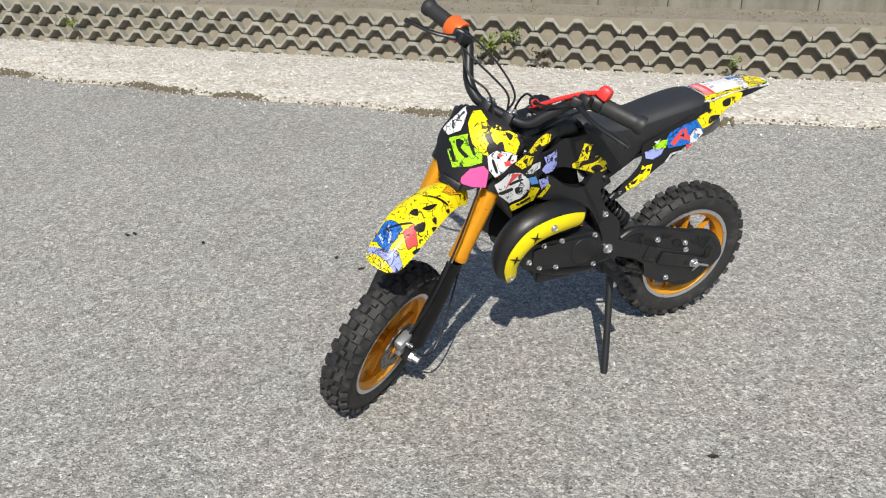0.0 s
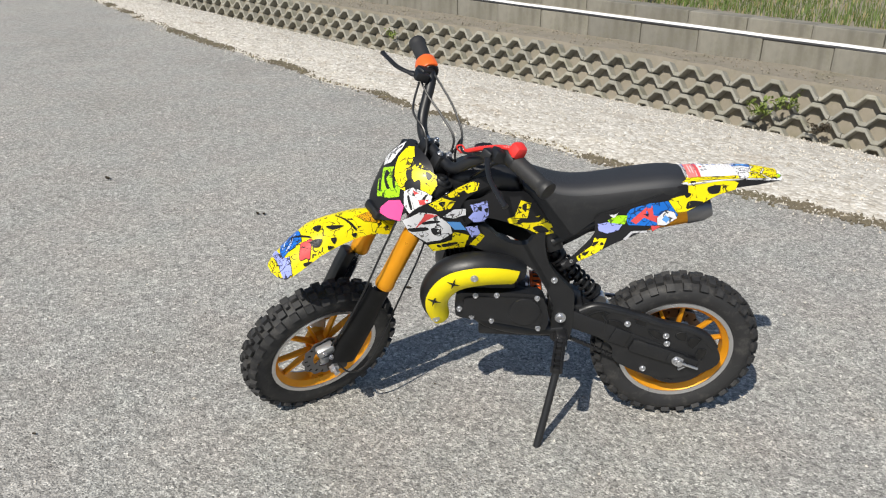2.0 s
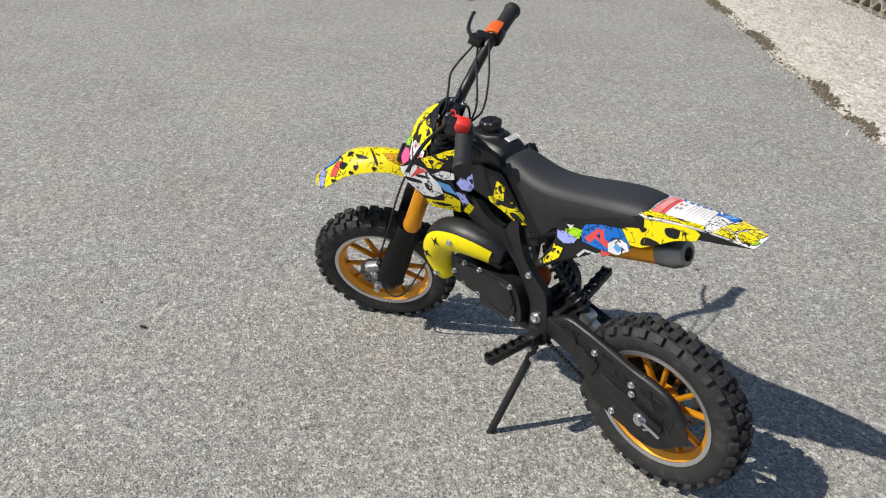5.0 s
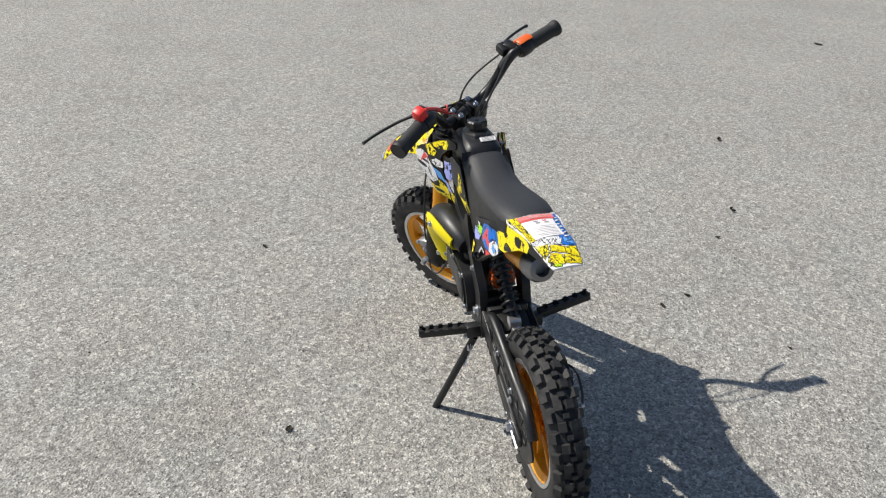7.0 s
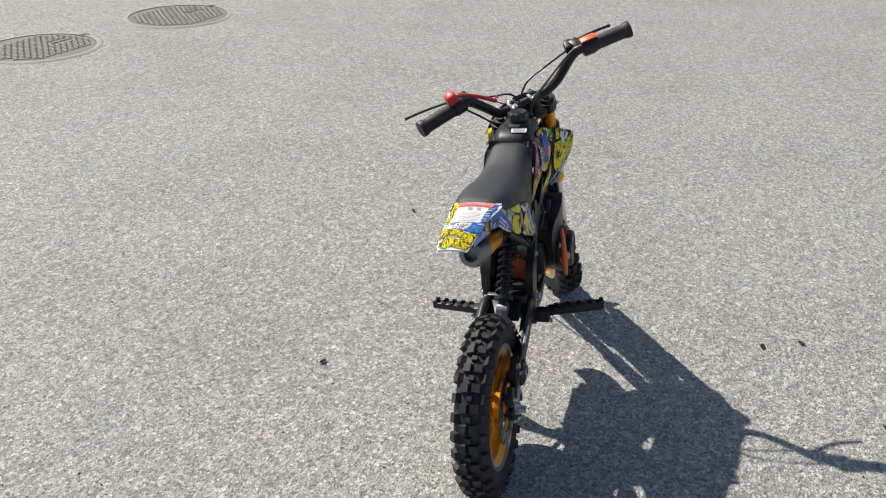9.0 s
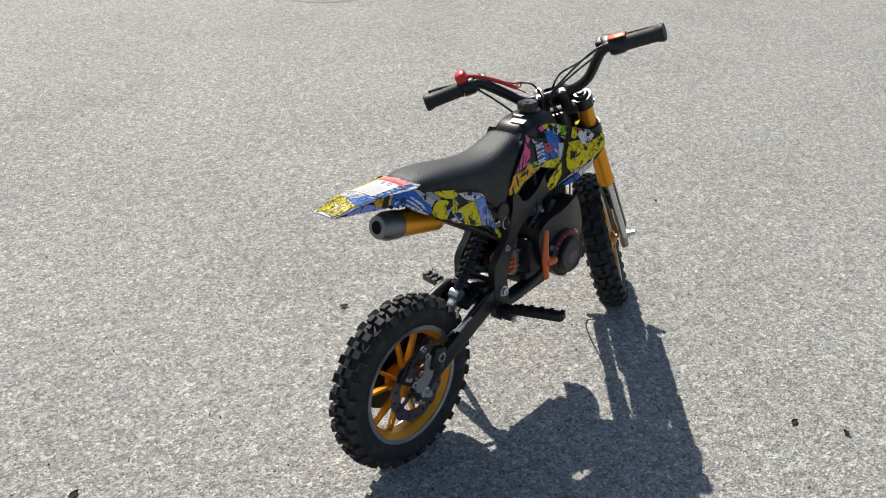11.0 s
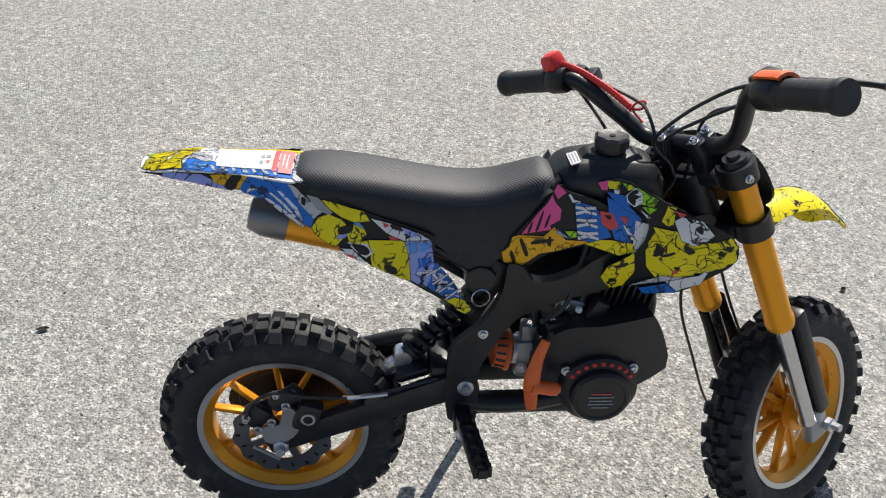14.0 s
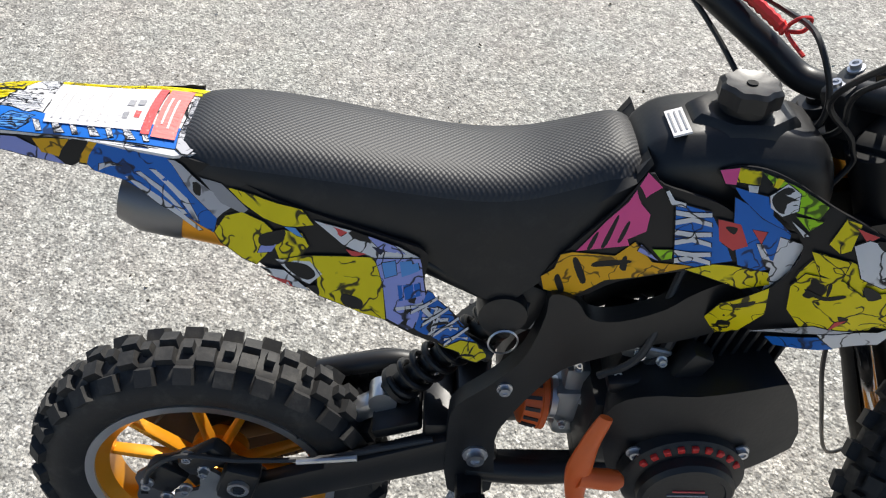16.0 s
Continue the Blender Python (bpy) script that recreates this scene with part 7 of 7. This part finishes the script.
grid_mesh("upper_ledge", "soil", [-80, -50, -30] + [-18 + 0.3 * i for i in range(76)] + [6, 8, 12, 20, 40, 60], [7.26, 7.35, 7.45, 7.54], lambda e, n: bank(e, n, 0.035 + 0.008 * wave_noise(e, n, 5.0)), "dusty soil strip between the kerb courses", "soil")
for name, mat, n0, z0, r, label in (("white_pipe", "pipe_white", 7.10, 0.075, 0.0125, "white plastic pipe lying along the kerb wall"), ("white_pipe", "pipe_white", 7.145, 0.076, 0.0125, "white plastic pipe lying along the kerb wall"), ("black_pipe", "pipe_black", 7.078, 0.066, 0.011, "black plastic pipe lying along the kerb wall")):
    pts = [bank(-17 + 0.5 * i, n0 + 0.006 * wave_noise(i, n0, 0.6), z0 + 0.004 * wave_noise(i, z0, 0.8)) for i in range(44)]
    tagged(bm_obj(name, tube(pts, r, 12), mat), label, "pipe")
tagged(bm_obj("fence_post", tube([bank(-3.05, 7.85, 0.05), bank(-3.05, 7.85, 1.3)], 0.04, 14), "post"), "dark round fence post standing in the grass edge", "post")


def lawn_at(e, n):
    return bank(e, n, 0.12 + 0.10 * (n - 7.7) + 0.03 * wave_noise(e, n, 1.1))


lawn = grid_mesh("lawn", "soil", [-80, -60, -45] + [-30 + 0.5 * i for i in range(90)] + [18, 25, 40, 60], [7.70, 7.8, 8.0, 8.4, 9, 10, 12, 16, 30], lawn_at, "grassy slope above the kerb wall", "lawn")


def blades(name, count, mat, label, where, seed, tall, lean=0.5):
    rnd = random.Random(seed)
    bm = bmesh.new()
    for _ in range(count):
        p = where(rnd)
        h, a = rnd.uniform(*tall), rnd.uniform(0, 6.283)
        d = Vector((math.cos(a), math.sin(a), 0))
        w = d.cross(Vector((0, 0, 1))) * rnd.uniform(0.002, 0.0045)
        bend = d * h * rnd.uniform(0.1, lean)
        v = [bm.verts.new(q) for q in (p - w, p + w, p + bend * 0.4 + w * 0.8 + Vector((0, 0, h * 0.6)), p + bend * 0.4 - w * 0.8 + Vector((0, 0, h * 0.6)), p + bend + Vector((0, 0, h)))]
        bm.faces.new((v[0], v[1], v[2], v[3]))
        bm.faces.new((v[3], v[2], v[4]))
    return tagged(bm_obj(name, bm, mat), label, "grass", kind="stuff")


def on_lawn(rnd):
    return lawn_at(rnd.uniform(-9, 3.5), 7.78 + 2.6 * rnd.random() ** 1.5)


blades("grass", 26000, "grass", "short green grass on the slope", on_lawn, 21, (0.04, 0.11))
blades("dry_grass", 9000, "dry_grass", "dry straw-coloured grass on the slope", on_lawn, 22, (0.03, 0.09))


def at_edge(rnd):
    e = rnd.uniform(-8, 3)
    if wave_noise(e, 9.0, 1.3) < -0.05 and rnd.random() < 0.8:
        e += 0.7
    return bank(e, road_edge(e) + abs(rnd.gauss(0, 0.03)) - 0.01, -0.012)


blades("edge_weeds", 2600, "dry_grass", "thin dry weeds along the asphalt edge", at_edge, 23, (0.006, 0.025), 1.5)
blades("edge_moss", 2200, "grass", "low dark moss along the asphalt edge", at_edge, 24, (0.004, 0.016), 1.5)


# dark mossy clods in patches along the seam between asphalt and gravel
def on_seam(rnd):
    e = rnd.uniform(-9, 3.5)
    for _ in range(4):
        if wave_noise(e, 2.0, 1.7) + 0.4 * wave_noise(e, 7.0, 7.0) > 0.02:
            break
        e = rnd.uniform(-9, 3.5)
    return bank(e, road_edge(e) + rnd.gauss(0.012, 0.022), 0.002)


pebbles("edge_moss_clods", 5200, "edge_soil", "dark mossy clods in patches along the asphalt edge", on_seam, 41, (0.004, 0.013))
pebbles("edge_chips", 900, "gravel", "pale chips spilling over the asphalt edge", lambda r: (lambda e: bank(e, road_edge(e) - abs(r.gauss(0, 0.07)), 0.002))(r.uniform(-9, 3.5)), 42, (0.003, 0.008))

# weeds growing out of the lattice
def weed(e, n, z, size, count, seed, mat="weed"):
    rnd = random.Random(seed)
    plant = tagged(new("weed"), "small yellow-green weed growing from the lattice wall", "weed", group="lattice weeds")
    plant.matrix_world = Matrix.Translation(bank(e, n, z))
    bm = bmesh.new()
    stems = []
    for _ in range(7):
        a = rnd.uniform(0, 6.283)
        tip = Vector((math.cos(a) * 0.5, -0.5 + math.sin(a) * 0.3, rnd.uniform(0.3, 1.0))) * size
        stems.append(tip)
        sweep(bm, [(0, 0, 0), tip * 0.5 + Vector((0, 0, size * 0.08)), tip], [0.003, 0.0022, 0.001], 5)
    bm_obj("stem", bm, mat, plant)
    bm = bmesh.new()
    for _ in range(count):
        tip = rnd.choice(stems) * rnd.uniform(0.4, 1.05)
        c = tip + Vector((rnd.gauss(0, 1), rnd.gauss(0, 1), rnd.gauss(0, 1))) * size * 0.12
        m = Matrix.Translation(c) @ Euler((rnd.uniform(-1, 1), rnd.uniform(-1, 1), rnd.uniform(0, 6))).to_matrix().to_4x4()
        L = size * rnd.uniform(0.10, 0.2)
        v = [bm.verts.new(m @ Vector(q)) for q in ((-L, 0, 0), (0, L * 0.45, L * 0.1), (L, 0, -L * 0.1), (0, -L * 0.45, L * 0.1), (0, 0, L * 0.16))]
        for a, b in ((0, 1), (1, 2), (2, 3), (3, 0)):
            bm.faces.new((v[a], v[b], v[4]))
    bm_obj("leaves", bm, mat, plant)
    return plant


weed(-1.24, 6.40, -0.36, 0.17, 90, 1)
weed(-1.05, 6.44, -0.29, 0.14, 70, 2)
weed(0.58, 6.42, -0.40, 0.10, 50, 3)
weed(-0.80, 6.42, -0.40, 0.13, 45, 4, "leaf")
weed(-5.2, 6.46, -0.33, 0.12, 50, 5)


# ---- manhole covers ----
def manhole(x, y, r, turn):
    base = tagged(new("manhole_cover"), "round dusty cast-iron manhole cover set flush in asphalt", "manhole cover", group="manhole covers")
    base.matrix_world = pose(x, y, 0, 0, 0, turn)
    bm_obj("frame_ring", turned([(r - 0.02, 0.002), (r - 0.02, 0.007), (r, 0.007), (r + 0.012, 0.001)], Matrix.Identity(4), 72), "cast_iron", base)
    bm_obj("gap_ring", turned([(r - 0.032, 0.0025), (r - 0.019, 0.0025)], Matrix.Identity(4), 72), "iron_gap", base)
    bm_obj("plate", turned([(0, 0.004), (r - 0.031, 0.004), (r - 0.031, 0.001)], Matrix.Identity(4), 72), "iron_gap", base)
    bm = bmesh.new()
    step = 0.042
    k = int(r / step) + 1
    for i in range(-k, k + 1):
        for j in range(-k, k + 1):
            px, py = i * step + (step / 2 if j % 2 else 0), j * step * 0.62
            if math.hypot(px, py) < r - 0.055 and not (0.08 < px < 0.2 and -0.03 < py < 0.03):
                block(bm, pose(px, py, 0.006), step * 0.78, step * 0.42, 0.006, 0.0, 0.85)
    tagged(bm_obj("rib_pattern", bm, "cast_iron", base, smooth=False), kind="stuff")
    # lift holes drawn as black blocks, the colour standing for the shade inside
    for px in (0.11, 0.165):
        bm = bmesh.new()
        block(bm, pose(px, 0, 0.0055), 0.04, 0.02, 0.004, 0.001)
        bm_obj("lift_hole_shade", bm, "pipe_black", base)
    bm = bmesh.new()
    block(bm, pose(r - 0.01, 0.0, 0.005), 0.05, 0.05, 0.006, 0.002)
    bm_obj("hinge_stop", bm, "pipe_black", base)


manhole(0.165, -2.10, 0.335, 200)
manhole(-0.835, -2.31, 0.345, 200)


# ---- dead leaves and dark bits lying on the asphalt ----
def leaf(x, y, size, turn, curl):
    bm = bmesh.new()
    rows = []
    for i in range(7):
        t = i / 6
        w = math.sin(math.pi * min(1, t * 1.02)) ** 0.8 * size * 0.28 + size * 0.02
        rows.append([bm.verts.new(((t - 0.5) * size, v * w, 0.0015 + 0.6 * size * curl * (abs(v) ** 2 * 0.5 + (t - 0.5) ** 2))) for v in (-1, -0.5, 0, 0.5, 1)])
    for a, b in zip(rows, rows[1:]):
        for k in range(4):
            bm.faces.new((a[k], a[k + 1], b[k + 1], b[k]))
    bmesh.ops.solidify(bm, geom=bm.faces[:], thickness=0.0008)
    ob = bm_obj("dead_leaf", bm, "leaf")
    ob.matrix_world = pose(x, y, 0.0005, 0, 0, turn)
    tagged(ob, "small dark dead leaf lying on the asphalt", "leaf", group="dead leaves")


for i, (x, y, s) in enumerate(((0.815, 1.518, 0.036), (0.045, 1.02, 0.03), (-0.877, 2.46, 0.03), (-0.075, 2.27, 0.035), (-0.165, 2.335, 0.03), (-0.90, 2.45, 0.032), (1.48, 2.016, 0.04), (-0.622, 2.41, 0.03),
                              (-1.70, 2.38, 0.05), (-4.1, 2.97, 0.09), (1.66, 2.26, 0.02), (-0.35, 1.2, 0.018), (0.02, 2.62, 0.02), (1.1, 0.95, 0.016), (-0.1, 0.9, 0.015), (0.93, 0.62, 0.016), (0.3, 0.55, 0.015))):
    leaf(x, y, s * 0.62, i * 67 % 180, 0.4 + 0.2 * (i % 3))
# fine dark grit
pebbles("asphalt_grit", 900, "leaf", "tiny dark specks of grit on the asphalt", lambda r: Vector((r.uniform(-4, 3), r.uniform(-2.5, 3.4), 0.001)), 31, (0.0015, 0.0045))
pebbles("pale_grit", 700, "gravel", "stray pale chips on the asphalt", lambda r: Vector((r.uniform(-4, 3), 3.6 - 5.5 * r.random() ** 1.6, 0.001)), 32, (0.002, 0.006))
